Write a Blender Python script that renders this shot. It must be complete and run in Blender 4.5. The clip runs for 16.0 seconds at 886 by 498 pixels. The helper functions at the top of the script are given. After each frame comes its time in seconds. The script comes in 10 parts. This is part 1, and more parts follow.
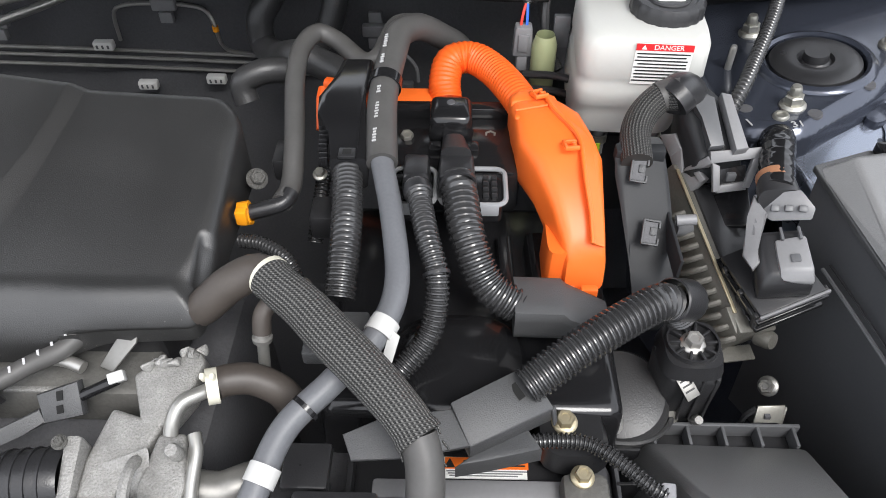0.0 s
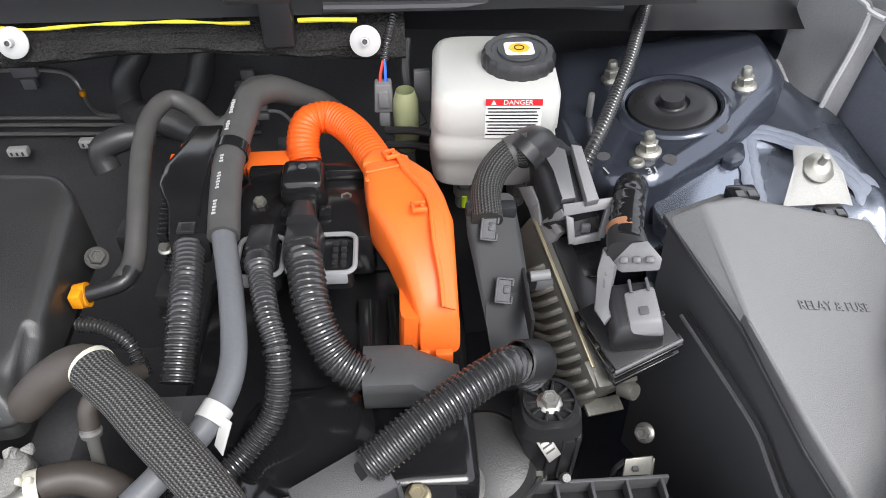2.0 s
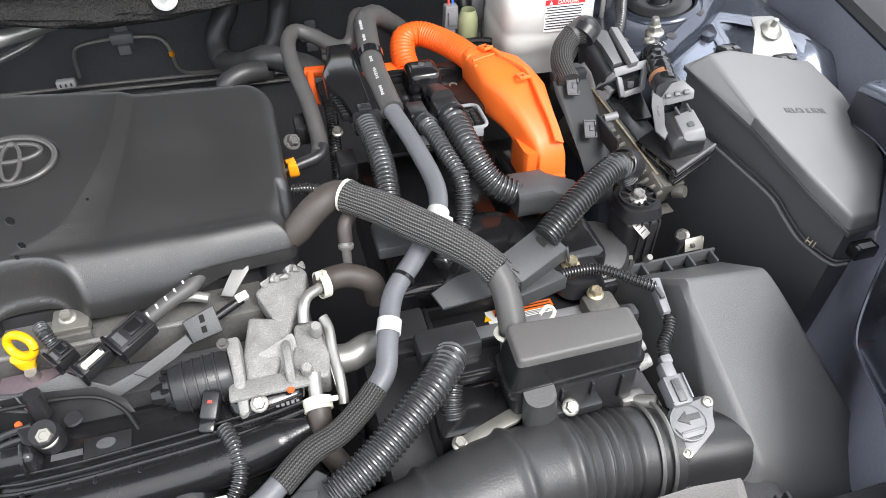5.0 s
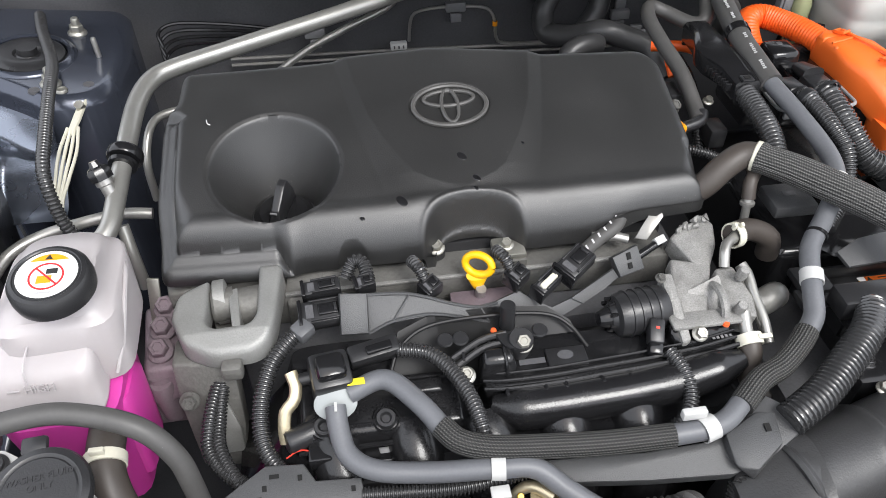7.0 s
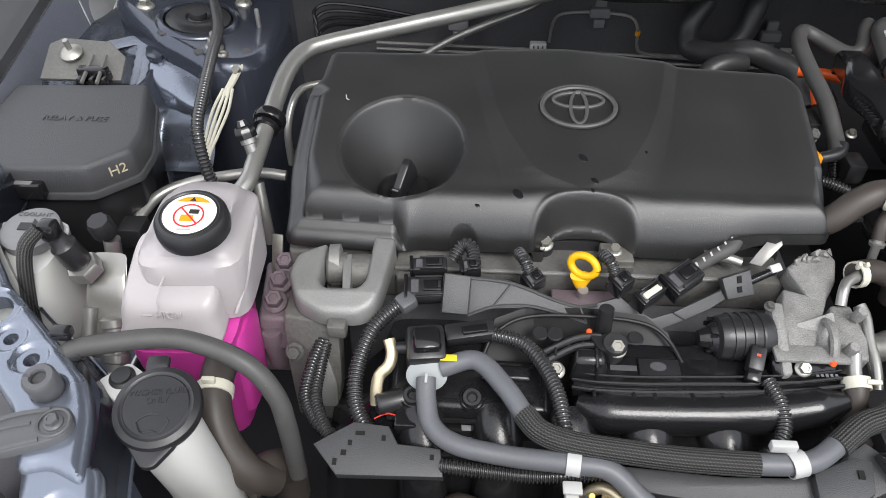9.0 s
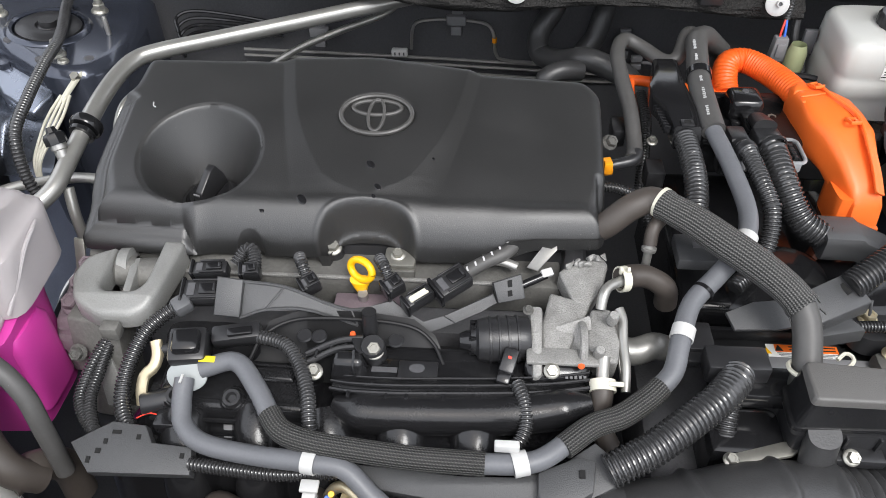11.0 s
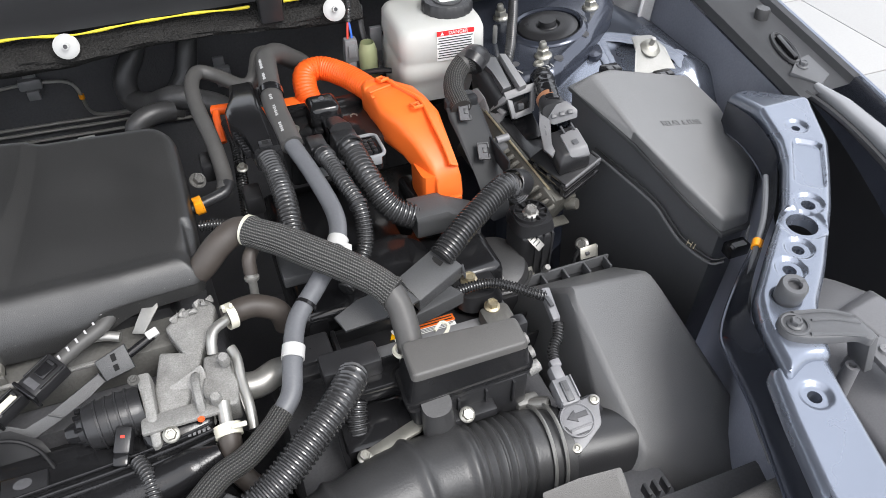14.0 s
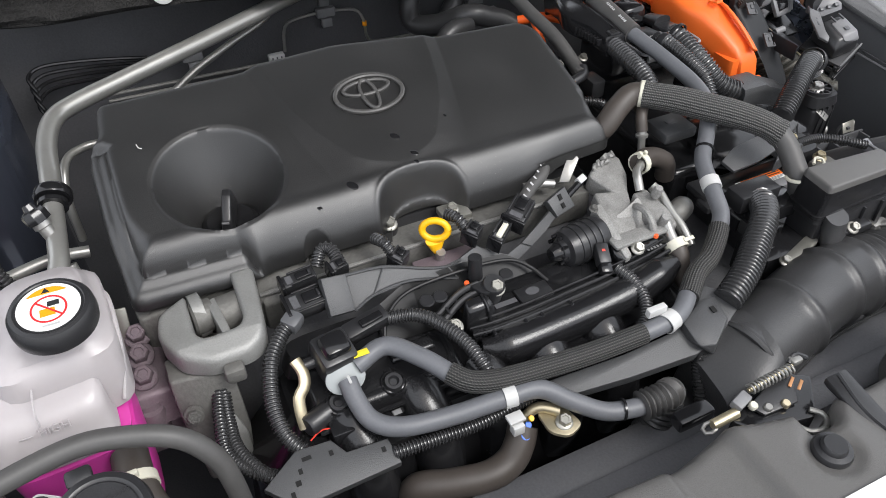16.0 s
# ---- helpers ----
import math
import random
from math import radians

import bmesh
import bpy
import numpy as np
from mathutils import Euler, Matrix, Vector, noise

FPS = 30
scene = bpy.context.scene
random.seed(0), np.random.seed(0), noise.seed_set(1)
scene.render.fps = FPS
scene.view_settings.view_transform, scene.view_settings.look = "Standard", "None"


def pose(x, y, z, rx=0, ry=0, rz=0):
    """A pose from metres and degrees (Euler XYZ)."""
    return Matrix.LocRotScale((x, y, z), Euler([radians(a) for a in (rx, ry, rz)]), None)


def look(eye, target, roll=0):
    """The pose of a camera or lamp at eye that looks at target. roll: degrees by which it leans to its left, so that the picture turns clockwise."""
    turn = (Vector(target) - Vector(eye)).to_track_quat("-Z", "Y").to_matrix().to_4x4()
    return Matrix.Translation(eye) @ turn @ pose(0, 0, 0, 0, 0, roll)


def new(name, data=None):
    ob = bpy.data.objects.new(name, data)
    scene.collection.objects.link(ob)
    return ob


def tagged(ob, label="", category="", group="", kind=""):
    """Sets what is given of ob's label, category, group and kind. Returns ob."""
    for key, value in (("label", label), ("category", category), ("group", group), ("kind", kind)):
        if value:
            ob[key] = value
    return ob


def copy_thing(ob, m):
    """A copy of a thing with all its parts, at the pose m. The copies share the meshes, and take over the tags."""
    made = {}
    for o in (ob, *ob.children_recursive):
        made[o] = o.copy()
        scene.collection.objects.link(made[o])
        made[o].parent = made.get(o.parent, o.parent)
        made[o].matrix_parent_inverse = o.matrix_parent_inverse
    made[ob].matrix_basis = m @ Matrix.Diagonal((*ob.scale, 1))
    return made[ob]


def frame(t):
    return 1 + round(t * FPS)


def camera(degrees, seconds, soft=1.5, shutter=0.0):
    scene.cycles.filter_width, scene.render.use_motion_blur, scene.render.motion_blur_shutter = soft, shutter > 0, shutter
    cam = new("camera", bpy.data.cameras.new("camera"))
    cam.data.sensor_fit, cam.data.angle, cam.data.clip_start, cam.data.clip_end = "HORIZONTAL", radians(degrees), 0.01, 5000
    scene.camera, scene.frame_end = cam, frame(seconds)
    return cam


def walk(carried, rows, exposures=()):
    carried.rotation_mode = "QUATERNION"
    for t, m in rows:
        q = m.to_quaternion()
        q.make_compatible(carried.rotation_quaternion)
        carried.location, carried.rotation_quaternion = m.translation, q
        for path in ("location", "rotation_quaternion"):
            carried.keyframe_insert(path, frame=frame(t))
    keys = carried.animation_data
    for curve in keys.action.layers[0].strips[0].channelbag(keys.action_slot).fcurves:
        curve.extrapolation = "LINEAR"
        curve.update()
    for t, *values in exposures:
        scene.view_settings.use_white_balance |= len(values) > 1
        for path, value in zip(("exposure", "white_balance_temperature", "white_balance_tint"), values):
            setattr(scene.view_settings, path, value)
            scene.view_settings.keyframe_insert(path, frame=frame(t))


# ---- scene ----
cam = camera(61.9, 16.0, 0.9)
PATH = [
    (0, (0.029, 0.011, 1.285), (-0.007, 1.406, -0.149), -0.3),
    (0.5, (0.055, 0.065, 1.275), (0.053, 1.475, -0.144), -0.2),
    (1, (0.07, 0.069, 1.28), (0.09, 1.488, -0.128), -0.3),
    (1.5, (0.096, 0.054, 1.296), (0.148, 1.487, -0.099), -0.2),
    (2, (0.103, 0.037, 1.295), (0.187, 1.482, -0.085), -0.2),
    (2.5, (0.109, 0.008, 1.303), (0.221, 1.457, -0.071), -0.4),
    (3, (0.092, -0.024, 1.314), (0.234, 1.427, -0.056), -0.3),
    (3.2, (0.078, -0.038, 1.318), (0.229, 1.414, -0.049), -0.4),
    (5.3, (-0.193, -0.161, 1.325), (0.217, 1.237, -0.045), -0.4),
    (5.5, (-0.234, -0.158, 1.325), (0.177, 1.238, -0.048), -0.5),
    (6, (-0.311, -0.152, 1.324), (0.094, 1.245, -0.049), -0.5),
    (6.5, (-0.378, -0.156, 1.328), (-0.041, 1.257, -0.047), -0.6),
    (7, (-0.431, -0.169, 1.336), (-0.226, 1.273, -0.035), -0.6),
    (7.5, (-0.448, -0.177, 1.348), (-0.357, 1.278, -0.021), -0.3),
    (8, (-0.449, -0.188, 1.344), (-0.441, 1.271, -0.024), -0.1),
    (8.2, (-0.446, -0.192, 1.344), (-0.472, 1.267, -0.023), -0.3),
    (10.3, (-0.347, -0.187, 1.335), (-0.468, 1.273, -0.026), -0.6),
    (10.5, (-0.322, -0.189, 1.342), (-0.438, 1.273, -0.018), -0.5),
    (11, (-0.235, -0.188, 1.352), (-0.345, 1.272, -0.01), -0.7),
    (11.5, (-0.126, -0.195, 1.363), (-0.188, 1.264, -0.004), -0.5),
    (12, (-0.05, -0.19, 1.371), (-0.028, 1.271, 0.005), -0.5),
    (12.5, (-0.028, -0.189, 1.372), (0.141, 1.279, 0.025), -0.4),
    (13, (-0.029, -0.183, 1.367), (0.302, 1.265, 0.027), -0.5),
    (13.5, (-0.043, -0.179, 1.364), (0.406, 1.233, 0.021), -0.6),
    (14, (-0.098, -0.193, 1.36), (0.423, 1.191, 0.014), -0.6),
    (14.5, (-0.249, -0.209, 1.376), (0.324, 1.155, 0.03), -0.5),
    (15, (-0.348, -0.2, 1.341), (0.247, 1.161, 0.002), -0.5),
    (15.5, (-0.475, -0.2, 1.332), (0.143, 1.153, -0.005), -0.6),
    (16, (-0.546, -0.199, 1.337), (0.078, 1.147, -0.004), -1.0),
]
EXPOSURES = [(0.0, 0.12), (1.5, 0.10), (2.5, 0.24), (3.0, 0.28), (5.5, 0.52), (6.0, 0.28), (6.5, 0.1), (7.5, 0.1), (8.0, -0.2), (10.5, -0.02), (11.5, 0.12), (12.5, 0.30), (13.5, 0.30), (14.5, -0.18), (15.0, -0.24), (16.0, -0.18)]
walk(cam, [(t, look(eye, target, roll)) for t, eye, target, roll in PATH], EXPOSURES)

# ---- world, sun and exposure ----
world = bpy.data.worlds.new("world")
scene.world = world
world.use_nodes = True
wn = world.node_tree.nodes
sky = wn.new("ShaderNodeTexSky")
sky.sky_type = "NISHITA"
sky.sun_disc = False
sky.sun_elevation, sky.sun_rotation = radians(60), radians(170)
sky.air_density, sky.dust_density, sky.ozone_density = 1.0, 4.0, 1.0
soft_sky = wn.new("ShaderNodeMix")
soft_sky.data_type = "RGBA"
soft_sky.inputs[0].default_value = 0.8
soft_sky.inputs[7].default_value = (7.9, 8.1, 8.55, 1)
world.node_tree.links.new(sky.outputs[0], soft_sky.inputs[6])
world.node_tree.links.new(soft_sky.outputs[2], wn["Background"].inputs[0])
wn["Background"].inputs[1].default_value = 0.255

sun = new("sun", bpy.data.lights.new("sun", "SUN"))
sun.data.energy, sun.data.angle, sun.data.color = 2.7, radians(24), (1.0, 0.99, 0.975)
sun.matrix_basis = look((1.5, -2.6, 5.2), (-0.2, 0.3, 0.9))
scene.view_settings.exposure = 0.0


# ---- materials ----
def mat(name, color, rough=0.5, metal=0.0, grain=0.0, grain_size=400.0, spot=0.0, spot_size=18.0, bump=0.0, coat=0.0,
        dust=0.0, rough_var=0.1, sss=0.0, spec=0.5):
    """A surface with fine grain, larger stains, relief and a little dust. Sizes are in waves per metre."""
    m = bpy.data.materials.new(name)
    m.use_nodes = True
    nt = m.node_tree
    n, l = nt.nodes, nt.links
    b = n["Principled BSDF"]
    b.inputs["Base Color"].default_value = (*color, 1)
    b.inputs["Metallic"].default_value = metal
    b.inputs["Roughness"].default_value = rough
    b.inputs["Coat Weight"].default_value = coat
    b.inputs["Coat Roughness"].default_value = 0.12
    b.inputs["Specular IOR Level"].default_value = spec
    if sss:
        b.inputs["Subsurface Weight"].default_value = sss
        b.inputs["Subsurface Radius"].default_value = (1.0, 0.95, 0.9)
        b.inputs["Subsurface Scale"].default_value = 0.012
    co = n.new("ShaderNodeTexCoord")
    fine = n.new("ShaderNodeTexNoise")
    fine.inputs["Scale"].default_value, fine.inputs["Detail"].default_value = grain_size, 4
    big = n.new("ShaderNodeTexNoise")
    big.inputs["Scale"].default_value, big.inputs["Detail"].default_value = spot_size, 5
    l.new(co.outputs["Object"], fine.inputs["Vector"])
    l.new(co.outputs["Object"], big.inputs["Vector"])
    add = n.new("ShaderNodeMath")
    add.operation = "MULTIPLY_ADD"
    l.new(fine.outputs[0], add.inputs[0])
    add.inputs[1].default_value = grain
    add.inputs[2].default_value = 1 - grain / 2
    add2 = n.new("ShaderNodeMath")
    add2.operation = "MULTIPLY_ADD"
    l.new(big.outputs[0], add2.inputs[0])
    add2.inputs[1].default_value = spot
    add2.inputs[2].default_value = 1 - spot / 2
    mul = n.new("ShaderNodeMath")
    mul.operation = "MULTIPLY"
    l.new(add.outputs[0], mul.inputs[0])
    l.new(add2.outputs[0], mul.inputs[1])
    tint = n.new("ShaderNodeMix")
    tint.data_type, tint.blend_type = "RGBA", "MULTIPLY"
    tint.inputs[0].default_value = 1
    tint.inputs[6].default_value = (*color, 1)
    l.new(mul.outputs[0], tint.inputs[7])
    out = tint.outputs[2]
    if dust:
        speck = n.new("ShaderNodeTexVoronoi")
        speck.inputs["Scale"].default_value = 260
        l.new(co.outputs["Object"], speck.inputs["Vector"])
        ramp = n.new("ShaderNodeMapRange")
        ramp.inputs[1].default_value, ramp.inputs[2].default_value = 0.10, 0.02
        l.new(speck.outputs["Distance"], ramp.inputs[0])
        thin = n.new("ShaderNodeMath")
        thin.operation = "MULTIPLY"
        l.new(ramp.outputs[0], thin.inputs[0])
        some = n.new("ShaderNodeMapRange")
        some.inputs[1].default_value, some.inputs[2].default_value = 0.48, 0.62
        l.new(big.outputs[0], some.inputs[0])
        l.new(some.outputs[0], thin.inputs[1])
        film = n.new("ShaderNodeMath")
        film.operation = "MULTIPLY"
        l.new(thin.outputs[0], film.inputs[0])
        film.inputs[1].default_value = dust
        dusty = n.new("ShaderNodeMix")
        dusty.data_type = "RGBA"
        l.new(film.outputs[0], dusty.inputs[0])
        l.new(out, dusty.inputs[6])
        dusty.inputs[7].default_value = (0.3, 0.28, 0.25, 1)
        out = dusty.outputs[2]
    l.new(out, b.inputs["Base Color"])
    if rough_var:
        rr = n.new("ShaderNodeMath")
        rr.operation = "MULTIPLY_ADD"
        l.new(big.outputs[0], rr.inputs[0])
        rr.inputs[1].default_value, rr.inputs[2].default_value = rough_var, rough - rough_var / 2
        l.new(rr.outputs[0], b.inputs["Roughness"])
    if bump:
        bp = n.new("ShaderNodeBump")
        bp.inputs["Strength"].default_value, bp.inputs["Distance"].default_value = 1.0, bump
        l.new(fine.outputs[0], bp.inputs["Height"])
        l.new(bp.outputs[0], b.inputs["Normal"])
    return m


def braid_mat(name, color, light, along, around, rough=0.6):
    """Woven sleeve: rows of strands along the hose, from the tube's own UV in metres."""
    m = bpy.data.materials.new(name)
    m.use_nodes = True
    n, l = m.node_tree.nodes, m.node_tree.links
    b = n["Principled BSDF"]
    uv = n.new("ShaderNodeUVMap")
    uv.uv_map = "UVMap"
    sep = n.new("ShaderNodeSeparateXYZ")
    l.new(uv.outputs[0], sep.inputs[0])

    def wave(a, ka, c, kc, phase=0.0):
        s = n.new("ShaderNodeMath")
        s.operation = "MULTIPLY"
        l.new(a, s.inputs[0])
        s.inputs[1].default_value = ka
        t = n.new("ShaderNodeMath")
        t.operation = "MULTIPLY_ADD"
        l.new(c, t.inputs[0])
        t.inputs[1].default_value = kc
        l.new(s.outputs[0], t.inputs[2])
        w = n.new("ShaderNodeMath")
        w.operation = "SINE"
        l.new(t.outputs[0], w.inputs[0])
        return w.outputs[0]
    row = wave(sep.outputs[1], around, sep.outputs[0], 0.0)
    knot = wave(sep.outputs[0], along, sep.outputs[1], around * 0.5)
    mix = n.new("ShaderNodeMath")
    mix.operation = "MULTIPLY"
    l.new(row, mix.inputs[0])
    l.new(knot, mix.inputs[1])
    h = n.new("ShaderNodeMath")
    h.operation = "MULTIPLY_ADD"
    l.new(row, h.inputs[0])
    h.inputs[1].default_value = 1.0
    l.new(mix.outputs[0], h.inputs[2])
    ramp = n.new("ShaderNodeValToRGB")
    ramp.color_ramp.elements[0].position, ramp.color_ramp.elements[0].color = 0.35, (*color, 1)
    ramp.color_ramp.elements[1].position, ramp.color_ramp.elements[1].color = 0.95, (*light, 1)
    mr = n.new("ShaderNodeMapRange")
    mr.inputs[1].default_value, mr.inputs[2].default_value = -1.5, 1.5
    l.new(h.outputs[0], mr.inputs[0])
    l.new(mr.outputs[0], ramp.inputs[0])
    l.new(ramp.outputs[0], b.inputs["Base Color"])
    bp = n.new("ShaderNodeBump")
    bp.inputs["Distance"].default_value = 0.0012
    l.new(mr.outputs[0], bp.inputs["Height"])
    l.new(bp.outputs[0], b.inputs["Normal"])
    b.inputs["Roughness"].default_value = rough
    return m


COVER = mat("cover_plastic", (0.017, 0.0168, 0.0168), 0.40, grain=0.6, grain_size=1500, spot=0.5, spot_size=14, bump=0.00022, dust=1.0, rough_var=0.2, spec=0.95)
SATIN = mat("satin_black_plastic", (0.022, 0.022, 0.0235), 0.32, grain=0.5, grain_size=900, spot=0.5, spot_size=35, bump=0.00012, rough_var=0.2)
GLOSS = mat("glossy_black_plastic", (0.012, 0.012, 0.013), 0.15, grain=0.5, grain_size=700, spot=0.6, spot_size=30, rough_var=0.14)
CORR = mat("corrugated_black_plastic", (0.034, 0.034, 0.035), 0.21, grain=0.4, grain_size=700, spot=0.5, spot_size=60, rough_var=0.16, spec=0.75)
LID = mat("grained_dark_grey_plastic", (0.128, 0.129, 0.131), 0.46, grain=0.7, grain_size=1300, spot=0.25, spot_size=12, bump=0.0003, dust=0.2)
LID_PALE = mat("grained_mid_grey_plastic", (0.175, 0.176, 0.178), 0.46, grain=0.7, grain_size=1300, spot=0.25, spot_size=12, bump=0.0003, dust=0.2)
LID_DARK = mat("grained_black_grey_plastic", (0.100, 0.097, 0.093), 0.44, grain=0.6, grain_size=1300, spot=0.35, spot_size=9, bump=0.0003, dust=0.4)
GUARD = mat("grained_charcoal_plastic", (0.058, 0.059, 0.061), 0.44, grain=0.7, grain_size=1200, spot=0.4, spot_size=25, bump=0.0003)
RUBBER = mat("black_rubber", (0.040, 0.040, 0.041), 0.38, grain=0.4, grain_size=600, spot=0.5, spot_size=22, bump=0.0002)
BROWN = mat("aged_brown_rubber", (0.055, 0.046, 0.040), 0.5, grain=0.25, spot=0.5, spot_size=45)
HOSE = mat("grey_foam_hose", (0.118, 0.122, 0.132), 0.45, grain=0.25, grain_size=500, spot=0.3, spot_size=25, bump=0.0001)
SHEATH = mat("dark_grey_printed_hose", (0.068, 0.066, 0.064), 0.5, grain=0.2, spot=0.4, spot_size=60)
LEVER = mat("light_grey_lever_plastic", (0.16, 0.16, 0.165), 0.42, grain=0.2, spot=0.35, spot_size=60)
FABRIC = mat("grey_hinge_cover", (0.40, 0.40, 0.41), 0.7, grain=0.3, grain_size=600, spot=0.2, spot_size=9, bump=0.0003)
LAMPGREY = mat("headlamp_grey_plastic", (0.15, 0.15, 0.157), 0.45, grain=0.3, grain_size=700, spot=0.3, spot_size=20)
EMBLEM = mat("worn_badge_plastic", (0.072, 0.070, 0.067), 0.36, grain=0.4, grain_size=900, spot=0.4, spot_size=70)
GREYP = mat("mid_grey_plastic", (0.19, 0.19, 0.195), 0.45, grain=0.15, spot=0.2, spot_size=30)
DKGREY = mat("dark_grey_plastic", (0.095, 0.097, 0.102), 0.42, grain=0.15, spot=0.2, spot_size=30)
ORANGE = mat("orange_plastic", (0.86, 0.155, 0.022), 0.42, grain=0.05, spot=0.12, spot_size=14, sss=0.05)
ORANGE_D = mat("orange_sleeve", (0.85, 0.12, 0.015), 0.42, grain=0.06, spot=0.15, spot_size=20)
TANK = mat("milky_white_polythene", (0.52, 0.52, 0.495), 0.38, grain=0.04, spot=0.08, spot_size=9, sss=0.35)
TANK_PINK = mat("milky_tank_tinged_pink", (0.43, 0.40, 0.405), 0.33, grain=0.04, spot=0.12, spot_size=9, sss=0.35)
MAGENTA = mat("magenta_coolant_tank", (0.60, 0.055, 0.34), 0.30, spot=0.25, spot_size=12, sss=0.2)
CAST = mat("cast_aluminium", (0.27, 0.266, 0.255), 0.55, metal=0.3, grain=1.0, grain_size=800, spot=0.8, spot_size=90, bump=0.0006)
CAST_D = mat("dull_cast_aluminium", (0.15, 0.147, 0.137), 0.6, metal=0.4, grain=0.5, grain_size=300, spot=0.5, spot_size=30, bump=0.0006)
# Grey casting; the pink in its colour stands in for the coolant's reflection.
CAST_TINT = mat("cast_with_pink_reflection", (0.21, 0.165, 0.185), 0.5, metal=0.35, grain=0.3, grain_size=500, spot=0.4, spot_size=40, bump=0.0003)
MOUNT = mat("smooth_cast_aluminium", (0.26, 0.26, 0.25), 0.48, metal=0.35, grain=0.3, grain_size=700, spot=0.35, spot_size=45, bump=0.0003)
DULL = mat("dull_folded_steel", (0.27, 0.265, 0.25), 0.4, metal=0.6, grain=0.2, spot=0.5, spot_size=60)
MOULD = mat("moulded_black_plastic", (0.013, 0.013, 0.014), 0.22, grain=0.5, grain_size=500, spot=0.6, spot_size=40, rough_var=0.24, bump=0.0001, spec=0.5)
STEEL = mat("bright_steel", (0.42, 0.41, 0.39), 0.36, metal=0.75, grain=0.1, spot=0.3, spot_size=40)
ALU = mat("brushed_aluminium_pipe", (0.36, 0.355, 0.335), 0.34, metal=0.65, grain=0.1, spot=0.35, spot_size=35)
ZINC = mat("zinc_plate", (0.40, 0.39, 0.35), 0.42, metal=0.8, grain=0.2, spot=0.3, spot_size=60)
BRASS = mat("yellow_passivated_steel", (0.56, 0.49, 0.34), 0.42, metal=0.85, grain=0.2, spot=0.4, spot_size=60)
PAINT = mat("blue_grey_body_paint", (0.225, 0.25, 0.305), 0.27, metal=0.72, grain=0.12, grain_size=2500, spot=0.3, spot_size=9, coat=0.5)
# Darker, glossier tone of the blue-grey paint for towers, flanges and wings.
PAINT_D = mat("dark_blue_grey_paint", (0.062, 0.070, 0.093), 0.20, metal=0.55, grain=0.15, grain_size=900, spot=0.45, spot_size=10, coat=0.35)
SEALER = mat("brushed_seam_sealer", (0.20, 0.222, 0.272), 0.30, grain=0.3, grain_size=250, spot=0.3, bump=0.0006)
# Raised above plain black, so the colour lifts the deep shade like haze.
DARK = mat("black_underbody", (0.075, 0.075, 0.080), 0.6, grain=0.5, spot=0.6, spot_size=12, bump=0.0004)
# Body paint made paler to put haze into the shaded panels.
WINGHAZE = mat("haze_lifted_blue_grey_paint", (0.27, 0.285, 0.335), 0.5, grain=0.3, spot=0.6, spot_size=9, bump=0.0003)
HOLDER = mat("black_holder_plastic", (0.022, 0.023, 0.025), 0.5, grain=0.3, grain_size=900, spot=0.3, spot_size=40, spec=0.25)
SLOT = mat("open_slot_black", (0.006, 0.006, 0.006), 0.9)
REDDOT = mat("red_orange_paint", (0.80, 0.12, 0.03), 0.45, spot=0.15, spot_size=90)
SHELL = mat("worn_black_moulding", (0.014, 0.014, 0.015), 0.42, grain=0.4, grain_size=700, spot=0.5, spot_size=30, spec=0.25)
FELT = mat("dark_felt", (0.033, 0.032, 0.031), 0.95, grain=1.3, grain_size=420, spot=0.8, spot_size=40, bump=0.004, spec=0.1)
COWL = mat("smooth_black_cowl", (0.045, 0.045, 0.048), 0.34, grain=0.1, spot=0.3, spot_size=8)
WHITE = mat("white_plastic", (0.50, 0.50, 0.49), 0.45, grain=0.05, spot=0.08)
CREAM = mat("cream_plastic", (0.62, 0.60, 0.50), 0.5, grain=0.1, spot=0.25, spot_size=60)
YELLOW = mat("yellow_plastic", (0.88, 0.47, 0.006), 0.35, spot=0.1)
YLINE = mat("yellow_foam_edge", (0.75, 0.62, 0.03), 0.6, grain=0.2, spot=0.2)
AMBER = mat("amber_clip", (0.88, 0.33, 0.012), 0.35, spot=0.1)
RED = mat("red_print", (0.62, 0.02, 0.025), 0.5)
BLACKPRINT = mat("black_print", (0.02, 0.02, 0.02), 0.5)
GREYPRINT = mat("light_grey_print", (0.42, 0.42, 0.42), 0.6)
PAPER = mat("white_label", (0.80, 0.80, 0.78), 0.4, spot=0.06)
OLABEL = mat("orange_label", (0.85, 0.17, 0.02), 0.4, spot=0.1)
GOLD = mat("pale_gold_print", (0.55, 0.47, 0.33), 0.5)
REDWIRE = mat("red_wire", (0.7, 0.05, 0.03), 0.4)
BLUEWIRE = mat("blue_wire", (0.04, 0.16, 0.7), 0.4)
GREENISH = mat("pale_green_plastic", (0.33, 0.36, 0.20), 0.45, spot=0.3, spot_size=40)
LIME = mat("lime_plug", (0.45, 0.62, 0.03), 0.4)
SLAB = mat("pale_paving", (0.31, 0.307, 0.30), 0.6, grain=0.12, grain_size=120, spot=0.12, spot_size=2, bump=0.0005)
BRAID = braid_mat("black_braid", (0.010, 0.010, 0.010), (0.10, 0.098, 0.092), 2600, 2600)
BRAID_BIG = braid_mat("charcoal_woven_sleeve", (0.014, 0.014, 0.014), (0.17, 0.168, 0.16), 3000, 2300)


# ---- builders ----
WM = {}


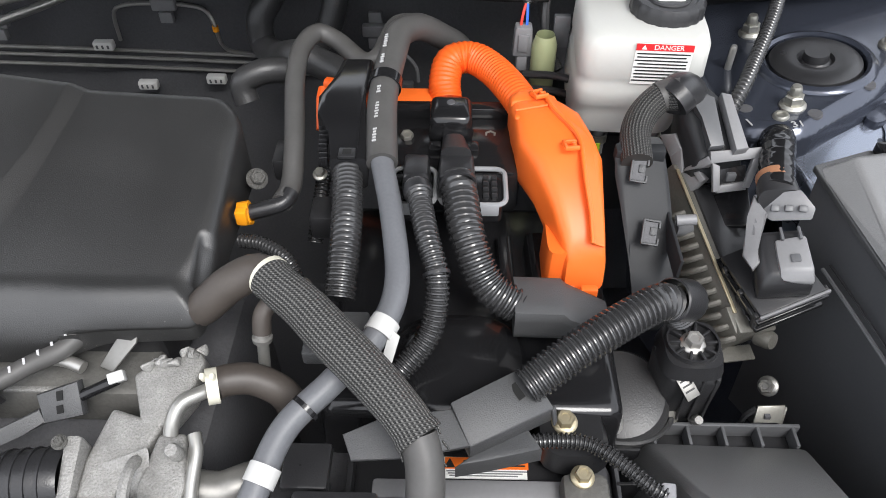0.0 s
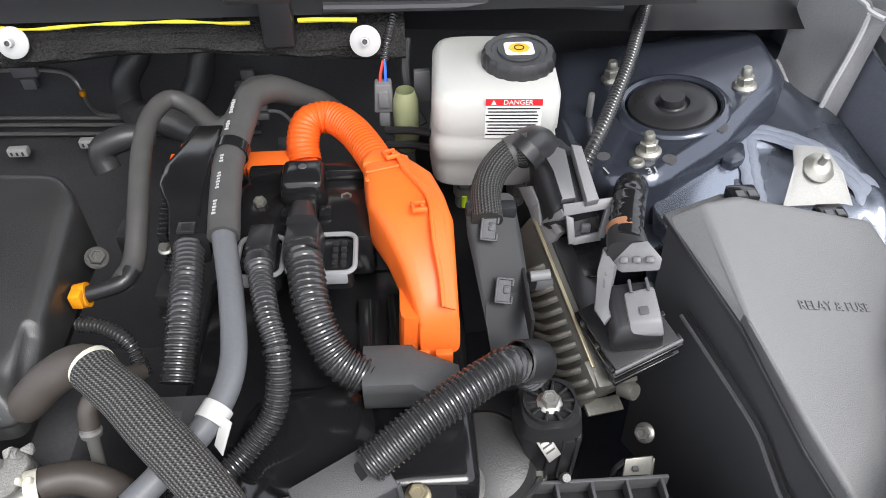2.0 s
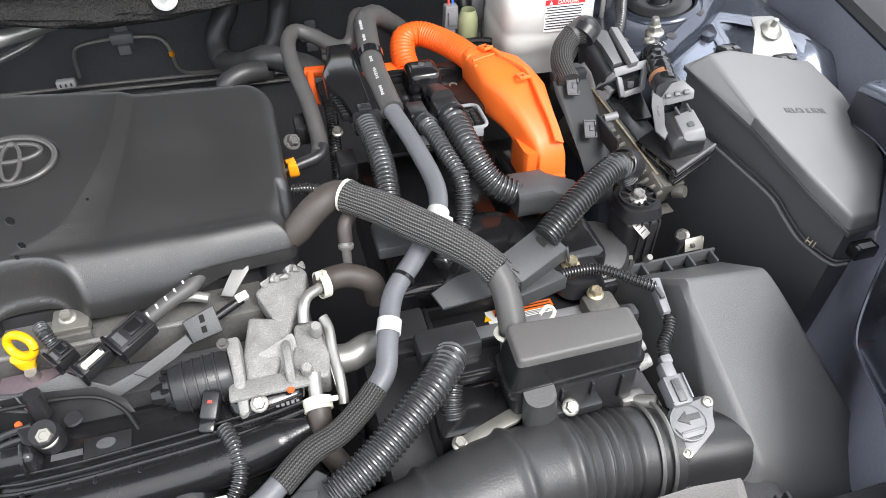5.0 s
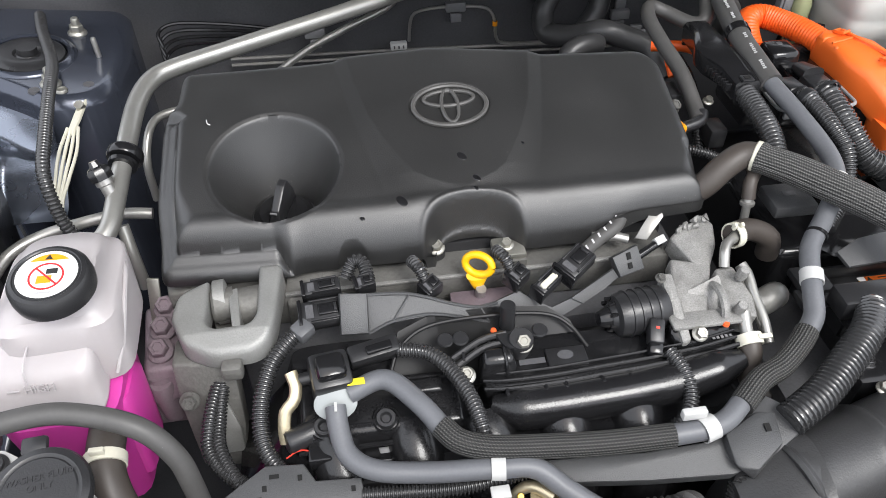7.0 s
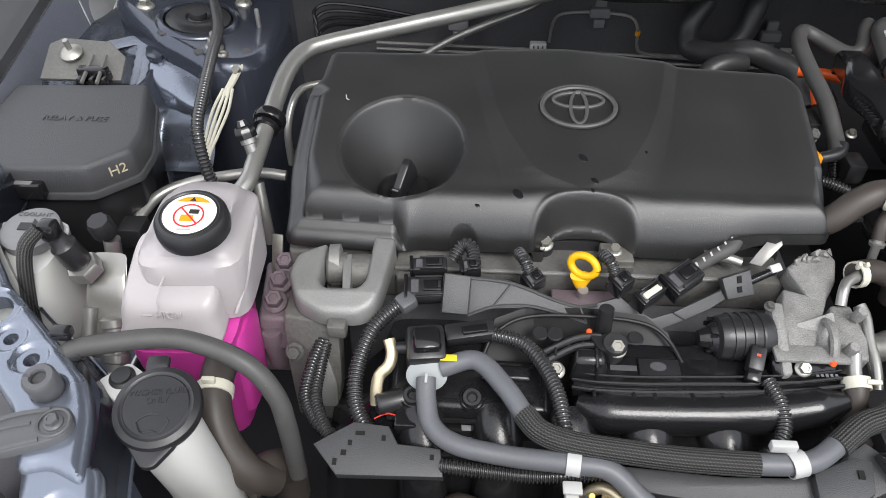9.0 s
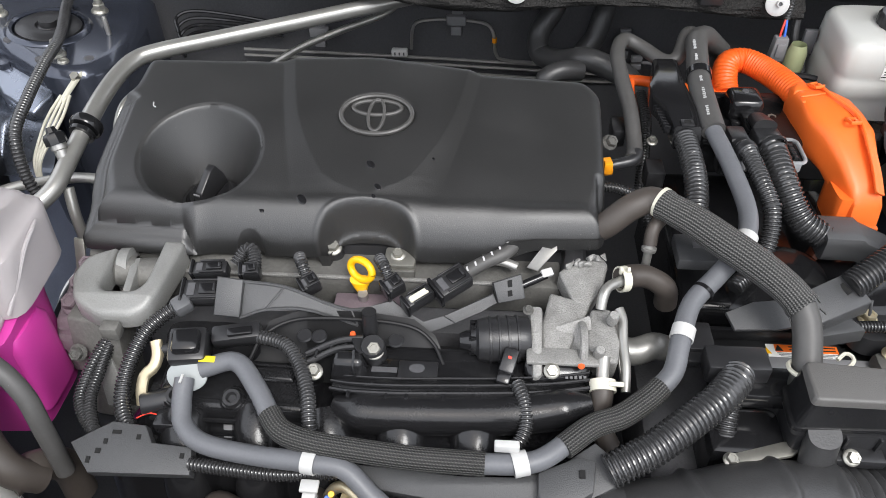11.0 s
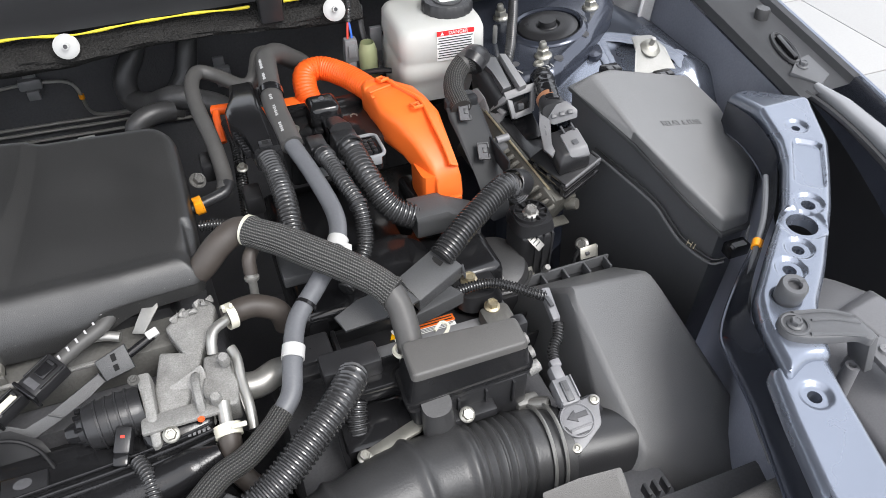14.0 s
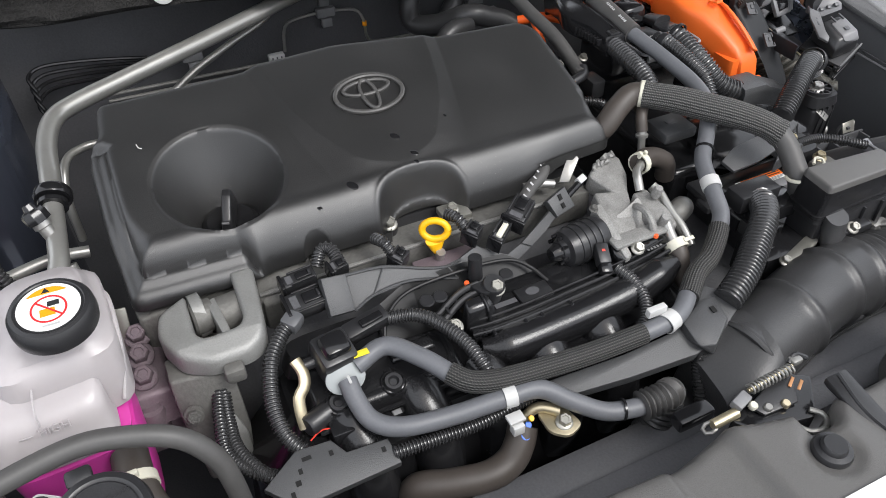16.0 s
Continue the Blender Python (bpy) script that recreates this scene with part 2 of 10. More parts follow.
def thing(name, label, category, at=(0, 0, 0), group="", kind=""):
    """An Empty at the base of a thing; its parts go under it."""
    ob = new(name)
    ob.empty_display_size = 0.02
    ob.matrix_basis = at if isinstance(at, Matrix) else Matrix.Translation(at)
    WM[ob] = ob.matrix_basis.copy()
    return tagged(ob, label, category, group, kind)


def finish(name, bm, material, angle=38):
    bmesh.ops.recalc_face_normals(bm, faces=bm.faces)
    me = bpy.data.meshes.new(name)
    bm.to_mesh(me)
    bm.free()
    me.polygons.foreach_set("use_smooth", [True] * len(me.polygons))
    me.set_sharp_from_angle(angle=radians(angle))
    me.materials.append(material)
    return me


def part(name, bm, material, parent, label="", angle=38, local=False):
    """Links a bmesh, given in the world's axes (or the parent's own: local), as one mesh under a thing or a part."""
    if not local:
        bm.transform(WM[parent].inverted())
    ob = new(name, finish(name, bm, material, angle))
    ob.parent = parent
    WM[ob] = WM[parent].copy()
    if label:
        ob["label"] = label
    return ob


def solo(name, bm, material, label, category, at=(0, 0, 0), group="", kind="", angle=38):
    """A thing of one mesh, with its origin at its base."""
    m = at if isinstance(at, Matrix) else Matrix.Translation(at)
    bm.transform(m.inverted())
    ob = new(name, finish(name, bm, material, angle))
    ob.matrix_basis = m
    WM[ob] = m.copy()
    return tagged(ob, label, category, group, kind)


def basis(at, z=(0, 0, 1), x=(1, 0, 0)):
    """A pose at a place, with its z axis along z and its x axis near x."""
    z = Vector(z).normalized()
    x = Vector(x)
    x = (x - z * x.dot(z)).normalized()
    y = z.cross(x)
    return Matrix((( x.x, y.x, z.x, at[0]), (x.y, y.y, z.y, at[1]), (x.z, y.z, z.z, at[2]), (0, 0, 0, 1)))


def spline(pts, step):
    """Evenly spaced points on a smooth curve through pts."""
    p = np.array(pts, float)
    if len(p) == 2:
        n = max(1, round(np.linalg.norm(p[1] - p[0]) / step))
        return p[0] + (p[1] - p[0]) * np.linspace(0, 1, n + 1)[:, None]
    q = np.vstack([2 * p[0] - p[1], p, 2 * p[-1] - p[-2]])
    out = []
    for i in range(1, len(q) - 2):
        t = np.linspace(0, 1, 24, endpoint=False)[:, None]
        a, b, c, d = q[i - 1:i + 3]
        out.append(0.5 * (2 * b + (c - a) * t + (2 * a - 5 * b + 4 * c - d) * t ** 2 + (3 * b - a - 3 * c + d) * t ** 3))
    out = np.vstack(out + [p[-1:]])
    s = np.concatenate([[0], np.cumsum(np.linalg.norm(np.diff(out, axis=0), axis=1))])
    n = max(2, round(s[-1] / step))
    u = np.linspace(0, s[-1], n + 1)
    return np.stack([np.interp(u, s, out[:, k]) for k in range(3)], 1)


def tube(pts, r, n=14, step=0.004, caps=True, bm=None, squash=1.0):
    """A tube along a smooth line. r: a radius, or a function of the distance along it and the whole length."""
    c = spline(pts, step)
    s = np.concatenate([[0], np.cumsum(np.linalg.norm(np.diff(c, axis=0), axis=1))])
    bm = bm or bmesh.new()
    uv = bm.loops.layers.uv.get("UVMap") or bm.loops.layers.uv.new("UVMap")
    t = [Vector(v).normalized() for v in np.gradient(c, axis=0)]
    side = t[0].orthogonal() if abs(t[0].z) > 0.9 else t[0].cross(Vector((0, 0, 1)))
    side.normalize()
    rings, rad0 = [], float(r if not callable(r) else r(0, float(s[-1])))
    for k in range(len(c)):
        side = (side - t[k] * side.dot(t[k])).normalized()
        up = t[k].cross(side)
        rad = float(r(float(s[k]), float(s[-1])) if callable(r) else r)
        rings.append([bm.verts.new(Vector(c[k]) + rad * (math.cos(a) * side + squash * math.sin(a) * up)) for a in np.linspace(0, 2 * math.pi, n, endpoint=False).tolist()])
    for k in range(len(c) - 1):
        for i in range(n):
            j = (i + 1) % n
            f = bm.faces.new((rings[k][i], rings[k][j], rings[k + 1][j], rings[k + 1][i]))
            for lp, (ss, ii) in zip(f.loops, ((s[k], i), (s[k], i + 1), (s[k + 1], i + 1), (s[k + 1], i))):
                lp[uv].uv = (ss, ii / n * 2 * math.pi * rad0)
    if caps:
        bm.faces.new(rings[0][::-1])
        bm.faces.new(rings[-1])
    return bm


def corrugated(pts, r, pitch=0.0045, depth=0.0014, n=16):
    """A convoluted conduit: rings stand proud of narrower grooves."""
    quarter = pitch / 4
    return tube(pts, lambda s, w: r - (depth if round(s / quarter) % 4 in (0, 1) else 0.0) * (1.0 if round(s / quarter) % 4 else 0.85), n, quarter)


def loft(sections, n=28, caps=True, bm=None):
    """A skin over sections of (centre, half-width vector, half-height vector, squareness)."""
    bm = bm or bmesh.new()
    rings = []
    for c, a, b, e in sections:
        c, a, b = Vector(c), Vector(a), Vector(b)
        ring = []
        for w in np.linspace(0, 2 * math.pi, n, endpoint=False) + math.pi / n:
            cw, sw = math.cos(w), math.sin(w)
            k = (abs(cw) ** e + abs(sw) ** e) ** (-1 / e)
            ring.append(bm.verts.new(c + a * (cw * k) + b * (sw * k)))
        rings.append(ring)
    for p, q in zip(rings, rings[1:]):
        for i in range(n):
            j = (i + 1) % n
            bm.faces.new((p[i], p[j], q[j], q[i]))
    if caps:
        bm.faces.new(rings[0][::-1])
        bm.faces.new(rings[-1])
    return bm


def box(c, size, bevel=0.002, m=None, taper=(1, 1), seg=2, bm=None):
    """A block with rounded edges, its middle at c; taper narrows its top. m turns and moves it afterwards."""
    own = bmesh.new()
    bmesh.ops.create_cube(own, size=1)
    for v in own.verts:
        k = taper if v.co.z > 0 else (1, 1)
        v.co = Vector((v.co.x * size[0] * k[0], v.co.y * size[1] * k[1], v.co.z * size[2]))
    if bevel:
        bmesh.ops.bevel(own, geom=own.edges, offset=min(bevel, 0.45 * min(size)), segments=seg, profile=0.5, affect="EDGES")
    own.transform((m or Matrix()) @ Matrix.Translation(c))
    return merge(bm, own)


def merge(bm, own):
    if bm is None:
        return own
    me = bpy.data.meshes.new("tmp")
    own.to_mesh(me)
    own.free()
    bm.from_mesh(me)
    bpy.data.meshes.remove(me)
    return bm


def plate(outline, z0, z1, bevel=0.001, m=None, bm=None, seg=2, top_scale=1.0):
    """A flat piece of the given outline between two heights, its rims rounded."""
    own = bmesh.new()
    c = np.mean(np.array(outline, float), axis=0)
    lo = [own.verts.new((x, y, z0)) for x, y in outline]
    hi = [own.verts.new((c[0] + (x - c[0]) * top_scale, c[1] + (y - c[1]) * top_scale, z1)) for x, y in outline]
    own.faces.new(lo[::-1])
    top = own.faces.new(hi)
    n = len(lo)
    for i in range(n):
        own.faces.new((lo[i], lo[(i + 1) % n], hi[(i + 1) % n], hi[i]))
    bmesh.ops.recalc_face_normals(own, faces=own.faces)
    if bevel:
        bmesh.ops.bevel(own, geom=list(top.edges), offset=bevel, segments=seg, profile=0.5, affect="EDGES")
    if m:
        own.transform(m)
    return merge(bm, own)


def rounded(outline, r, n=5):
    """An outline with its corners rounded."""
    out, k = [], len(outline)
    for i in range(k):
        a, b, c = (np.array(outline[j % k], float) for j in (i - 1, i, i + 1))
        la, lc = np.linalg.norm(a - b), np.linalg.norm(c - b)
        d = min(r, 0.45 * la, 0.45 * lc)
        p, q = b + (a - b) / la * d, b + (c - b) / lc * d
        for t in np.linspace(0, 1, n):
            out.append(tuple((1 - t) ** 2 * p + 2 * t * (1 - t) * b + t ** 2 * q))
    return out


def oval(cx, cy, rx, ry, n=24, a0=0.0):
    return [(cx + rx * math.cos(a) * math.cos(a0) - ry * math.sin(a) * math.sin(a0), cy + rx * math.cos(a) * math.sin(a0) + ry * math.sin(a) * math.cos(a0))
            for a in np.linspace(0, 2 * math.pi, n, endpoint=False)]


def lathe(profile, n=24, m=None, bm=None, wave=None):
    """A turned shape from (radius, height) pairs. wave(angle, r, z) may ripple its radius."""
    own = bmesh.new()
    rings = []
    for r, z in profile:
        if r < 1e-6:
            rings.append([own.verts.new((0, 0, z))])
        else:
            rings.append([own.verts.new(((wave(a, r, z) if wave else r) * math.cos(a), (wave(a, r, z) if wave else r) * math.sin(a), z)) for a in np.linspace(0, 2 * math.pi, n, endpoint=False).tolist()])
    for p, q in zip(rings, rings[1:]):
        for i in range(n):
            j = (i + 1) % n
            vs = [p[i % len(p)], p[j % len(p)], q[j % len(q)], q[i % len(q)]]
            vs = [v for k, v in enumerate(vs) if v not in vs[:k]]
            if len(vs) > 2:
                own.faces.new(vs)
    if m:
        own.transform(m)
    return merge(bm, own)


def words(text, size, height, m, spacing=1.0):
    """Raised letters in the built-in font, centred on the pose m."""
    cu = bpy.data.curves.new("letters", "FONT")
    cu.body, cu.size, cu.extrude, cu.align_x, cu.align_y, cu.space_character = text, size, height, "CENTER", "CENTER", spacing
    cu.resolution_u = 3
    ob = new("letters", cu)
    me = bpy.data.meshes.new_from_object(ob.evaluated_get(bpy.context.evaluated_depsgraph_get()))
    bpy.data.objects.remove(ob)
    bpy.data.curves.remove(cu)
    bm = bmesh.new()
    bm.from_mesh(me)
    bpy.data.meshes.remove(me)
    bm.transform(m)
    return bm


def grid_sheet(fx, nu, nv):
    """A sheet of nu by nv cells from a function of (0..1, 0..1) to a place."""
    bm = bmesh.new()
    v = [[bm.verts.new(fx(i / nu, j / nv)) for j in range(nv + 1)] for i in range(nu + 1)]
    for i in range(nu):
        for j in range(nv):
            bm.faces.new((v[i][j], v[i + 1][j], v[i + 1][j + 1], v[i][j + 1]))
    return bm


def thicken(bm, t):
    """Gives a sheet a thickness."""
    bmesh.ops.solidify(bm, geom=list(bm.faces), thickness=t)
    return bm


def hull(points, bevel=0.0, seg=2, m=None, sharp=12):
    """The convex block round some corners, its edges rounded."""
    bm = bmesh.new()
    for q in points:
        bm.verts.new(q)
    res = bmesh.ops.convex_hull(bm, input=bm.verts)
    bmesh.ops.delete(bm, geom=[v for v in bm.verts if not v.link_faces], context="VERTS")
    bmesh.ops.dissolve_limit(bm, angle_limit=radians(3), verts=bm.verts, edges=bm.edges)
    if bevel:
        edges = [e for e in bm.edges if len(e.link_faces) == 2 and e.calc_face_angle(0) > radians(sharp)]
        bmesh.ops.bevel(bm, geom=edges, offset=bevel, segments=seg, profile=0.5, affect="EDGES")
    if m:
        bm.transform(m)
    return bm


def slab(points, t, bevel=0.0006, bm=None):
    """A flat piece through some corners in space, t thick to both sides together."""
    q = [Vector(v) for v in points]
    n = Vector((0, 0, 0))
    for a, b in zip(q, q[1:] + q[:1]):
        n += a.cross(b)
    n.normalize()
    own = bmesh.new()
    lo, hi = [own.verts.new(v - n * t / 2) for v in q], [own.verts.new(v + n * t / 2) for v in q]
    base = own.faces.new(lo[::-1])
    top = own.faces.new(hi)
    k = len(q)
    for i in range(k):
        own.faces.new((lo[i], lo[(i + 1) % k], hi[(i + 1) % k], hi[i]))
    if bevel:
        bmesh.ops.bevel(own, geom=list(top.edges) + list(base.edges), offset=bevel, segments=2, profile=0.5, affect="EDGES")
    return merge(bm, own)


BOLTS = {}


def bolt(at, normal=(0, 0, 1), size=0.006, material=None, washer=True, turn=0.0, name="flange_bolt", label="zinc-plated flange bolt with a hexagon head"):
    """A flange bolt: a round flange and a hexagon head. size: the flange's radius."""
    material = material or ZINC
    key = (material.name, washer, name, label)
    m = basis(at, normal) @ pose(0, 0, 0, 0, 0, turn)
    if key not in BOLTS:
        ob = thing(name, label, "bolt", Matrix.Translation((0, 0, -5)), "engine bay bolts")
        if washer:
            part("flange", lathe([(0, 0), (1.0, 0), (1.0, 0.18), (0.86, 0.32), (0.6, 0.38), (0, 0.38)], 20), material, ob, local=True)
        part("hex_head", lathe([(0.72, 0.2), (0.72, 0.86), (0.64, 1.0), (0.42, 1.0), (0.36, 0.9), (0, 0.9)], 6), material, ob, local=True, angle=25)
        BOLTS[key] = ob
        made = ob
        made.matrix_basis = m
    else:
        made = copy_thing(BOLTS[key], m)
    made.scale = (size, size, size)
    return made


def poly_distance(x, y, poly):
    """Signed distance to a polygon, positive inside."""
    p = np.array(poly, float)
    d = np.full(x.shape, 1e9)
    inside = np.zeros(x.shape, bool)
    for a, b in zip(p, np.roll(p, -1, axis=0)):
        e = b - a
        t = np.clip(((x - a[0]) * e[0] + (y - a[1]) * e[1]) / (e @ e), 0, 1)
        d = np.minimum(d, np.hypot(x - a[0] - t * e[0], y - a[1] - t * e[1]))
        cross = (a[1] > y) != (b[1] > y)
        with np.errstate(divide="ignore", invalid="ignore"):
            inside ^= cross & (x < (b[0] - a[0]) * (y - a[1]) / (b[1] - a[1]) + a[0])
    return np.where(inside, d, -d)


def contour_sheet(lo, hi, h, dist, height, bottom=None):
    """A sheet over the part of a plan where dist > 0, its rim fitted to the outline, with a skirt down to bottom."""
    nx, ny = int((hi[0] - lo[0]) / h) + 1, int((hi[1] - lo[1]) / h) + 1
    gx, gy = np.meshgrid(lo[0] + np.arange(nx + 1) * h, lo[1] + np.arange(ny + 1) * h, indexing="ij")
    mid = dist(gx[:-1, :-1] + h / 2, gy[:-1, :-1] + h / 2) > 0
    pad = np.pad(mid, 1)
    around = pad[:-1, :-1].astype(int) + pad[1:, :-1] + pad[:-1, 1:] + pad[1:, 1:]
    rim = (around > 0) & (around < 4)
    for _ in range(3):
        d = dist(gx, gy)
        e = h * 0.3
        dx, dy = (dist(gx + e, gy) - dist(gx - e, gy)) / (2 * e), (dist(gx, gy + e) - dist(gx, gy - e)) / (2 * e)
        q = np.maximum(dx * dx + dy * dy, 0.25)
        gx, gy = np.where(rim, gx - d * dx / q, gx), np.where(rim, gy - d * dy / q, gy)
    z = height(gx, gy)
    index = np.full(gx.shape, -1)
    used = around > 0
    index[used] = np.arange(used.sum())
    verts = np.stack([gx[used], gy[used], z[used]], 1).tolist()
    faces = [(index[i, j], index[i + 1, j], index[i + 1, j + 1], index[i, j + 1]) for i, j in zip(*np.nonzero(mid))]
    if bottom is not None:
        low = {}
        count = {}
        for f in faces:
            for a, b in zip(f, f[1:] + f[:1]):
                count[(a, b)] = 1
        for a, b in list(count):
            if (b, a) not in count:
                for v in (a, b):
                    if v not in low:
                        low[v] = len(verts)
                        verts.append([verts[v][0], verts[v][1], bottom(verts[v][0], verts[v][1])])
                faces.append((b, a, low[a], low[b]))
    me = bpy.data.meshes.new("tmp")
    me.from_pydata(verts, [], faces)
    bm = bmesh.new()
    bm.from_mesh(me)
    bpy.data.meshes.remove(me)
    return bm


def step01(x):
    x = np.clip(x, 0, 1)
    return x * x * (3 - 2 * x)


# ---- ground and car shell ----
ground = solo("ground", plate([(-60, -60), (60, -60), (60, 60), (-60, 60)], -0.1, 0.0, 0), SLAB, "pale paved ground under and round the car", "ground", kind="structure")
slab_mesh = finish("paving_slab", box((0, 0, 0.0), (0.596, 0.596, 0.03), 0.004), SLAB)
for i in range(7):
    for j in range(9):
        s = new("paving_slab", slab_mesh)
        s.parent, s.location = ground, (0.9 + 0.6 * i, -0.6 + 0.6 * j, 0.004 + 0.001 * random.random())

solo("floor_tray", box((-0.208, 0.3, 0.42), (1.5, 1.2, 0.04), 0.01), DARK, "black plastic undertray beneath the engine", "tray", kind="structure")
solo("wall_firewall", grid_sheet(lambda u, v: (-0.95 + 1.5 * u, 0.752 + 0.012 * math.sin(9 * u) * v + 0.004 * math.sin(40 * u), 0.44 + 0.62 * v), 60, 12), DARK,
     "black sound-deadened firewall behind the engine", "wall", kind="structure")

CX = -0.208
BACK = 0.045


def mirror(bm, side, back=0.0):
    """Mirrors a shape of one flank to the other side of the bay, where the strut tower stands a little further back."""
    if side < 0:
        for v in bm.verts:
            v.co.x = 2 * CX - v.co.x - back * 0.5
            v.co.y += back
        bmesh.ops.reverse_faces(bm, faces=bm.faces)
    return bm


def mx(x, side):
    return x if side > 0 else 2 * CX - x


def strut_z(x, y):
    return 0.939 + 0.13 * (x - 0.30)


def flank(side, word):
    """Strut tower, apron, inner wing and the perforated upper rail of one side of the bay."""
    def apron_z(x, y):
        pocket = step01(np.float64(1.4 - max(abs(x - 0.405) / 0.026, abs(y - 0.505) / 0.034)) / 0.4)
        crest = math.exp(-((x - 0.472 + 0.12 * max(0, y - 0.52)) / 0.010) ** 2)
        fall = step01(np.float64((0.468 - y) / 0.06))
        return 0.9215 - 0.0075 * pocket + 0.004 * crest - 0.040 * fall + 0.0025 * float(noise.noise(Vector((14 * x, 11 * y, 2)))) - 0.010 * step01(np.float64((x - 0.482) / 0.022)) - 0.034 * step01(np.float64((0.378 - x) / 0.03))
    apron = grid_sheet(lambda u, v: (0.290 + 0.222 * u, 0.40 + 0.33 * v, apron_z(0.290 + 0.222 * u, 0.40 + 0.33 * v)), 74, 110)
    tower = thing("strut_tower", "dark blue-grey painted strut tower with a domed mount", "strut tower", (mx(0.335, side), 0.57, 0.7), "strut towers", "structure")
    outline = rounded([(0.234, 0.525), (0.252, 0.486), (0.300, 0.478), (0.330, 0.500), (0.368, 0.522), (0.402, 0.556), (0.445, 0.595), (0.450, 0.69), (0.25, 0.70), (0.232, 0.60)], 0.022)
    top = contour_sheet((0.21, 0.44), (0.47, 0.72), 0.002,
                        lambda x, y: np.minimum(poly_distance(x, y, outline), np.hypot(x - 0.333, y - 0.572) - 0.040),
                        lambda x, y: strut_z(x, y) - 0.011 * (1 - np.clip(poly_distance(x, y, outline) / 0.014, 0, 1)) ** 2,
                        lambda x, y: 0.62)
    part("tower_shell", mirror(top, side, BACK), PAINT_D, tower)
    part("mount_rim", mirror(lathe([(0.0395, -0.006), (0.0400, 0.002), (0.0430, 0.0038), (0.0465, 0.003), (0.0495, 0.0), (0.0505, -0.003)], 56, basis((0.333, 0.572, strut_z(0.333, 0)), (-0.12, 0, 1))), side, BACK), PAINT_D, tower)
    cap = lathe([(0, 0.012), (0.010, 0.012), (0.0105, 0.005), (0.013, 0.003), (0.015, 0.006), (0.030, 0.008), (0.037, 0.004), (0.0395, -0.004), (0.0395, -0.02)], 40, basis((0.333, 0.572, strut_z(0.333, 0) - 0.002), (-0.12, 0, 1)))
    part("mount_cap", mirror(cap, side, BACK), SATIN, tower, "domed black rubber strut mount cap")
    for hx, hy in ((0.262, 0.516), (0.311, 0.501), (0.362, 0.533)):
        part("drain_hole", mirror(lathe([(0, 0.0003), (0.0056, 0.0003), (0.0060, -0.002)], 20, basis((hx, hy, strut_z(hx, hy)), (-0.12, 0, 1))), side, BACK), DARK, tower)
    for bx, by in ((0.294, 0.627), (0.399, 0.585), (0.2975, 0.5135)):
        nut = thing("flange_nut", "zinc-plated flange nut on its stud on the strut tower", "nut", basis((mx(bx, side) - (BACK * 0.5 if side < 0 else 0), by + (BACK if side < 0 else 0), strut_z(bx, by)), (-0.12 * side, 0, 1)), "strut nuts")
        part("flange", lathe([(0, 0), (0.0105, 0), (0.0105, 0.0015), (0.0085, 0.004), (0, 0.004)], 24), ZINC, nut, local=True)
        part("hexagon", lathe([(0.0075, 0.003), (0.0075, 0.010), (0.0065, 0.011), (0, 0.011)], 6), ZINC, nut, local=True, angle=25)
        part("stud", lathe([(0.0042, 0.010), (0.0046, 0.012), (0.0046, 0.0165), (0.0036, 0.019), (0, 0.0195)], 14), ZINC, nut, local=True)
    part("drain_boss", mirror(lathe([(0, 0.001), (0.003, 0.001), (0.0034, 0.0022), (0.0052, 0.0022), (0.0064, 0.0006), (0.0066, -0.002)], 18, basis((0.285, 0.501, strut_z(0.29, 0)), (-0.12, 0, 1))), side, BACK), ZINC, tower)
    part("apron_lug", mirror(plate(rounded([(0.363, 0.518), (0.374, 0.540), (0.391, 0.542), (0.384, 0.518), (0.370, 0.511)], 0.006), 0.917, 0.9245, 0.0012), side, BACK), PAINT_D, tower)
    part("apron_ramp", mirror(hull([(0.296, 0.480, 0.912), (0.337, 0.514, 0.918), (0.374, 0.550, 0.924), (0.402, 0.551, 0.922), (0.392, 0.515, 0.917), (0.356, 0.474, 0.908), (0.310, 0.446, 0.900), (0.300, 0.47, 0.87), (0.39, 0.54, 0.87), (0.35, 0.47, 0.87)], 0.004, 3), side, BACK), PAINT, tower, "bright painted ramp in front of the tower")
    stud = solo("stud", mirror(lathe([(0.003, 0), (0.003, 0.02), (0.0022, 0.0225), (0, 0.0225)], 10, basis((0.262, 0.575, strut_z(0.262, 0)))), side, BACK), STEEL, "plain threaded stud beside the strut mount", "stud", (mx(0.262, side), 0.575, strut_z(0.262, 0)))
    solo("wall_" + word + "_apron", mirror(thicken(apron, 0.002), side, BACK), PAINT, "glossy blue-grey painted inner apron with seam sealer", "apron", kind="structure")
    wall = grid_sheet(lambda u, v: (0.235 + 0.30 * step01(np.float64(u * 1.6)) + 0.006 * math.sin(30 * u), -0.05 + 0.8 * u, 0.44 + 0.47 * v), 40, 8)
    solo("wall_" + word + "_inner_wing", mirror(thicken(wall, 0.003), side), WINGHAZE, "dark blue-grey inner wing panel down the side of the bay", "panel", kind="structure")
    hinge = thing("hinge_cover", "pale grey fabric cover over the bonnet hinge", "cover", (mx(0.47, side), 0.64, 0.92), "hinge covers")

    def cover_at(u, v):
        q = Vector((0.494, 0.586, 0.905)).lerp(Vector((0.468, 0.668, 0.925)), u).lerp(Vector((0.510, 0.594, 1.010)).lerp(Vector((0.490, 0.70, 1.03)), u), v)
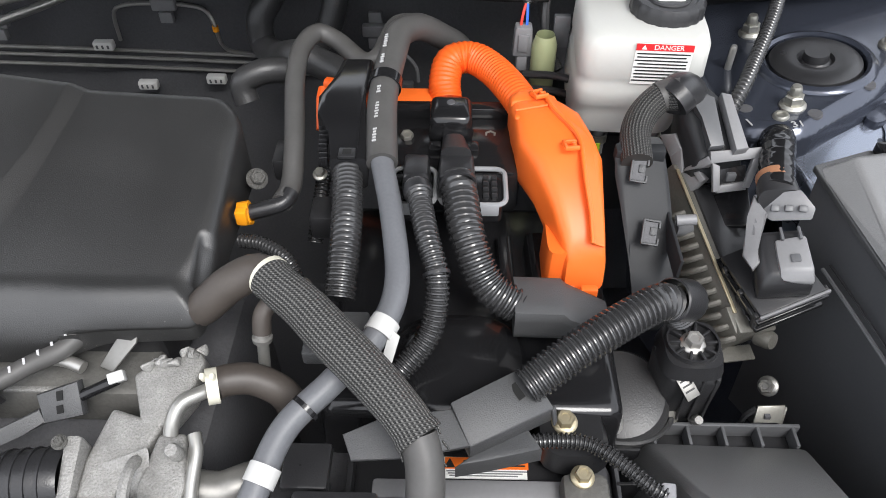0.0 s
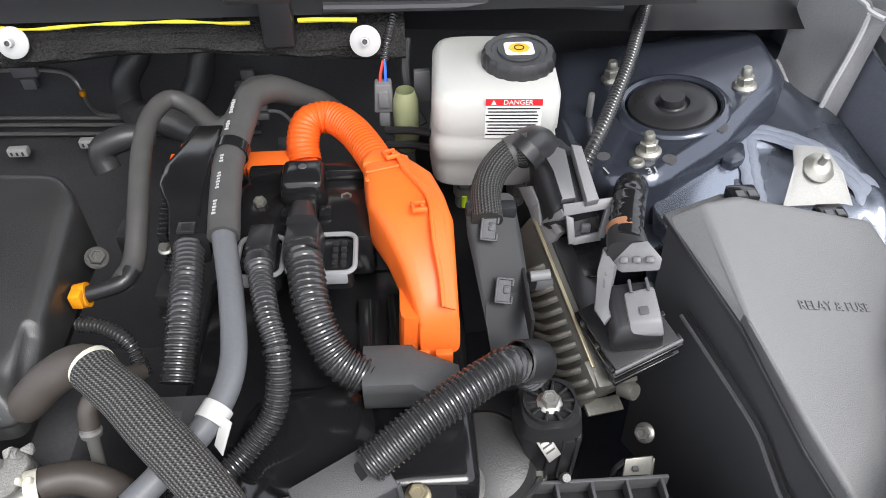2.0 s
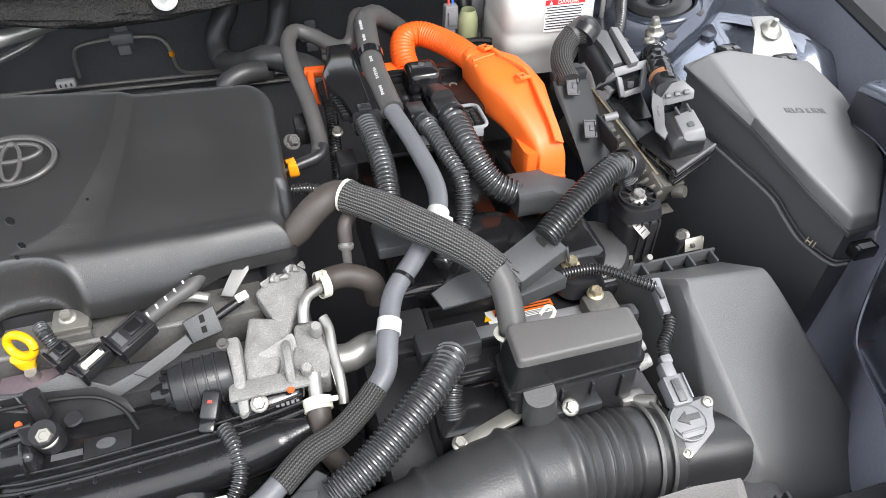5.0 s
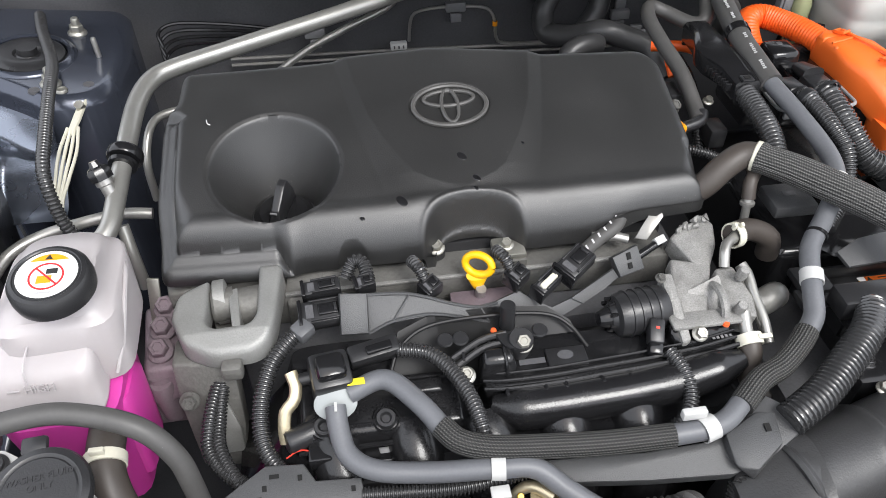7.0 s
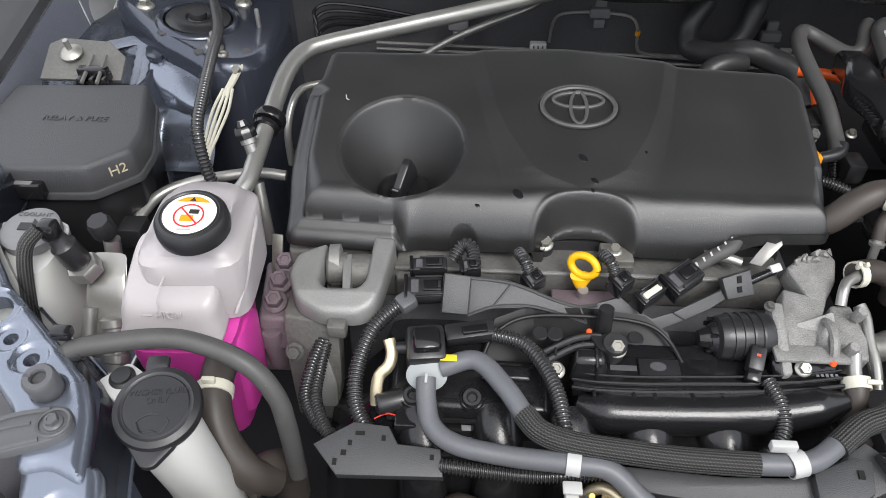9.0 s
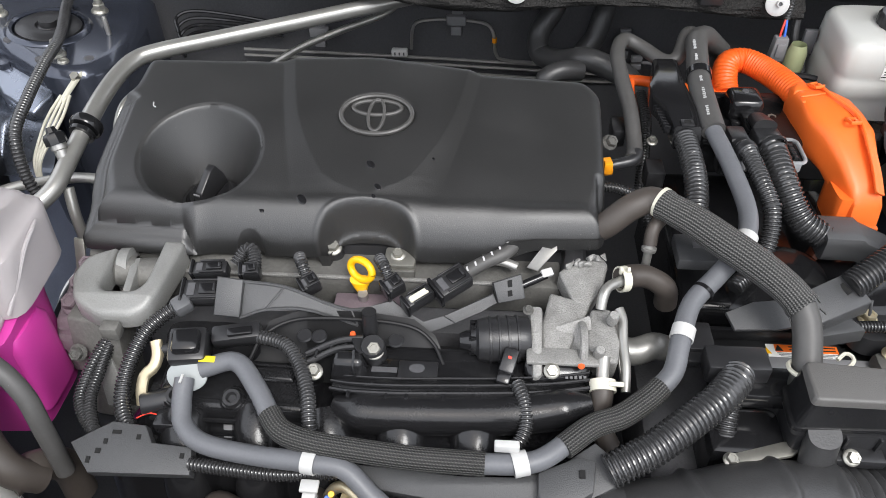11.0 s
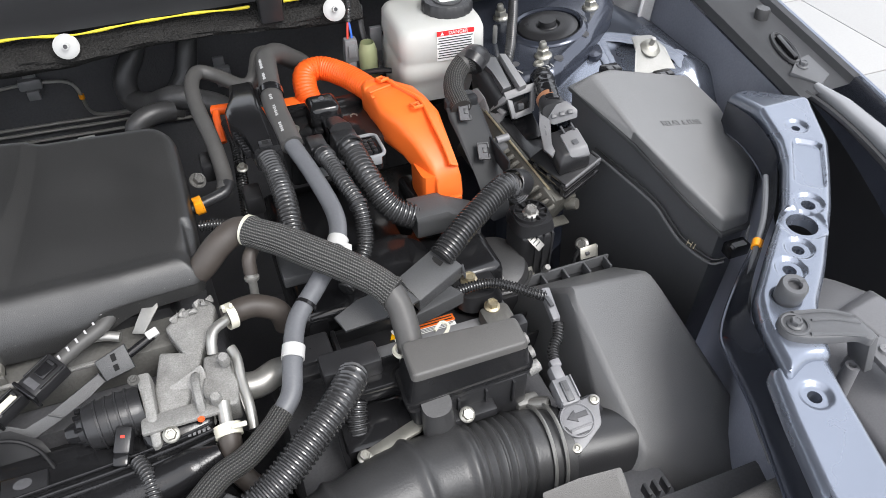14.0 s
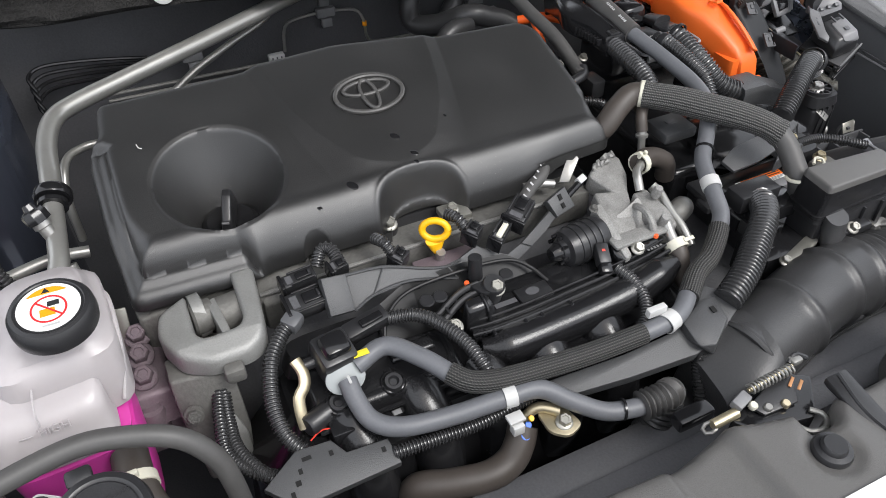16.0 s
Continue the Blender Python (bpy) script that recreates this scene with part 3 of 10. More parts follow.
        return q + Vector((-0.012, -0.008, 0.0)) * math.sin(math.pi * u) * (0.4 + 0.6 * math.sin(6 * v + 3 * u)) + Vector((-0.006, 0, 0)) * math.exp(-((u - 0.12) / 0.05) ** 2)
    part("cover_sheet", mirror(thicken(grid_sheet(cover_at, 26, 16), 0.003), side, BACK), FABRIC, hinge)
    for v in (0.04, 0.96):
        part("hem", mirror(tube([cover_at(u, v) + Vector((-0.002, -0.001, 0)) for u in np.linspace(0.02, 0.98, 16)], 0.0022, 7, 0.004), side, BACK), FABRIC, hinge)
    part("fold", mirror(tube([cover_at(0.12, v) + Vector((-0.001, -0.001, 0)) for v in np.linspace(0.05, 0.95, 10)], 0.0026, 7, 0.004), side, BACK), FABRIC, hinge)
    strip = grid_sheet(lambda u, v: (0.490 + 0.016 * v + 0.012 * u * v, 0.330 + 0.42 * u, 0.868 + (0.064 + 0.063 * u) * v), 24, 10)
    solo("wall_" + word + "_upper_apron", mirror(thicken(strip, 0.002), side), WINGHAZE, "dark blue-grey painted upper apron below the wing", "apron", kind="structure")
    # perforated rail
    rail_poly = rounded([(0.458, 0.372), (0.482, 0.376), (0.503, 0.304), (0.471, 0.240), (0.443, 0.205), (0.407, 0.163), (0.348, 0.103), (0.314, 0.073), (0.289, 0.028), (0.272, 0.034), (0.246, 0.023), (0.259, 0.072), (0.272, 0.097), (0.324, 0.1435), (0.365, 0.178), (0.405, 0.226), (0.423, 0.256)], 0.008)
    holes = [(0.4545, 0.268, 0.0042), (0.3865, 0.170, 0.0062), (0.364, 0.1513, 0.0135), (0.3395, 0.127, 0.0052), (0.317, 0.1105, 0.0056), (0.2925, 0.087, 0.004), (0.468, 0.360, 0.0026)]

    def rail_top(y):
        return 0.946 + 0.05 * (y - 0.15) - 0.40 * np.maximum(y - 0.305, 0)

    def rail_d(x, y):
        d = poly_distance(x, y, rail_poly)
        for hx, hy, hr in holes:
            d = np.minimum(d, np.hypot(x - hx, y - hy) - hr)
        return d

    def rail_z(x, y):
        z = rail_top(y)
        z = z - 0.006 * (1 - np.clip(poly_distance(x, y, rail_poly) / 0.007, 0, 1)) ** 2
        for hx, hy, hr in holes[:-1]:
            r = np.hypot(x - hx, y - hy) - hr
            z = z - 0.0034 * (1 - step01((r - 0.0045) / 0.0040))
        slot = np.maximum(np.abs((x - 0.4255) * 0.79 - (y - 0.2165) * 0.61) - 0.006, 0) ** 2 + np.maximum(np.abs((x - 0.4255) * 0.61 + (y - 0.2165) * 0.79) - 0.028, 0) ** 2
        z = z - 0.004 * (1 - step01((np.sqrt(slot) - 0.006) / 0.003))
        return z + 0.0010 * step01((y - 0.29) / 0.02)
    rail = contour_sheet((0.22, -0.02), (0.52, 0.39), 0.0016, rail_d, rail_z, lambda x, y: rail_top(y) - 0.016)
    upper = thing("wing_rail", "blue-grey painted upper rail with pressed holes", "rail", (mx(0.35, side), 0.15, 0.86), "wing rails")
    part("rail_pressing", mirror(rail, side), PAINT, upper)
    rim = [(0.455, 0.368), (0.430, 0.300), (0.419, 0.256), (0.401, 0.228), (0.361, 0.181), (0.320, 0.146), (0.269, 0.099), (0.256, 0.072), (0.243, 0.023), (0.224, -0.03), (0.195, -0.11), (0.180, -0.16)]
    line3 = spline([(x, y, rail_top(y) - 0.008) for x, y in rim], 0.008)

    def skirt_at(u, v):
        q = Vector(line3[round(u * (len(line3) - 1))])
        wide = 0.002 + 0.010 * float(step01(np.float64((0.24 - q.y) / 0.14)))
        return tuple(q + Vector((-wide * v, 0.4 * wide * v, -0.034 * v - 0.006 * math.sin(math.pi * v))))
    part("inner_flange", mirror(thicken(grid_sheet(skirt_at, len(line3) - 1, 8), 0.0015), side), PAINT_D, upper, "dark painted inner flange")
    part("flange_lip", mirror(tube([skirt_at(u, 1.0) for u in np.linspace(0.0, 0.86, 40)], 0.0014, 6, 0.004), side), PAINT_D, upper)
    low_poly = rounded([(0.243, 0.040), (0.296, 0.045), (0.284, 0.012), (0.262, -0.07), (0.255, -0.17), (0.185, -0.17), (0.212, -0.05), (0.228, 0.000)], 0.006)
    lower = contour_sheet((0.17, -0.18), (0.31, 0.06), 0.0018, lambda x, y: np.minimum(poly_distance(x, y, low_poly), np.hypot(x - 0.2575, y - 0.0085) - 0.0052),
                          lambda x, y: rail_top(y) - 0.007 - 0.006 * (1 - np.clip(poly_distance(x, y, low_poly) / 0.007, 0, 1)) ** 2 - 0.003 * (1 - step01((np.hypot(x - 0.2575, y - 0.0085) - 0.009) / 0.004)),
                          lambda x, y: rail_top(y) - 0.022)
    part("lower_lap", mirror(lower, side), PAINT, upper, "lapped lower plate")
    stop = thing("rubber_stop", "grey rubber bonnet stop on the wing rail", "rubber stop", (mx(0.2935, side), 0.0865, 0.942), "rubber stops")
    sb = basis((0.2937, 0.0855, 0.9485), (-0.06, -0.16, 1))
    part("bush", mirror(lathe([(0.0048, 0.009), (0.0056, 0.0108), (0.0092, 0.0108), (0.0108, 0.0085), (0.0108, -0.004), (0.0104, -0.008)], 28, sb), side), DKGREY, stop)
    part("bore", mirror(lathe([(0, 0.006), (0.0050, 0.006), (0.0050, 0.0092)], 20, sb), side), DARK, stop)
    part("bush_slot", mirror(box((0.0068, 0, 0.0106), (0.0048, 0.0022, 0.001), 0, sb), side), DARK, stop)
    arm = thing("lamp_bracket", "grey plastic lamp bracket bolted to the wing rail", "bracket", (mx(0.275, side), 0.058, 0.942), "lamp brackets")
    part("arm", mirror(plate(rounded([(0.263, 0.060), (0.270, 0.071), (0.283, 0.071), (0.305, 0.063), (0.322, 0.050), (0.325, 0.028), (0.317, 0.024), (0.312, 0.032), (0.296, 0.036), (0.274, 0.044), (0.264, 0.051)], 0.006), 0.9405, 0.9475, 0.002), side), DKGREY, arm)
    part("rib", mirror(tube([(0.281, 0.0675, 0.9478), (0.305, 0.0605, 0.9478), (0.321, 0.049, 0.9475)], 0.0016, 6, 0.004), side), DKGREY, arm)
    part("rib", mirror(tube([(0.279, 0.0455, 0.9478), (0.298, 0.0385, 0.9478), (0.316, 0.030, 0.9475)], 0.0016, 6, 0.004), side), DKGREY, arm)
    part("rib", mirror(tube([(0.289, 0.0565, 0.9478), (0.305, 0.0515, 0.9478), (0.321, 0.041, 0.9475)], 0.0012, 6, 0.004), side), DKGREY, arm)
    part("eye", mirror(lathe([(0.0085, 0.0), (0.0105, 0.0), (0.0110, 0.0012), (0.0102, 0.0022), (0.0088, 0.0018)], 28, basis((0.2745, 0.0575, 0.9470))), side), DKGREY, arm)
    part("arm_leg", mirror(hull([(0.316, 0.050, 0.946), (0.325, 0.048, 0.946), (0.325, 0.026, 0.946), (0.317, 0.026, 0.946), (0.330, 0.044, 0.905), (0.336, 0.044, 0.905), (0.336, 0.024, 0.905), (0.328, 0.024, 0.905)], 0.0012), side), DKGREY, arm)
    bolt((mx(0.2745, side), 0.0575, 0.9475), (0, -0.05, 1), 0.0062, DKGREY, label="grey painted bolt through the lamp bracket", name="bracket_bolt")


flank(1, "right")
flank(-1, "left")


def wing_edge(y):
    return 0.580 + 0.03 * (y - 0.40) - 0.30 * max(0, 0.24 - y) ** 1.5


def wing_top(y):
    return 0.974 + 0.15 * (y - 0.40) - 0.05 * max(0, 0.28 - y)


def wing(side, word):
    """Outer wing panel, its plastic channel and the lamp in front of it."""
    ob = thing("front_wing", "dark blue-grey painted front wing of the car", "car wing", (mx(0.62, side), 0.3, 0.5), "front wings", "structure")

    def skin(u, v):
        y = 0.10 + 1.0 * u
        a = v * 1.45
        return (wing_edge(y) + 0.004 + 0.045 * math.sin(a), y, wing_top(y) - 0.010 - 0.30 * v ** 1.3)
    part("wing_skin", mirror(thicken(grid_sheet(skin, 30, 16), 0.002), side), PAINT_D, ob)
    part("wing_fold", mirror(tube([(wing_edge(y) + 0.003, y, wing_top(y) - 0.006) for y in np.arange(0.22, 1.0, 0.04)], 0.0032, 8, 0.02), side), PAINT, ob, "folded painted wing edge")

    def channel(u, v):
        y = 0.315 + 0.70 * u
        prof = ((0.002, -0.004), (-0.008, -0.004), (-0.012, -0.011), (-0.055, -0.014), (-0.070, -0.018), (-0.073, -0.028))
        k = v * 5
        i = min(int(k), 4)
        f = k - i
        return (wing_edge(y) + prof[i][0] * (1 - f) + prof[i + 1][0] * f, y, wing_top(y) + prof[i][1] * (1 - f) + prof[i + 1][1] * f)
    part("wing_channel", mirror(thicken(grid_sheet(channel, 40, 20), 0.002), side), DKGREY, ob, "grey plastic channel inside the wing edge")
    low = grid_sheet(lambda u, v: (0.492 + 0.05 * v - 0.16 * (1 - u) ** 1.5, -0.05 + 0.42 * u, 0.80 + 0.13 * v - 0.05 * (1 - u) + 0.012 * math.sin(math.pi * v)), 24, 10)
    part("wing_liner", mirror(thicken(low, 0.003), side), SATIN, ob, "black plastic liner below the wing edge")
    lamp = thing("headlamp_housing", "grey plastic headlamp housing with screw bosses", "headlamp", (mx(0.40, side), 0.02, 0.7), "headlamps")
    part("housing", mirror(hull([(0.345, 0.125, 0.86), (0.42, 0.165, 0.855), (0.46, 0.10, 0.86), (0.50, -0.05, 0.86), (0.42, -0.20, 0.85), (0.315, -0.20, 0.85), (0.330, 0.02, 0.862), (0.36, 0.05, 0.878), (0.43, 0.09, 0.880), (0.44, -0.12, 0.872), (0.34, -0.14, 0.868), (0.34, 0.12, 0.72), (0.50, 0.10, 0.72), (0.50, -0.2, 0.72), (0.32, -0.2, 0.72)], 0.006), side), LAMPGREY, lamp)
    part("housing_step", mirror(hull([(0.375, 0.10, 0.875), (0.43, 0.11, 0.878), (0.45, 0.02, 0.878), (0.385, 0.01, 0.876), (0.385, 0.09, 0.886), (0.42, 0.095, 0.888), (0.438, 0.03, 0.888), (0.392, 0.02, 0.886)], 0.002), side), LAMPGREY, lamp)
    part("lens_edge", mirror(loft([((0.530, 0.325, 0.948), (0.004, 0, 0), (0, 0, 0.006), 3), ((0.537, 0.29, 0.943), (0.010, 0, 0), (0, 0, 0.008), 3), ((0.542, 0.24, 0.934), (0.012, 0.0, 0), (0, 0, 0.008), 3), ((0.535, 0.12, 0.915), (0.014, 0, 0), (0, 0, 0.01), 3), ((0.50, -0.05, 0.89), (0.02, 0, 0), (0, 0, 0.014), 3)]), side), mat("clear_lamp_lens", (0.20, 0.205, 0.215), 0.12, spot=0.4, spot_size=12, coat=0.6), lamp, "pale clear lamp lens edge")
    part("lens_seal", mirror(tube([(0.518, 0.325, 0.944), (0.524, 0.28, 0.938), (0.526, 0.22, 0.926), (0.515, 0.11, 0.906)], 0.004, 8), side), SATIN, lamp)
    for sx, sy in ((0.352, 0.048), (0.324, 0.032)):
        part("screw_boss", mirror(lathe([(0.0, 0.030), (0.0028, 0.030), (0.003, 0.034), (0.0055, 0.034), (0.0072, 0.0)], 16, basis((sx, sy, 0.873))), side), LAMPGREY, lamp)
    part("bracket_plate", mirror(slab([(0.352, 0.040, 0.899), (0.372, 0.052, 0.899), (0.388, 0.020, 0.897), (0.376, -0.012, 0.895), (0.352, 0.012, 0.897)], 0.006, 0.0015), side), LAMPGREY, lamp)
    for sx, sy in ((0.364, 0.037), (0.367, 0.014)):
        part("cross_screw", mirror(lathe([(0, 0.0015), (0.001, 0.0015), (0.0022, 0.003), (0.0048, 0.0026), (0.0056, 0.0)], 18, basis((sx, sy, 0.9015))), side), GREYP, lamp)
    latch = thing("wing_fastener", "grey plastic loop fastener bolted in the wing channel", "fastener", (mx(0.53, side), 0.38, 0.95), "wing fasteners")
    ring = [(0.540 + 0.0095 * math.cos(a) + 0.20 * 0.026 * math.sin(a), 0.391 + 0.028 * math.sin(a), 0.9605 + 0.004 * math.sin(a)) for a in np.linspace(0, 2 * math.pi, 25)]
    part("fastener_loop", mirror(tube(ring, 0.0028, 8, 0.004), side), SATIN, latch)
    part("fastener_bar", mirror(slab([(0.534, 0.370, 0.959), (0.540, 0.370, 0.959), (0.546, 0.410, 0.965), (0.540, 0.410, 0.965)], 0.006, 0.001), side), GLOSS, latch)
    part("fastener_tail", mirror(slab([(0.516, 0.352, 0.953), (0.536, 0.368, 0.957), (0.556, 0.372, 0.957), (0.556, 0.336, 0.951), (0.536, 0.324, 0.949)], 0.006, 0.0015), side), DKGREY, latch)
    knob = thing("rubber_buffer", "round black rubber buffer in the wing channel", "rubber buffer", (mx(0.552, side), 0.454, 0.96), "wing stops")
    part("knob", mirror(lathe([(0.0, 0.013), (0.0075, 0.013), (0.0085, 0.010), (0.0085, 0), (0.0115, -0.002), (0.012, -0.008)], 20, basis((0.552, 0.452, 0.968))), side), RUBBER, knob)
    bolt((mx(0.535, side), 0.356, 0.957), (0, -0.1, 1), 0.0065, DKGREY, label="grey painted bolt through the lamp bracket", name="bracket_bolt")


wing(1, "right")
wing(-1, "left")

# raised bonnet: it shades the bay from above and behind
hood = grid_sheet(lambda u, v: (CX - 0.72 + 1.44 * u, 0.80 - 0.66 * v, 1.13 + 0.80 * v + 0.04 * math.sin(math.pi * u)), 20, 20)
solo("raised_hood", thicken(hood, 0.02), SATIN, "raised bonnet with a black lined underside", "bonnet", (CX, 0.8, 1.1), kind="structure")

# ---- cowl ----
cowl = thing("cowl", "black plastic cowl under the windscreen", "cowl", (CX, 0.68, 0.95), kind="structure")


def cowl_back(x):
    return 0.05 * (max(0.0, -0.2 - x) / 0.29) ** 1.5


def cowl_front(u, v):
    x = -0.80 + 0.905 * u
    lump = 0.006 * noise.noise(Vector((26 * x, 3, 9 * v)))
    a = math.pi * v
    return (x, 0.635 + cowl_back(x) - (0.032 + lump) * math.sin(a), 1.008 - 0.036 * v - 0.008 * math.sin(17 * x) * v)


part("felt_pad", grid_sheet(cowl_front, 150, 14), FELT, cowl, "rough dark felt insulation pad")
part("cowl_panel", thicken(grid_sheet(lambda u, v: (-0.95 + 1.30 * u, 0.612 + cowl_back(-0.95 + 1.30 * u) + 0.24 * v, 1.017 + 0.045 * v + 0.012 * math.sin(math.pi * v)), 30, 12), 0.004), COWL, cowl)
part("cowl_trough", thicken(grid_sheet(lambda u, v: (0.08 + 0.55 * u, 0.648 + 0.16 * v + 0.03 * u * u, 0.985 - 0.03 * u + 0.10 * v), 20, 8), 0.004), COWL, cowl)
edge_pts = [(x, 0.606 + cowl_back(x) + 0.0015 * math.sin(70 * x), 1.0165 + 0.0015 * math.sin(43 * x)) for x in np.arange(-0.70, 0.0, 0.02)]
part("yellow_edge", tube(edge_pts, lambda q, t: 0.0013 + 0.0004 * math.sin(q * 130), 6, 0.004), YLINE, cowl, "uneven yellow foam edge")
part("yellow_edge", tube([(x, 0.609, 1.013 + 0.001 * math.sin(50 * x)) for x in np.arange(0.018, 0.075, 0.012)], 0.0020, 6, 0.004), YLINE, cowl, "uneven yellow foam edge")
part("cowl_lip", tube([(0.04, 0.606, 1.026), (0.10, 0.612, 1.022), (0.22, 0.630, 1.012), (0.30, 0.655, 0.995)], 0.004, 8, 0.01), COWL, cowl)
part("cowl_strut", box((0.002, 0.606, 1.020), (0.026, 0.016, 0.05), 0.003, None, (1.0, 1.0)), SATIN, cowl)
part("catch", box((-0.006, 0.590, 1.046), (0.052, 0.022, 0.010), 0.004), SATIN, cowl)
part("catch", box((0.300, 0.648, 1.030), (0.045, 0.02, 0.012), 0.004), SATIN, cowl)
for cx, cz in ((-0.487, 1.006), (-0.210, 1.006), (0.072, 0.998)):
    b = thing("trim_clip", "white plastic push clip on the felt pad", "clip", basis((cx, 0.601 + cowl_back(cx), cz), (0.0, -0.92, 0.4)), "felt pad clips")
    part("clip_disc", lathe([(0.0, 0.004), (0.004, 0.004), (0.0095, 0.0034), (0.0128, 0.0012), (0.0128, 0.0), (0, -0.001)], 30), WHITE, b, local=True)
    part("clip_pin", lathe([(0.0022, 0.010), (0.0034, 0.0095), (0.0036, 0.003)], 14), WHITE, b, local=True)
    part("clip_bore", lathe([(0.0, 0.0085), (0.0023, 0.0085)], 10), DARK, b, local=True)


# ---- engine cover ----
def cover_plane(x, y):
    return 0.9535 + 0.26 * (y - 0.349)


cover_poly = rounded([(-0.601, 0.283), (-0.498, 0.279), (-0.483, 0.284), (-0.300, 0.283), (-0.222, 0.284), (-0.190, 0.290), (-0.130, 0.293), (-0.128, 0.335), (-0.127, 0.448), (-0.142, 0.466), (-0.240, 0.472), (-0.350, 0.488), (-0.470, 0.483), (-0.585, 0.482), (-0.590, 0.442), (-0.603, 0.428), (-0.604, 0.36)], 0.010)
OIL = (-0.502, 0.361)
CXC = -0.3385


def arch_r(x, y):
    return (np.abs(x - CXC) ** 2.7 + (np.maximum(y - 0.268, 0) * 1.07) ** 2.7) ** (1 / 2.7)


def cover_dist(x, y):
    d = poly_distance(x, y, cover_poly)
    notch = np.hypot(x + 0.443, np.maximum(y - 0.276, 0)) - 0.0145
    hole = np.hypot(x - OIL[0], y - OIL[1]) - 0.0285
    return np.minimum(np.minimum(np.minimum(d, arch_r(x, y) - 0.0365), hole), notch)


def cover_height(x, y):
    z = cover_plane(x, y)
    d = poly_distance(x, y, cover_poly)
    front = step01((0.352 - y) / 0.055)
    lip = step01((-0.490 - x) / 0.016) * step01((0.434 - y) / 0.010)
    r = 0.011 + 0.026 * front * (1 - 0.45 * step01((x + 0.235) / 0.05))
    inset = d - 0.0165 * lip
    k = np.clip(1 - inset / (r * (1 - 0.35 * lip)), 0, 1)
    z = z - (r * (1 - 0.45 * lip) + 0.004 * front) * (1 - np.sqrt(np.clip(1 - k * k, 0, 1)))
    k2 = np.clip(1 - d / 0.010, 0, 1)
    z = z - lip * (0.0035 * step01((0.0150 - d) / 0.007) + 0.009 * (1 - np.sqrt(np.clip(1 - k2 * k2, 0, 1))))
    # filler funnel
    q = np.hypot(x - OIL[0], y - OIL[1])
    rim = 0.0565
    sink = np.clip((rim - q) / 0.0275, 0, 1) ** 0.92
    z = z * (1 - sink) + (cover_plane(0, OIL[1]) - 0.054) * sink - 0.0010 * (1 - step01(np.abs(q - rim - 0.001) / 0.0025))
    # sunk tunnel of the dipstick arch, with its raised rim
    a = arch_r(x, y)
    z = z - 0.030 * step01((0.0455 - a) / 0.0075) ** 0.8 + 0.0012 * (1 - step01(np.abs(a - 0.0475) / 0.0035))
    # sloping bands round the raised shield below the badge
    w = np.abs(x + 0.3430)
    inner = np.interp(y, (0.316, 0.3275, 0.3367, 0.354, 0.377, 0.407, 0.439, 0.4745, 0.49), (0.0, 0.0265, 0.040, 0.0505, 0.063, 0.0745, 0.082, 0.088, 0.090))
    outer = np.interp(y, (0.290, 0.315, 0.334, 0.365, 0.405, 0.440, 0.475, 0.49), (0.062, 0.066, 0.070, 0.0785, 0.088, 0.095, 0.101, 0.104))
    z = z - 0.0042 * np.clip((w - inner) / np.maximum(outer - inner, 0.01), 0, 1) * step01((y - 0.300) / 0.02)
    # bevelled notch on the right edge
    z = z - 0.005 * step01((x + 0.139) / 0.004) * step01((y - 0.313) / 0.006) * step01((0.352 - y) / 0.008)
    # pressed hollow of the badge
    e = np.hypot((x + 0.3415) / 1.40, y - 0.407) - 0.0262
    return z - 0.0018 * (1 - step01(e / 0.003 + 0.5))


engine_cover = thing("engine_cover", "matt dark grey plastic engine cover with an oil filler funnel", "engine cover", (-0.36, 0.38, 0.88))
part("cover_shell", contour_sheet((-0.612, 0.265), (-0.115, 0.500), 0.00125, cover_dist, cover_height,
                                  lambda x, y: (0.885 if x < -0.2 else 0.915) if y > 0.33 else 0.898 if arch_r(x, y) < 0.05 else 0.921 if x > -0.217 else 0.896), COVER, engine_cover, angle=60)
eb = basis((-0.3415, 0.407, cover_plane(0, 0.407) - 0.0012), (0, -0.26, 1))


def oval_ring(cx, cy, rx, ry, wx, h):
    bm = bmesh.new()
    n = 48
    rows = []
    for k, (off, z) in enumerate(((0, 0), (0, h * 0.7), (wx * 0.3, h), (wx * 0.7, h), (wx, h * 0.7), (wx, 0))):
        rows.append([bm.verts.new((cx + (rx - off) * math.cos(a), cy + (ry - off) * math.sin(a), z)) for a in np.linspace(0, 2 * math.pi, n, endpoint=False)])
    for p, q in zip(rows, rows[1:]):
        for i in range(n):
            bm.faces.new((p[i], p[(i + 1) % n], q[(i + 1) % n], q[i]))
    bm.transform(eb)
    return bm


emblem = part("emblem", oval_ring(0, 0, 0.0360, 0.0262, 0.0042, 0.0034), EMBLEM, engine_cover, "plain oval badge in grey plastic")
part("inner_oval", oval_ring(0, 0.0085, 0.0250, 0.0110, 0.0036, 0.003), EMBLEM, emblem)
part("upright_oval", oval_ring(0, -0.001, 0.0092, 0.0215, 0.0034, 0.0034), EMBLEM, emblem)
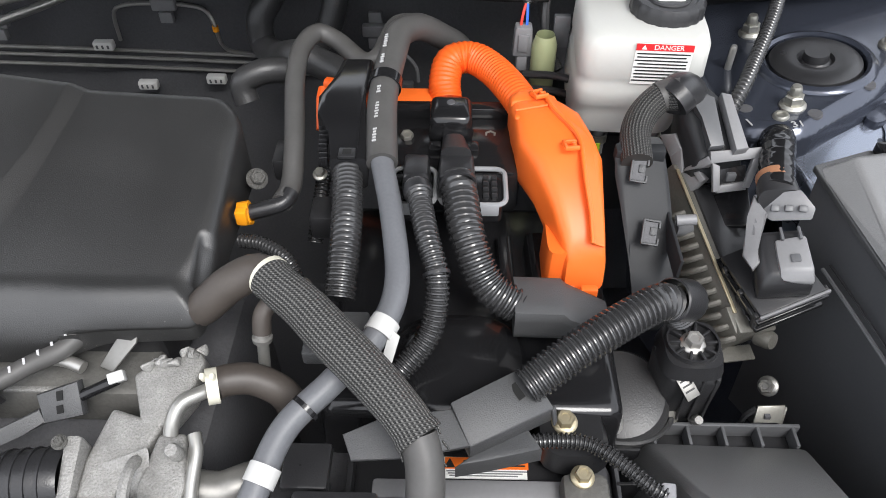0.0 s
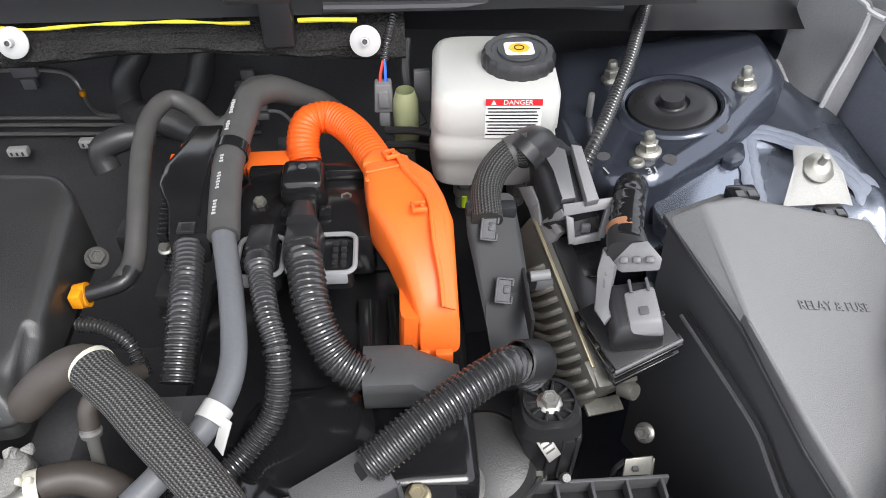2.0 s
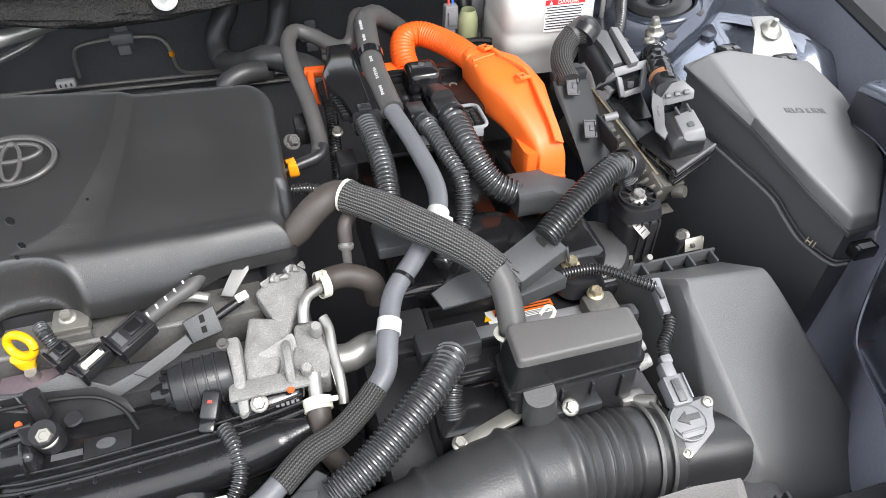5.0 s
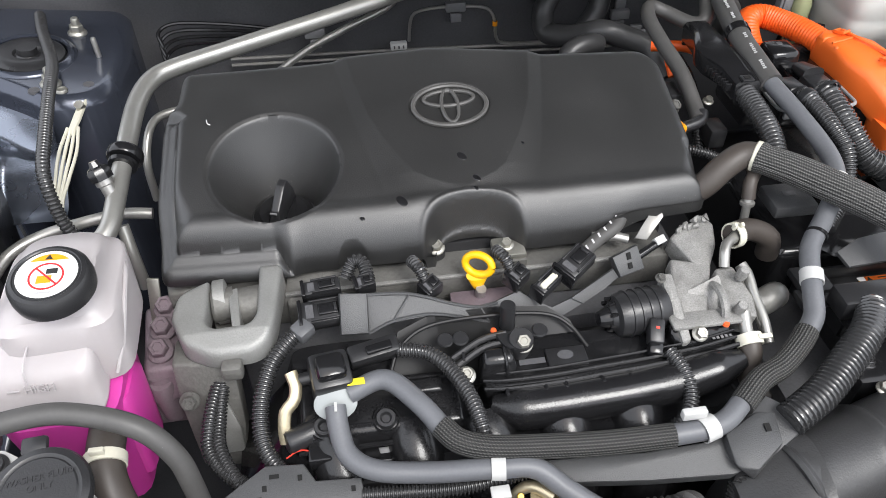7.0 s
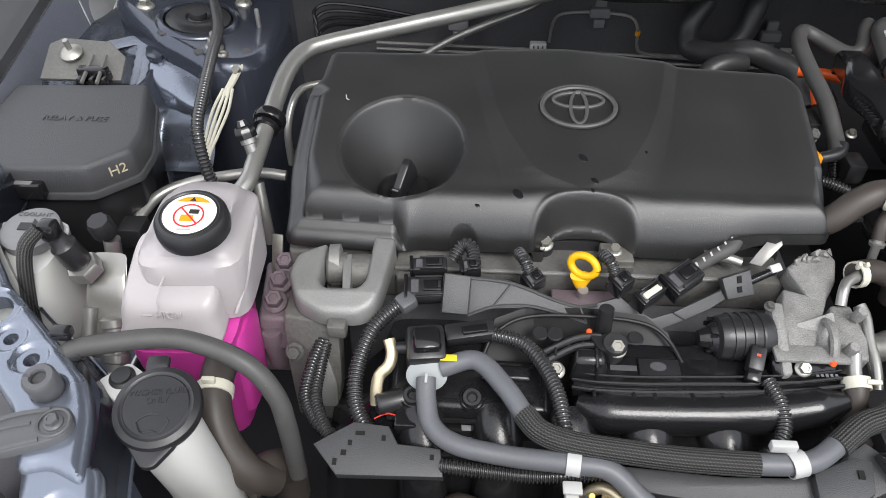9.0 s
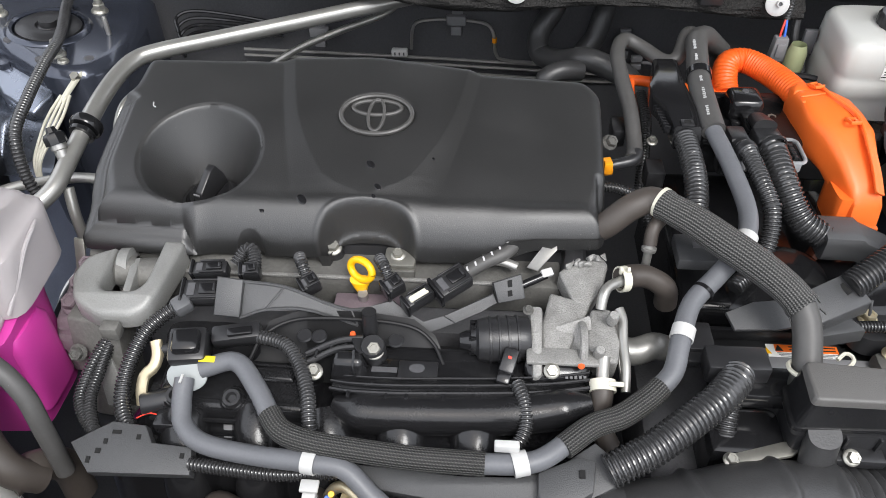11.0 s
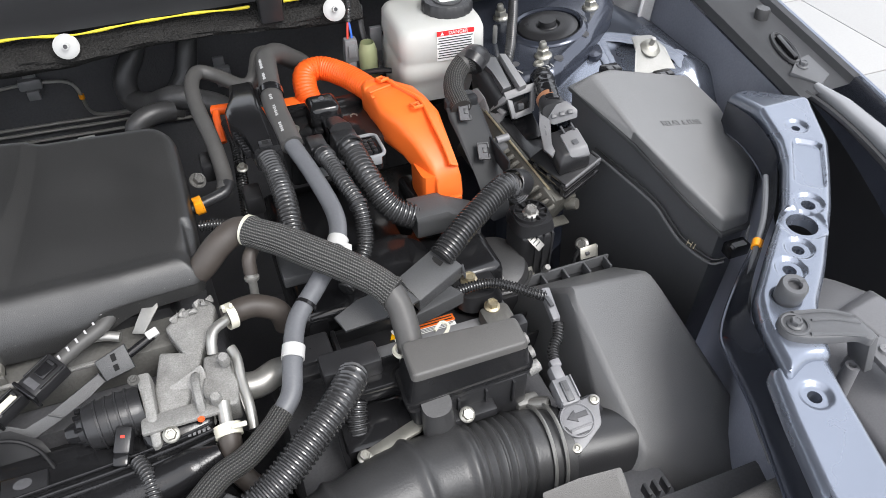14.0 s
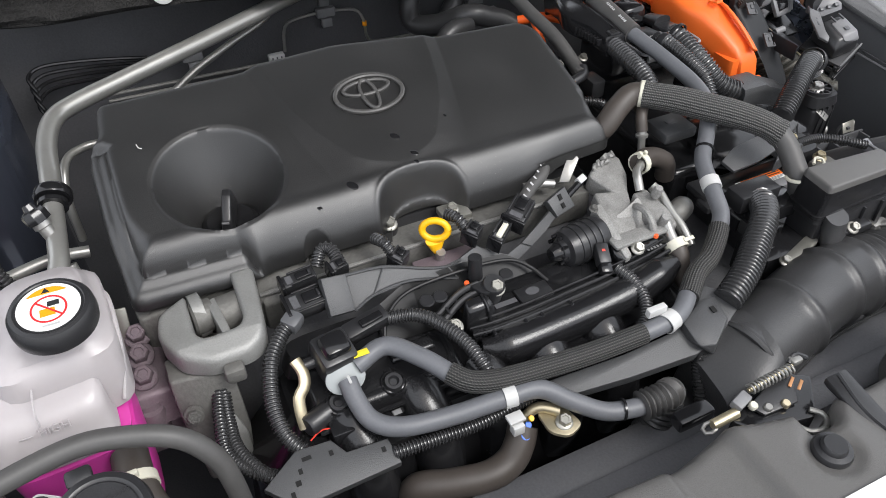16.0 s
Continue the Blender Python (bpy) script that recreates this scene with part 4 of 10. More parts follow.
for hx, hy, hs in ((-0.340, 0.348, 1.0), (-0.331, 0.3237, 0.8), (-0.3335, 0.3132, 0.5), (-0.3972, 0.3100, 1.15), (-0.4319, 0.3007, 0.6), (-0.2837, 0.3576, 0.35)):
    dm0 = basis((hx, hy, float(cover_height(np.array([hx]), np.array([hy]))[0])), (0, -0.26, 1))
    part("grease_spot", lathe([(0, 0.0005), (0.0036, 0.0004), (0.0044, 0)], 12, dm0 @ pose(0, 0, 0, 0, 0, 35) @ Matrix.Diagonal((0.75 * hs, 1.2 * hs, 1, 1))), GLOSS, engine_cover, "dark greasy spot")
part("lint_thread", tube([(-0.5595, 0.4130, 0.9712), (-0.5585, 0.4085, 0.9700), (-0.5560, 0.4068, 0.9695)], 0.0005, 5, 0.001), WHITE, engine_cover, "short white lint thread")
oilcap = thing("oil_filler_cap", "black oil filler cap at the bottom of the funnel", "oil cap", (OIL[0], OIL[1], 0.88))
part("cap_body", lathe([(0, 0.006), (0.021, 0.006), (0.0235, 0.004), (0.0272, 0.0), (0.0276, -0.015)], 40, basis((OIL[0], OIL[1], 0.897), (0, -0.1, 1))), GLOSS, oilcap)
grip = basis((OIL[0], OIL[1], 0.903), (0, -0.1, 1)) @ pose(0, 0, 0, 0, 0, -18)
part("cap_grip", hull([grip @ Vector(v) for v in ((-0.006, -0.021, 0), (0.006, -0.021, 0), (-0.006, 0.021, 0), (0.006, 0.021, 0), (-0.004, -0.017, 0.014), (0.004, -0.017, 0.014), (-0.004, 0.012, 0.027), (0.004, 0.012, 0.027), (-0.004, 0.004, 0.026), (0.004, 0.004, 0.026), (-0.005, 0.019, 0.012), (0.005, 0.019, 0.012))], 0.0016), SATIN, oilcap)
part("grip_mark", box((-0.001, -0.0185, 0.0125), (0.0065, 0.0014, 0.0022), 0.0004, grip), GREYP, oilcap, "pale pointer mark")

# dipstick, bracket and bolts below the arch
dip = thing("dipstick", "yellow plastic dipstick handle with an oval ring", "dipstick", (-0.339, 0.262, 0.86))
dm = basis((-0.340, 0.2620, 0.904), (-0.48, -0.80, 0.30), (0.86, -0.50, 0.05))
loop = [(0.0118 * math.cos(a), 0.0090 * math.sin(a), 0) for a in np.linspace(0, 2 * math.pi, 19)]
rb = tube(loop, 0.0034, 10, 0.003, False)
rb.transform(dm)
part("handle_ring", rb, YELLOW, dip)
part("handle_stem", loft([(dm @ Vector((0, -0.010, 0)), (0.0095, 0, 0), (0, 0.004, 0.002), 2.5), (dm @ Vector((0, -0.016, -0.001)), (0.0065, 0, 0), (0, 0.004, 0.002), 2.5), (dm @ Vector((0, -0.021, -0.004)), (0.0045, 0, 0), (0, 0.004, 0.002), 2.5)]), YELLOW, dip)
part("tube", tube([(-0.339, 0.252, 0.885), (-0.340, 0.262, 0.85), (-0.342, 0.275, 0.80)], 0.0045, 10, 0.006), STEEL, dip, "steel dipstick tube")
head = thing("cylinder_head", "rough cast cylinder head edge below the engine cover", "cylinder head", (-0.36, 0.30, 0.80))
part("head_rail", box((-0.345, 0.292, 0.868), (0.36, 0.05, 0.035), 0.006), CAST_D, head)
part("valve_cover", box((-0.36, 0.385, 0.872), (0.40, 0.17, 0.05), 0.012), SATIN, head)
part("timing_case", box((-0.535, 0.345, 0.83), (0.11, 0.12, 0.12), 0.012), CAST_D, head)
part("block", box((-0.34, 0.33, 0.70), (0.42, 0.18, 0.30), 0.02), DARK, head)
part("lug", box((-0.309, 0.286, 0.895), (0.028, 0.024, 0.008), 0.002, None), ZINC, head, "bright lug plate")
part("lug_face", box((-0.309, 0.2735, 0.885), (0.028, 0.004, 0.018), 0.0012), CAST_D, head)
part("bolt_stand", lathe([(0.0075, 0.0), (0.0085, -0.002), (0.0085, -0.02)], 16, basis((-0.371, 0.296, 0.896), (0, -0.3, 1))), SATIN, head)
part("machined_edge", box((-0.352, 0.2695, 0.886), (0.30, 0.004, 0.003), 0.001), CAST, head)
part("pale_shelf", box((-0.335, 0.252, 0.872), (0.060, 0.020, 0.006), 0.002), CAST_TINT, head)
bolt((-0.371, 0.296, 0.896), (0, -0.3, 1), 0.0078)
bolt((-0.311, 0.287, 0.899), (0, -0.3, 1), 0.0068)
part("dark_bar", box((-0.345, 0.312, 0.902), (0.07, 0.008, 0.012), 0.002), SATIN, head)


# ---- long grey hose from the purge valve to the firewall ----
def band(name, at, along, r, width, material, parent, label=""):
    """A strip wrapped round a hose."""
    z = Vector(along).normalized()
    return part(name, lathe([(r + 0.0002, -width / 2), (r + 0.0012, -width / 2), (r + 0.0012, width / 2), (r + 0.0002, width / 2)], 24, basis(at, z, (0.3, 0.2, 0.9))), material, parent, label)


purge = thing("purge_hose", "long grey foam-sheathed hose with braided stretches and white tape", "hose", (-0.203, 0.097, 0.86))
part("hose_run", tube([(-0.455, 0.163, 0.884), (-0.428, 0.168, 0.889), (-0.406, 0.146, 0.887), (-0.388, 0.120, 0.881)], 0.0078), HOSE, purge)
part("braided_sleeve", tube([(-0.392, 0.126, 0.883), (-0.380, 0.113, 0.880), (-0.358, 0.106, 0.878), (-0.318, 0.102, 0.876), (-0.277, 0.099, 0.875), (-0.228, 0.097, 0.876)], 0.0089, 18), BRAID, purge, "black braided sleeve")
part("hose_run", tube([(-0.235, 0.097, 0.876), (-0.203, 0.097, 0.879), (-0.186, 0.102, 0.880), (-0.166, 0.117, 0.882)], 0.0078), HOSE, purge)
part("braided_sleeve", tube([(-0.172, 0.111, 0.881), (-0.150, 0.128, 0.884), (-0.128, 0.138, 0.884), (-0.107, 0.153, 0.887), (-0.096, 0.163, 0.890)], 0.0092, 18), BRAID, purge, "black braided sleeve")
part("hose_run", tube([(-0.099, 0.160, 0.889), (-0.086, 0.174, 0.895), (-0.079, 0.196, 0.904), (-0.067, 0.228, 0.914), (-0.043, 0.254, 0.922), (-0.018, 0.284, 0.930), (-0.008, 0.318, 0.937), (-0.014, 0.368, 0.948), (-0.023, 0.410, 0.957), (-0.026, 0.425, 0.960)], 0.0081), HOSE, purge)
part("printed_sheath", tube([(-0.0235, 0.412, 0.9575), (-0.026, 0.445, 0.964), (-0.027, 0.480, 0.970), (-0.022, 0.530, 0.977), (-0.018, 0.552, 0.979), (-0.004, 0.574, 0.972), (0.014, 0.592, 0.953), (0.028, 0.606, 0.936), (0.040, 0.64, 0.90)], 0.0112), SHEATH, purge, "dark grey printed hose end")
band("clamp", (-0.0262, 0.490, 0.9715), (0.1, 1, 0.17), 0.0114, 0.009, GLOSS, purge, "black hose clamp")
for at, al in (((-0.203, 0.097, 0.879), (1, 0.25, 0.1)), ((-0.0765, 0.203, 0.9065), (0.35, 1, 0.3)), ((-0.0155, 0.288, 0.931), (0.45, 0.85, 0.2))):
    band("white_tape", at, al, 0.0081, 0.011, WHITE, purge, "white tape band")
part("tape_tag", box((-0.213, 0.104, 0.8895), (0.018, 0.006, 0.008), 0.001), WHITE, purge)
part("tape_tag", slab([(-0.010, 0.286, 0.934), (-0.004, 0.281, 0.932), (-0.009, 0.266, 0.922), (-0.014, 0.272, 0.924)], 0.002, 0.0005), WHITE, purge)
band("black_tape", (-0.0565, 0.2395, 0.9172), (0.65, 0.75, 0.22), 0.0081, 0.003, GLOSS, purge)
part("pale_mark", box((0, 0, 0.0080), (0.003, 0.010, 0.0006), 0.0002, basis((-0.0590, 0.2370, 0.9165), (-0.25, -0.1, 1), (0.75, -0.65, 0))), WHITE, purge)
part("yellow_mark", box((-0.449, 0.1655, 0.8940), (0.013, 0.006, 0.0008), 0.0003), YLINE, purge)
for y0, n in ((0.424, 5), (0.446, 6), (0.470, 3), (0.502, 4), (0.520, 6)):
    for k in range(n):
        y = y0 + 0.0026 * k
        part("print_mark", box((0, 0, 0.0110), (0.0030 - 0.0008 * (k % 2), 0.0016, 0.0006), 0, basis((-0.0262 + 0.06 * max(0, y - 0.50), y, 0.9605 + 0.20 * (y - 0.428) - 0.05 * max(0, y - 0.48)), (-0.30, -0.2, 1))), GREYPRINT, purge)

# big woven hose from the throttle body to the inverter
woven = thing("woven_coolant_hose", "thick coolant hose in a charcoal woven sleeve", "hose", (-0.04, 0.26, 0.9))
part("rubber_elbow", tube([(-0.150, 0.316, 0.905), (-0.130, 0.308, 0.925), (-0.112, 0.312, 0.941), (-0.094, 0.316, 0.949), (-0.080, 0.307, 0.950)], 0.0118, 18), BROWN, woven, "brown aged rubber elbow")
part("elbow_bead", lathe([(0.0118, -0.003), (0.0136, -0.002), (0.0136, 0.002), (0.0118, 0.003)], 20, basis((-0.085, 0.3115, 0.950), (0.75, -0.65, 0.0))), CREAM, woven, "band of yellowed glue")
part("woven_sleeve", tube([(-0.084, 0.310, 0.950), (-0.076, 0.302, 0.950), (-0.060, 0.288, 0.949), (-0.041, 0.268, 0.947), (-0.020, 0.247, 0.944), (-0.001, 0.227, 0.939), (0.011, 0.213, 0.932)], lambda s, w: 0.0127 + 0.0012 * math.sin(math.pi * min(1, s / w * 1.15)) + (0.0010 if s > w - 0.004 or s < 0.003 else 0), 30, 0.003), BRAID_BIG, woven)
part("rubber_end", tube([(0.0095, 0.215, 0.932), (0.0135, 0.204, 0.923), (0.0142, 0.190, 0.910), (0.0132, 0.176, 0.896), (0.012, 0.168, 0.870)], 0.0108, 18), SHEATH, woven)
for k in range(9):
    a = k / 9 * 2 * math.pi
    part("loose_thread", tube([(0.0110 + 0.0120 * math.cos(a), 0.2125 + 0.008 * math.sin(a), 0.9315 + 0.010 * math.sin(a)), (0.0135 + 0.0135 * math.cos(a + 0.2), 0.2075 + 0.009 * math.sin(a), 0.9285 + 0.011 * math.sin(a + 0.2))], 0.0007, 5, 0.004), BRAID_BIG, woven)
part("cable_tie", tube([(0.0118 + 0.0130 * math.cos(a), 0.1755 + 0.0124 * math.sin(a), 0.9035 - 0.004 * math.sin(a)) for a in np.linspace(0, 2 * math.pi, 17)], 0.0018, 6, 0.003), CREAM, woven, "cream cable tie with a looped end")
part("tie_tail", tube([(0.024, 0.172, 0.905), (0.040, 0.176, 0.906), (0.048, 0.184, 0.907), (0.044, 0.190, 0.907), (0.036, 0.184, 0.906)], 0.0016, 6, 0.003), CREAM, woven)

# corrugated cable conduits over the inverter
left_conduit = thing("cable_conduit", "black corrugated conduit with a moulded head", "conduit", (-0.047, 0.327, 0.90), "inverter conduits")
part("conduit_tube", corrugated([(-0.049, 0.418, 0.950), (-0.046, 0.385, 0.944), (-0.045, 0.355, 0.936), (-0.047, 0.322, 0.917)], 0.0108, 0.0037), CORR, left_conduit)
hd = [((-0.047, 0.410, 0.950), 0.0130), ((-0.049, 0.436, 0.955), 0.0150), ((-0.056, 0.458, 0.957), 0.0185), ((-0.058, 0.476, 0.958), 0.0180), ((-0.054, 0.500, 0.958), 0.0140), ((-0.052, 0.530, 0.955), 0.0125), ((-0.052, 0.534, 0.950), 0.0120)]
part("conduit_head", loft([(c, (w, 0, 0), (0, 0.003, 0.011), 9) for c, w in hd], 40), GLOSS, left_conduit, "boxy black moulded head")
for k in range(8):
    part("comb_tooth", box((-0.0655 - 0.0007 * k, 0.416 + 0.0052 * k, 0.955), (0.006, 0.0018, 0.008), 0.0004), GLOSS, left_conduit)
part("head_clip", box((-0.048, 0.4165, 0.9625), (0.012, 0.010, 0.003), 0.0008), SATIN, left_conduit)
part("clip_slot", box((-0.048, 0.4165, 0.9642), (0.006, 0.005, 0.0006), 0), SLOT, left_conduit)
part("head_seam", tube([(-0.0415, 0.425, 0.9645), (-0.0425, 0.470, 0.9680), (-0.0425, 0.525, 0.9665)], 0.0009, 6), GLOSS, left_conduit)
part("conduit_foot", box((-0.047, 0.300, 0.905), (0.040, 0.035, 0.012), 0.002, None), GUARD, left_conduit)
part("foot_slot", box((-0.047, 0.302, 0.9112), (0.011, 0.006, 0.0015), 0), DARK, left_conduit)
mid_conduit = thing("cable_conduit", "slim black corrugated conduit from an inverter plug", "conduit", (0.007, 0.31, 0.88), "inverter conduits")
part("conduit_tube", corrugated([(0.000, 0.396, 0.953), (0.004, 0.380, 0.953), (0.010, 0.352, 0.945), (0.017, 0.328, 0.930), (0.013, 0.306, 0.905), (-0.004, 0.288, 0.890), (-0.016, 0.276, 0.886)], 0.0082, 0.0034), CORR, mid_conduit)
part("conduit_collar", lathe([(0.0080, -0.004), (0.0096, -0.004), (0.0100, -0.002), (0.0100, 0.003), (0.0090, 0.004), (0.0080, 0.004)], 22, basis((0.0025, 0.388, 0.953), (0.2, -0.95, -0.05))), SATIN, mid_conduit)
part("conduit_tie", lathe([(0.0080, -0.0012), (0.0090, -0.0012), (0.0090, 0.0012), (0.0080, 0.0012)], 20, basis((0.0165, 0.331, 0.933), (0.2, -0.85, -0.5))), SATIN, mid_conduit)
right_conduit = thing("cable_conduit", "thick black corrugated conduit bending into a cable box", "conduit", (0.05, 0.345, 0.9), "inverter conduits")
part("conduit_tube", corrugated([(0.028, 0.408, 0.949), (0.031, 0.393, 0.946), (0.037, 0.362, 0.933), (0.050, 0.340, 0.913), (0.070, 0.330, 0.902)], 0.0128, 0.0044, 0.0018), CORR, right_conduit)
part("cable_box", loft([((0.068, 0.333, 0.899), (0, 0.018, 0), (0, 0, 0.014), 6), ((0.100, 0.333, 0.898), (0, 0.018, 0), (0, 0, 0.014), 6), ((0.104, 0.331, 0.896), (0, 0.018, 0), (0, 0, 0.013), 6), ((0.131, 0.325, 0.888), (0, 0.016, 0), (0, 0, 0.012), 6)]), GUARD, right_conduit)
fat_conduit = thing("cable_conduit", "fat black corrugated conduit into a flat cable guide", "conduit", (0.11, 0.287, 0.9), "inverter conduits")
part("conduit_tube", corrugated([(0.072, 0.264, 0.906), (0.092, 0.276, 0.914), (0.115, 0.290, 0.921), (0.145, 0.308, 0.926), (0.163, 0.318, 0.924), (0.178, 0.324, 0.905)], 0.0123, 0.0038, 0.0017), CORR, fat_conduit)
part("cable_guide", hull([(0.0735, 0.2785, 0.909), (0.0895, 0.2545, 0.8985), (0.0385, 0.2275, 0.8975), (0.0265, 0.2505, 0.909), (0.0735, 0.2785, 0.893), (0.0895, 0.2545, 0.884), (0.0385, 0.2275, 0.883), (0.0265, 0.2505, 0.893)], 0.0012), GUARD, fat_conduit, "charcoal plastic cable guide box")
part("guide_apron", slab([(0.0275, 0.2490, 0.9035), (0.0390, 0.2290, 0.8955), (0.0050, 0.2220, 0.894), (-0.030, 0.2190, 0.894), (-0.036, 0.2330, 0.9000), (-0.012, 0.2430, 0.9035)], 0.004, 0.001), GUARD, fat_conduit, "flat charcoal guide wing")
part("guide_lip", slab([(0.088, 0.2535, 0.8975), (0.090, 0.2565, 0.8985), (0.092, 0.2535, 0.886), (0.090, 0.2505, 0.885)], 0.002, 0.0005), GUARD, fat_conduit)
part("guide_slot", box((0, 0, 0.0006), (0.0045, 0.0105, 0.0012), 0, basis((0.0672, 0.2615, 0.9048), (-0.22, -0.36, 0.9), (0.8, 0.55, 0))), SLOT, fat_conduit)
part("conduit_end", lathe([(0.0135, -0.006), (0.0145, -0.005), (0.0145, 0.012), (0.013, 0.016)], 20, basis((0.171, 0.322, 0.921), (0.8, 0.4, -0.5))), SATIN, fat_conduit)

# ---- inverter ----
inverter = thing("inverter", "glossy black inverter housing with bolted terminal cover", "inverter", (0.04, 0.33, 0.75))
part("housing", box((0.040, 0.3675, 0.82), (0.205, 0.205, 0.10), 0.010, None, (0.98, 0.97), 3), GLOSS, inverter)
part("front_deck", box((0.040, 0.222, 0.810), (0.150, 0.092, 0.0640), 0.004), SATIN, inverter)
part("deck_rail", box((0.045, 0.2260, 0.8445), (0.135, 0.014, 0.010), 0.003), GREYP, inverter, "bright grey rail along the deck")
part("deck_wall", box((-0.036, 0.225, 0.848), (0.004, 0.07, 0.016), 0.001), SATIN, inverter)
part("flat_lead", box((-0.058, 0.222, 0.880), (0.028, 0.030, 0.008), 0.002), SATIN, inverter)
part("flat_lead", box((-0.060, 0.206, 0.876), (0.034, 0.018, 0.008), 0.002), SATIN, inverter)
part("deck_wall", box((0.030, 0.2570, 0.848), (0.135, 0.004, 0.014), 0.001), SATIN, inverter)
part("dome", loft([((0.03, 0.30, 0.866), (0.05, 0, 0), (0, 0.05, 0), 3), ((0.032, 0.30, 0.878), (0.042, 0, 0), (0, 0.042, 0), 3), ((0.034, 0.30, 0.882), (0.03, 0, 0), (0, 0.03, 0), 3)]), GLOSS, inverter)
part("ridge", loft([((0.092, 0.42, 0.872), (0.010, 0, 0), (0, 0, 0.012), 4), ((0.095, 0.345, 0.872), (0.010, 0, 0), (0, 0, 0.012), 4)]), GLOSS, inverter)
part("ridge", loft([((0.066, 0.42, 0.870), (0.006, 0, 0), (0, 0, 0.010), 4), ((0.068, 0.35, 0.870), (0.006, 0, 0), (0, 0, 0.010), 4)]), GLOSS, inverter)
term = part("terminal_base", box((0.024, 0.468, 0.912), (0.104, 0.070, 0.042), 0.006), GLOSS, inverter)
part("terminal_cap", box((0.0235, 0.484, 0.9445), (0.036, 0.036, 0.024), 0.006, None, (0.88, 0.88), 3), GLOSS, term)
part("cap_nose", box((0.0260, 0.452, 0.938), (0.018, 0.034, 0.014), 0.003), GLOSS, term)
for k in (-1, 1):
    part("nose_wing", box((0.0260 + 0.014 * k, 0.458, 0.934), (0.010, 0.012, 0.010), 0.002, None), GLOSS, term)
part("back_panel", box((0.028, 0.508, 0.930), (0.100, 0.012, 0.022), 0.003), GLOSS, term)
part("bolt_shelf", loft([((-0.008, 0.478, 0.918), (0.019, 0, 0), (0, 0.022, 0), 6), ((-0.008, 0.478, 0.930), (0.016, 0, 0), (0, 0.019, 0), 6)]), GLOSS, term)
part("bolt_shelf", loft([((0.056, 0.476, 0.914), (0.018, 0, 0), (0, 0.022, 0), 6), ((0.056, 0.476, 0.926), (0.015, 0, 0), (0, 0.019, 0), 6)]), GLOSS, term)
part("cap_recess", lathe([(0, 0.0006), (0.003, 0.0006), (0.0035, 0)], 12, basis((0.0235, 0.488, 0.9566))), DARK, term)
bolt((-0.0105, 0.475, 0.930), (0, -0.1, 1), 0.0072, ZINC, turn=10)
bolt((0.0545, 0.480, 0.926), (0, -0.1, 1), 0.0072, ZINC, turn=25)
part("bus_strip", box((0.0755, 0.470, 0.930), (0.003, 0.040, 0.020), 0.001), CAST, inverter)
CLEAR = mat("translucent_grey_frame", (0.26, 0.265, 0.275), 0.25, spot=0.3, spot_size=80)
for x0, x1, bx, br in ((-0.0175, 0.0135, 0.0000, 0.0085), (0.0170, 0.0635, 0.0285, 0.0118)):
    plug = thing("inverter_plug", "dark plug with a clear-edged grey locking frame", "plug", ((x0 + x1) / 2, 0.41, 0.92), "inverter plugs")
    part("plug_tray", plate(rounded([(x0 + 0.002, 0.394), (x1 - 0.002, 0.394), (x1 - 0.002, 0.429), (x0 + 0.002, 0.429)], 0.006), 0.920, 0.936, 0.001), GLOSS, plug)
    loop = rounded([(x0, 0.3925), (x1, 0.3925), (x1, 0.4315), (x0, 0.4315)], 0.008)
    part("plug_frame", tube([(x, y, 0.9375) for x, y in loop + loop[:1]], 0.0019, 8, 0.003), CLEAR, plug, "clear grey rim")
    part("front_rim", box(((x0 + x1) / 2, 0.3925, 0.933), (x1 - x0 - 0.010, 0.004, 0.010), 0.0012), CLEAR, plug)
    part("plug_body", hull([(bx + sx * br * k, y, z) for sx in (-1, 1) for k, y, z in ((1.15, 0.430, 0.936), (1.15, 0.398, 0.936), (1.0, 0.428, 0.954), (1.0, 0.402, 0.957), (0.95, 0.394, 0.946))], 0.002), SATIN, plug)
    part("boot_rib", lathe([(br * 1.0, -0.002), (br * 1.12, -0.0015), (br * 1.12, 0.0015), (br * 1.0, 0.002)], 20, basis((bx + 0.001, 0.399, 0.951), (-0.1, 1, 0.15))), SATIN, plug)
    for k in range(4):
        for c in ((x0 + 0.005,) if x1 < 0.02 else (x1 - 0.008, x1 - 0.014)):
            part("pin_slot", box((c, 0.402 + 0.0065 * k, 0.9372), (0.0042, 0.004, 0.003), 0.0006), SATIN, plug)
part("plug_neck", loft([((0.026, 0.448, 0.951), (0.008, 0, 0), (0, 0, 0.006), 2.5), ((0.028, 0.425, 0.955), (0.011, 0, 0), (0, 0, 0.008), 2.5)]), SATIN, inverter)
warn = thing("warning_label", "white and orange warning label on the inverter deck", "label", (0.0465, 0.2435, 0.8420))
part("label_sheet", box((0.0465, 0.2435, 0.8428), (0.060, 0.0150, 0.0008), 0, None), PAPER, warn)
part("orange_field", box((0.0505, 0.2465, 0.8434), (0.054, 0.0080, 0.0006), 0), OLABEL, warn)
part("triangle_mark", plate([(0.0231, 0.2432), (0.0301, 0.2432), (0.0266, 0.2498)], 0.8437, 0.8441, 0), BLACKPRINT, warn)
part("side_mark", plate([(0.0127, 0.2400), (0.0197, 0.2400), (0.0162, 0.2468)], 0.8432, 0.8436, 0), YELLOW, warn)
for k in range(3):
    part("print_bar", box((0.0505 - 0.001 * k, 0.2410 - 0.0016 * k, 0.8434), (0.052 - 0.004 * k, 0.0007, 0.0005), 0), GREYP, warn)
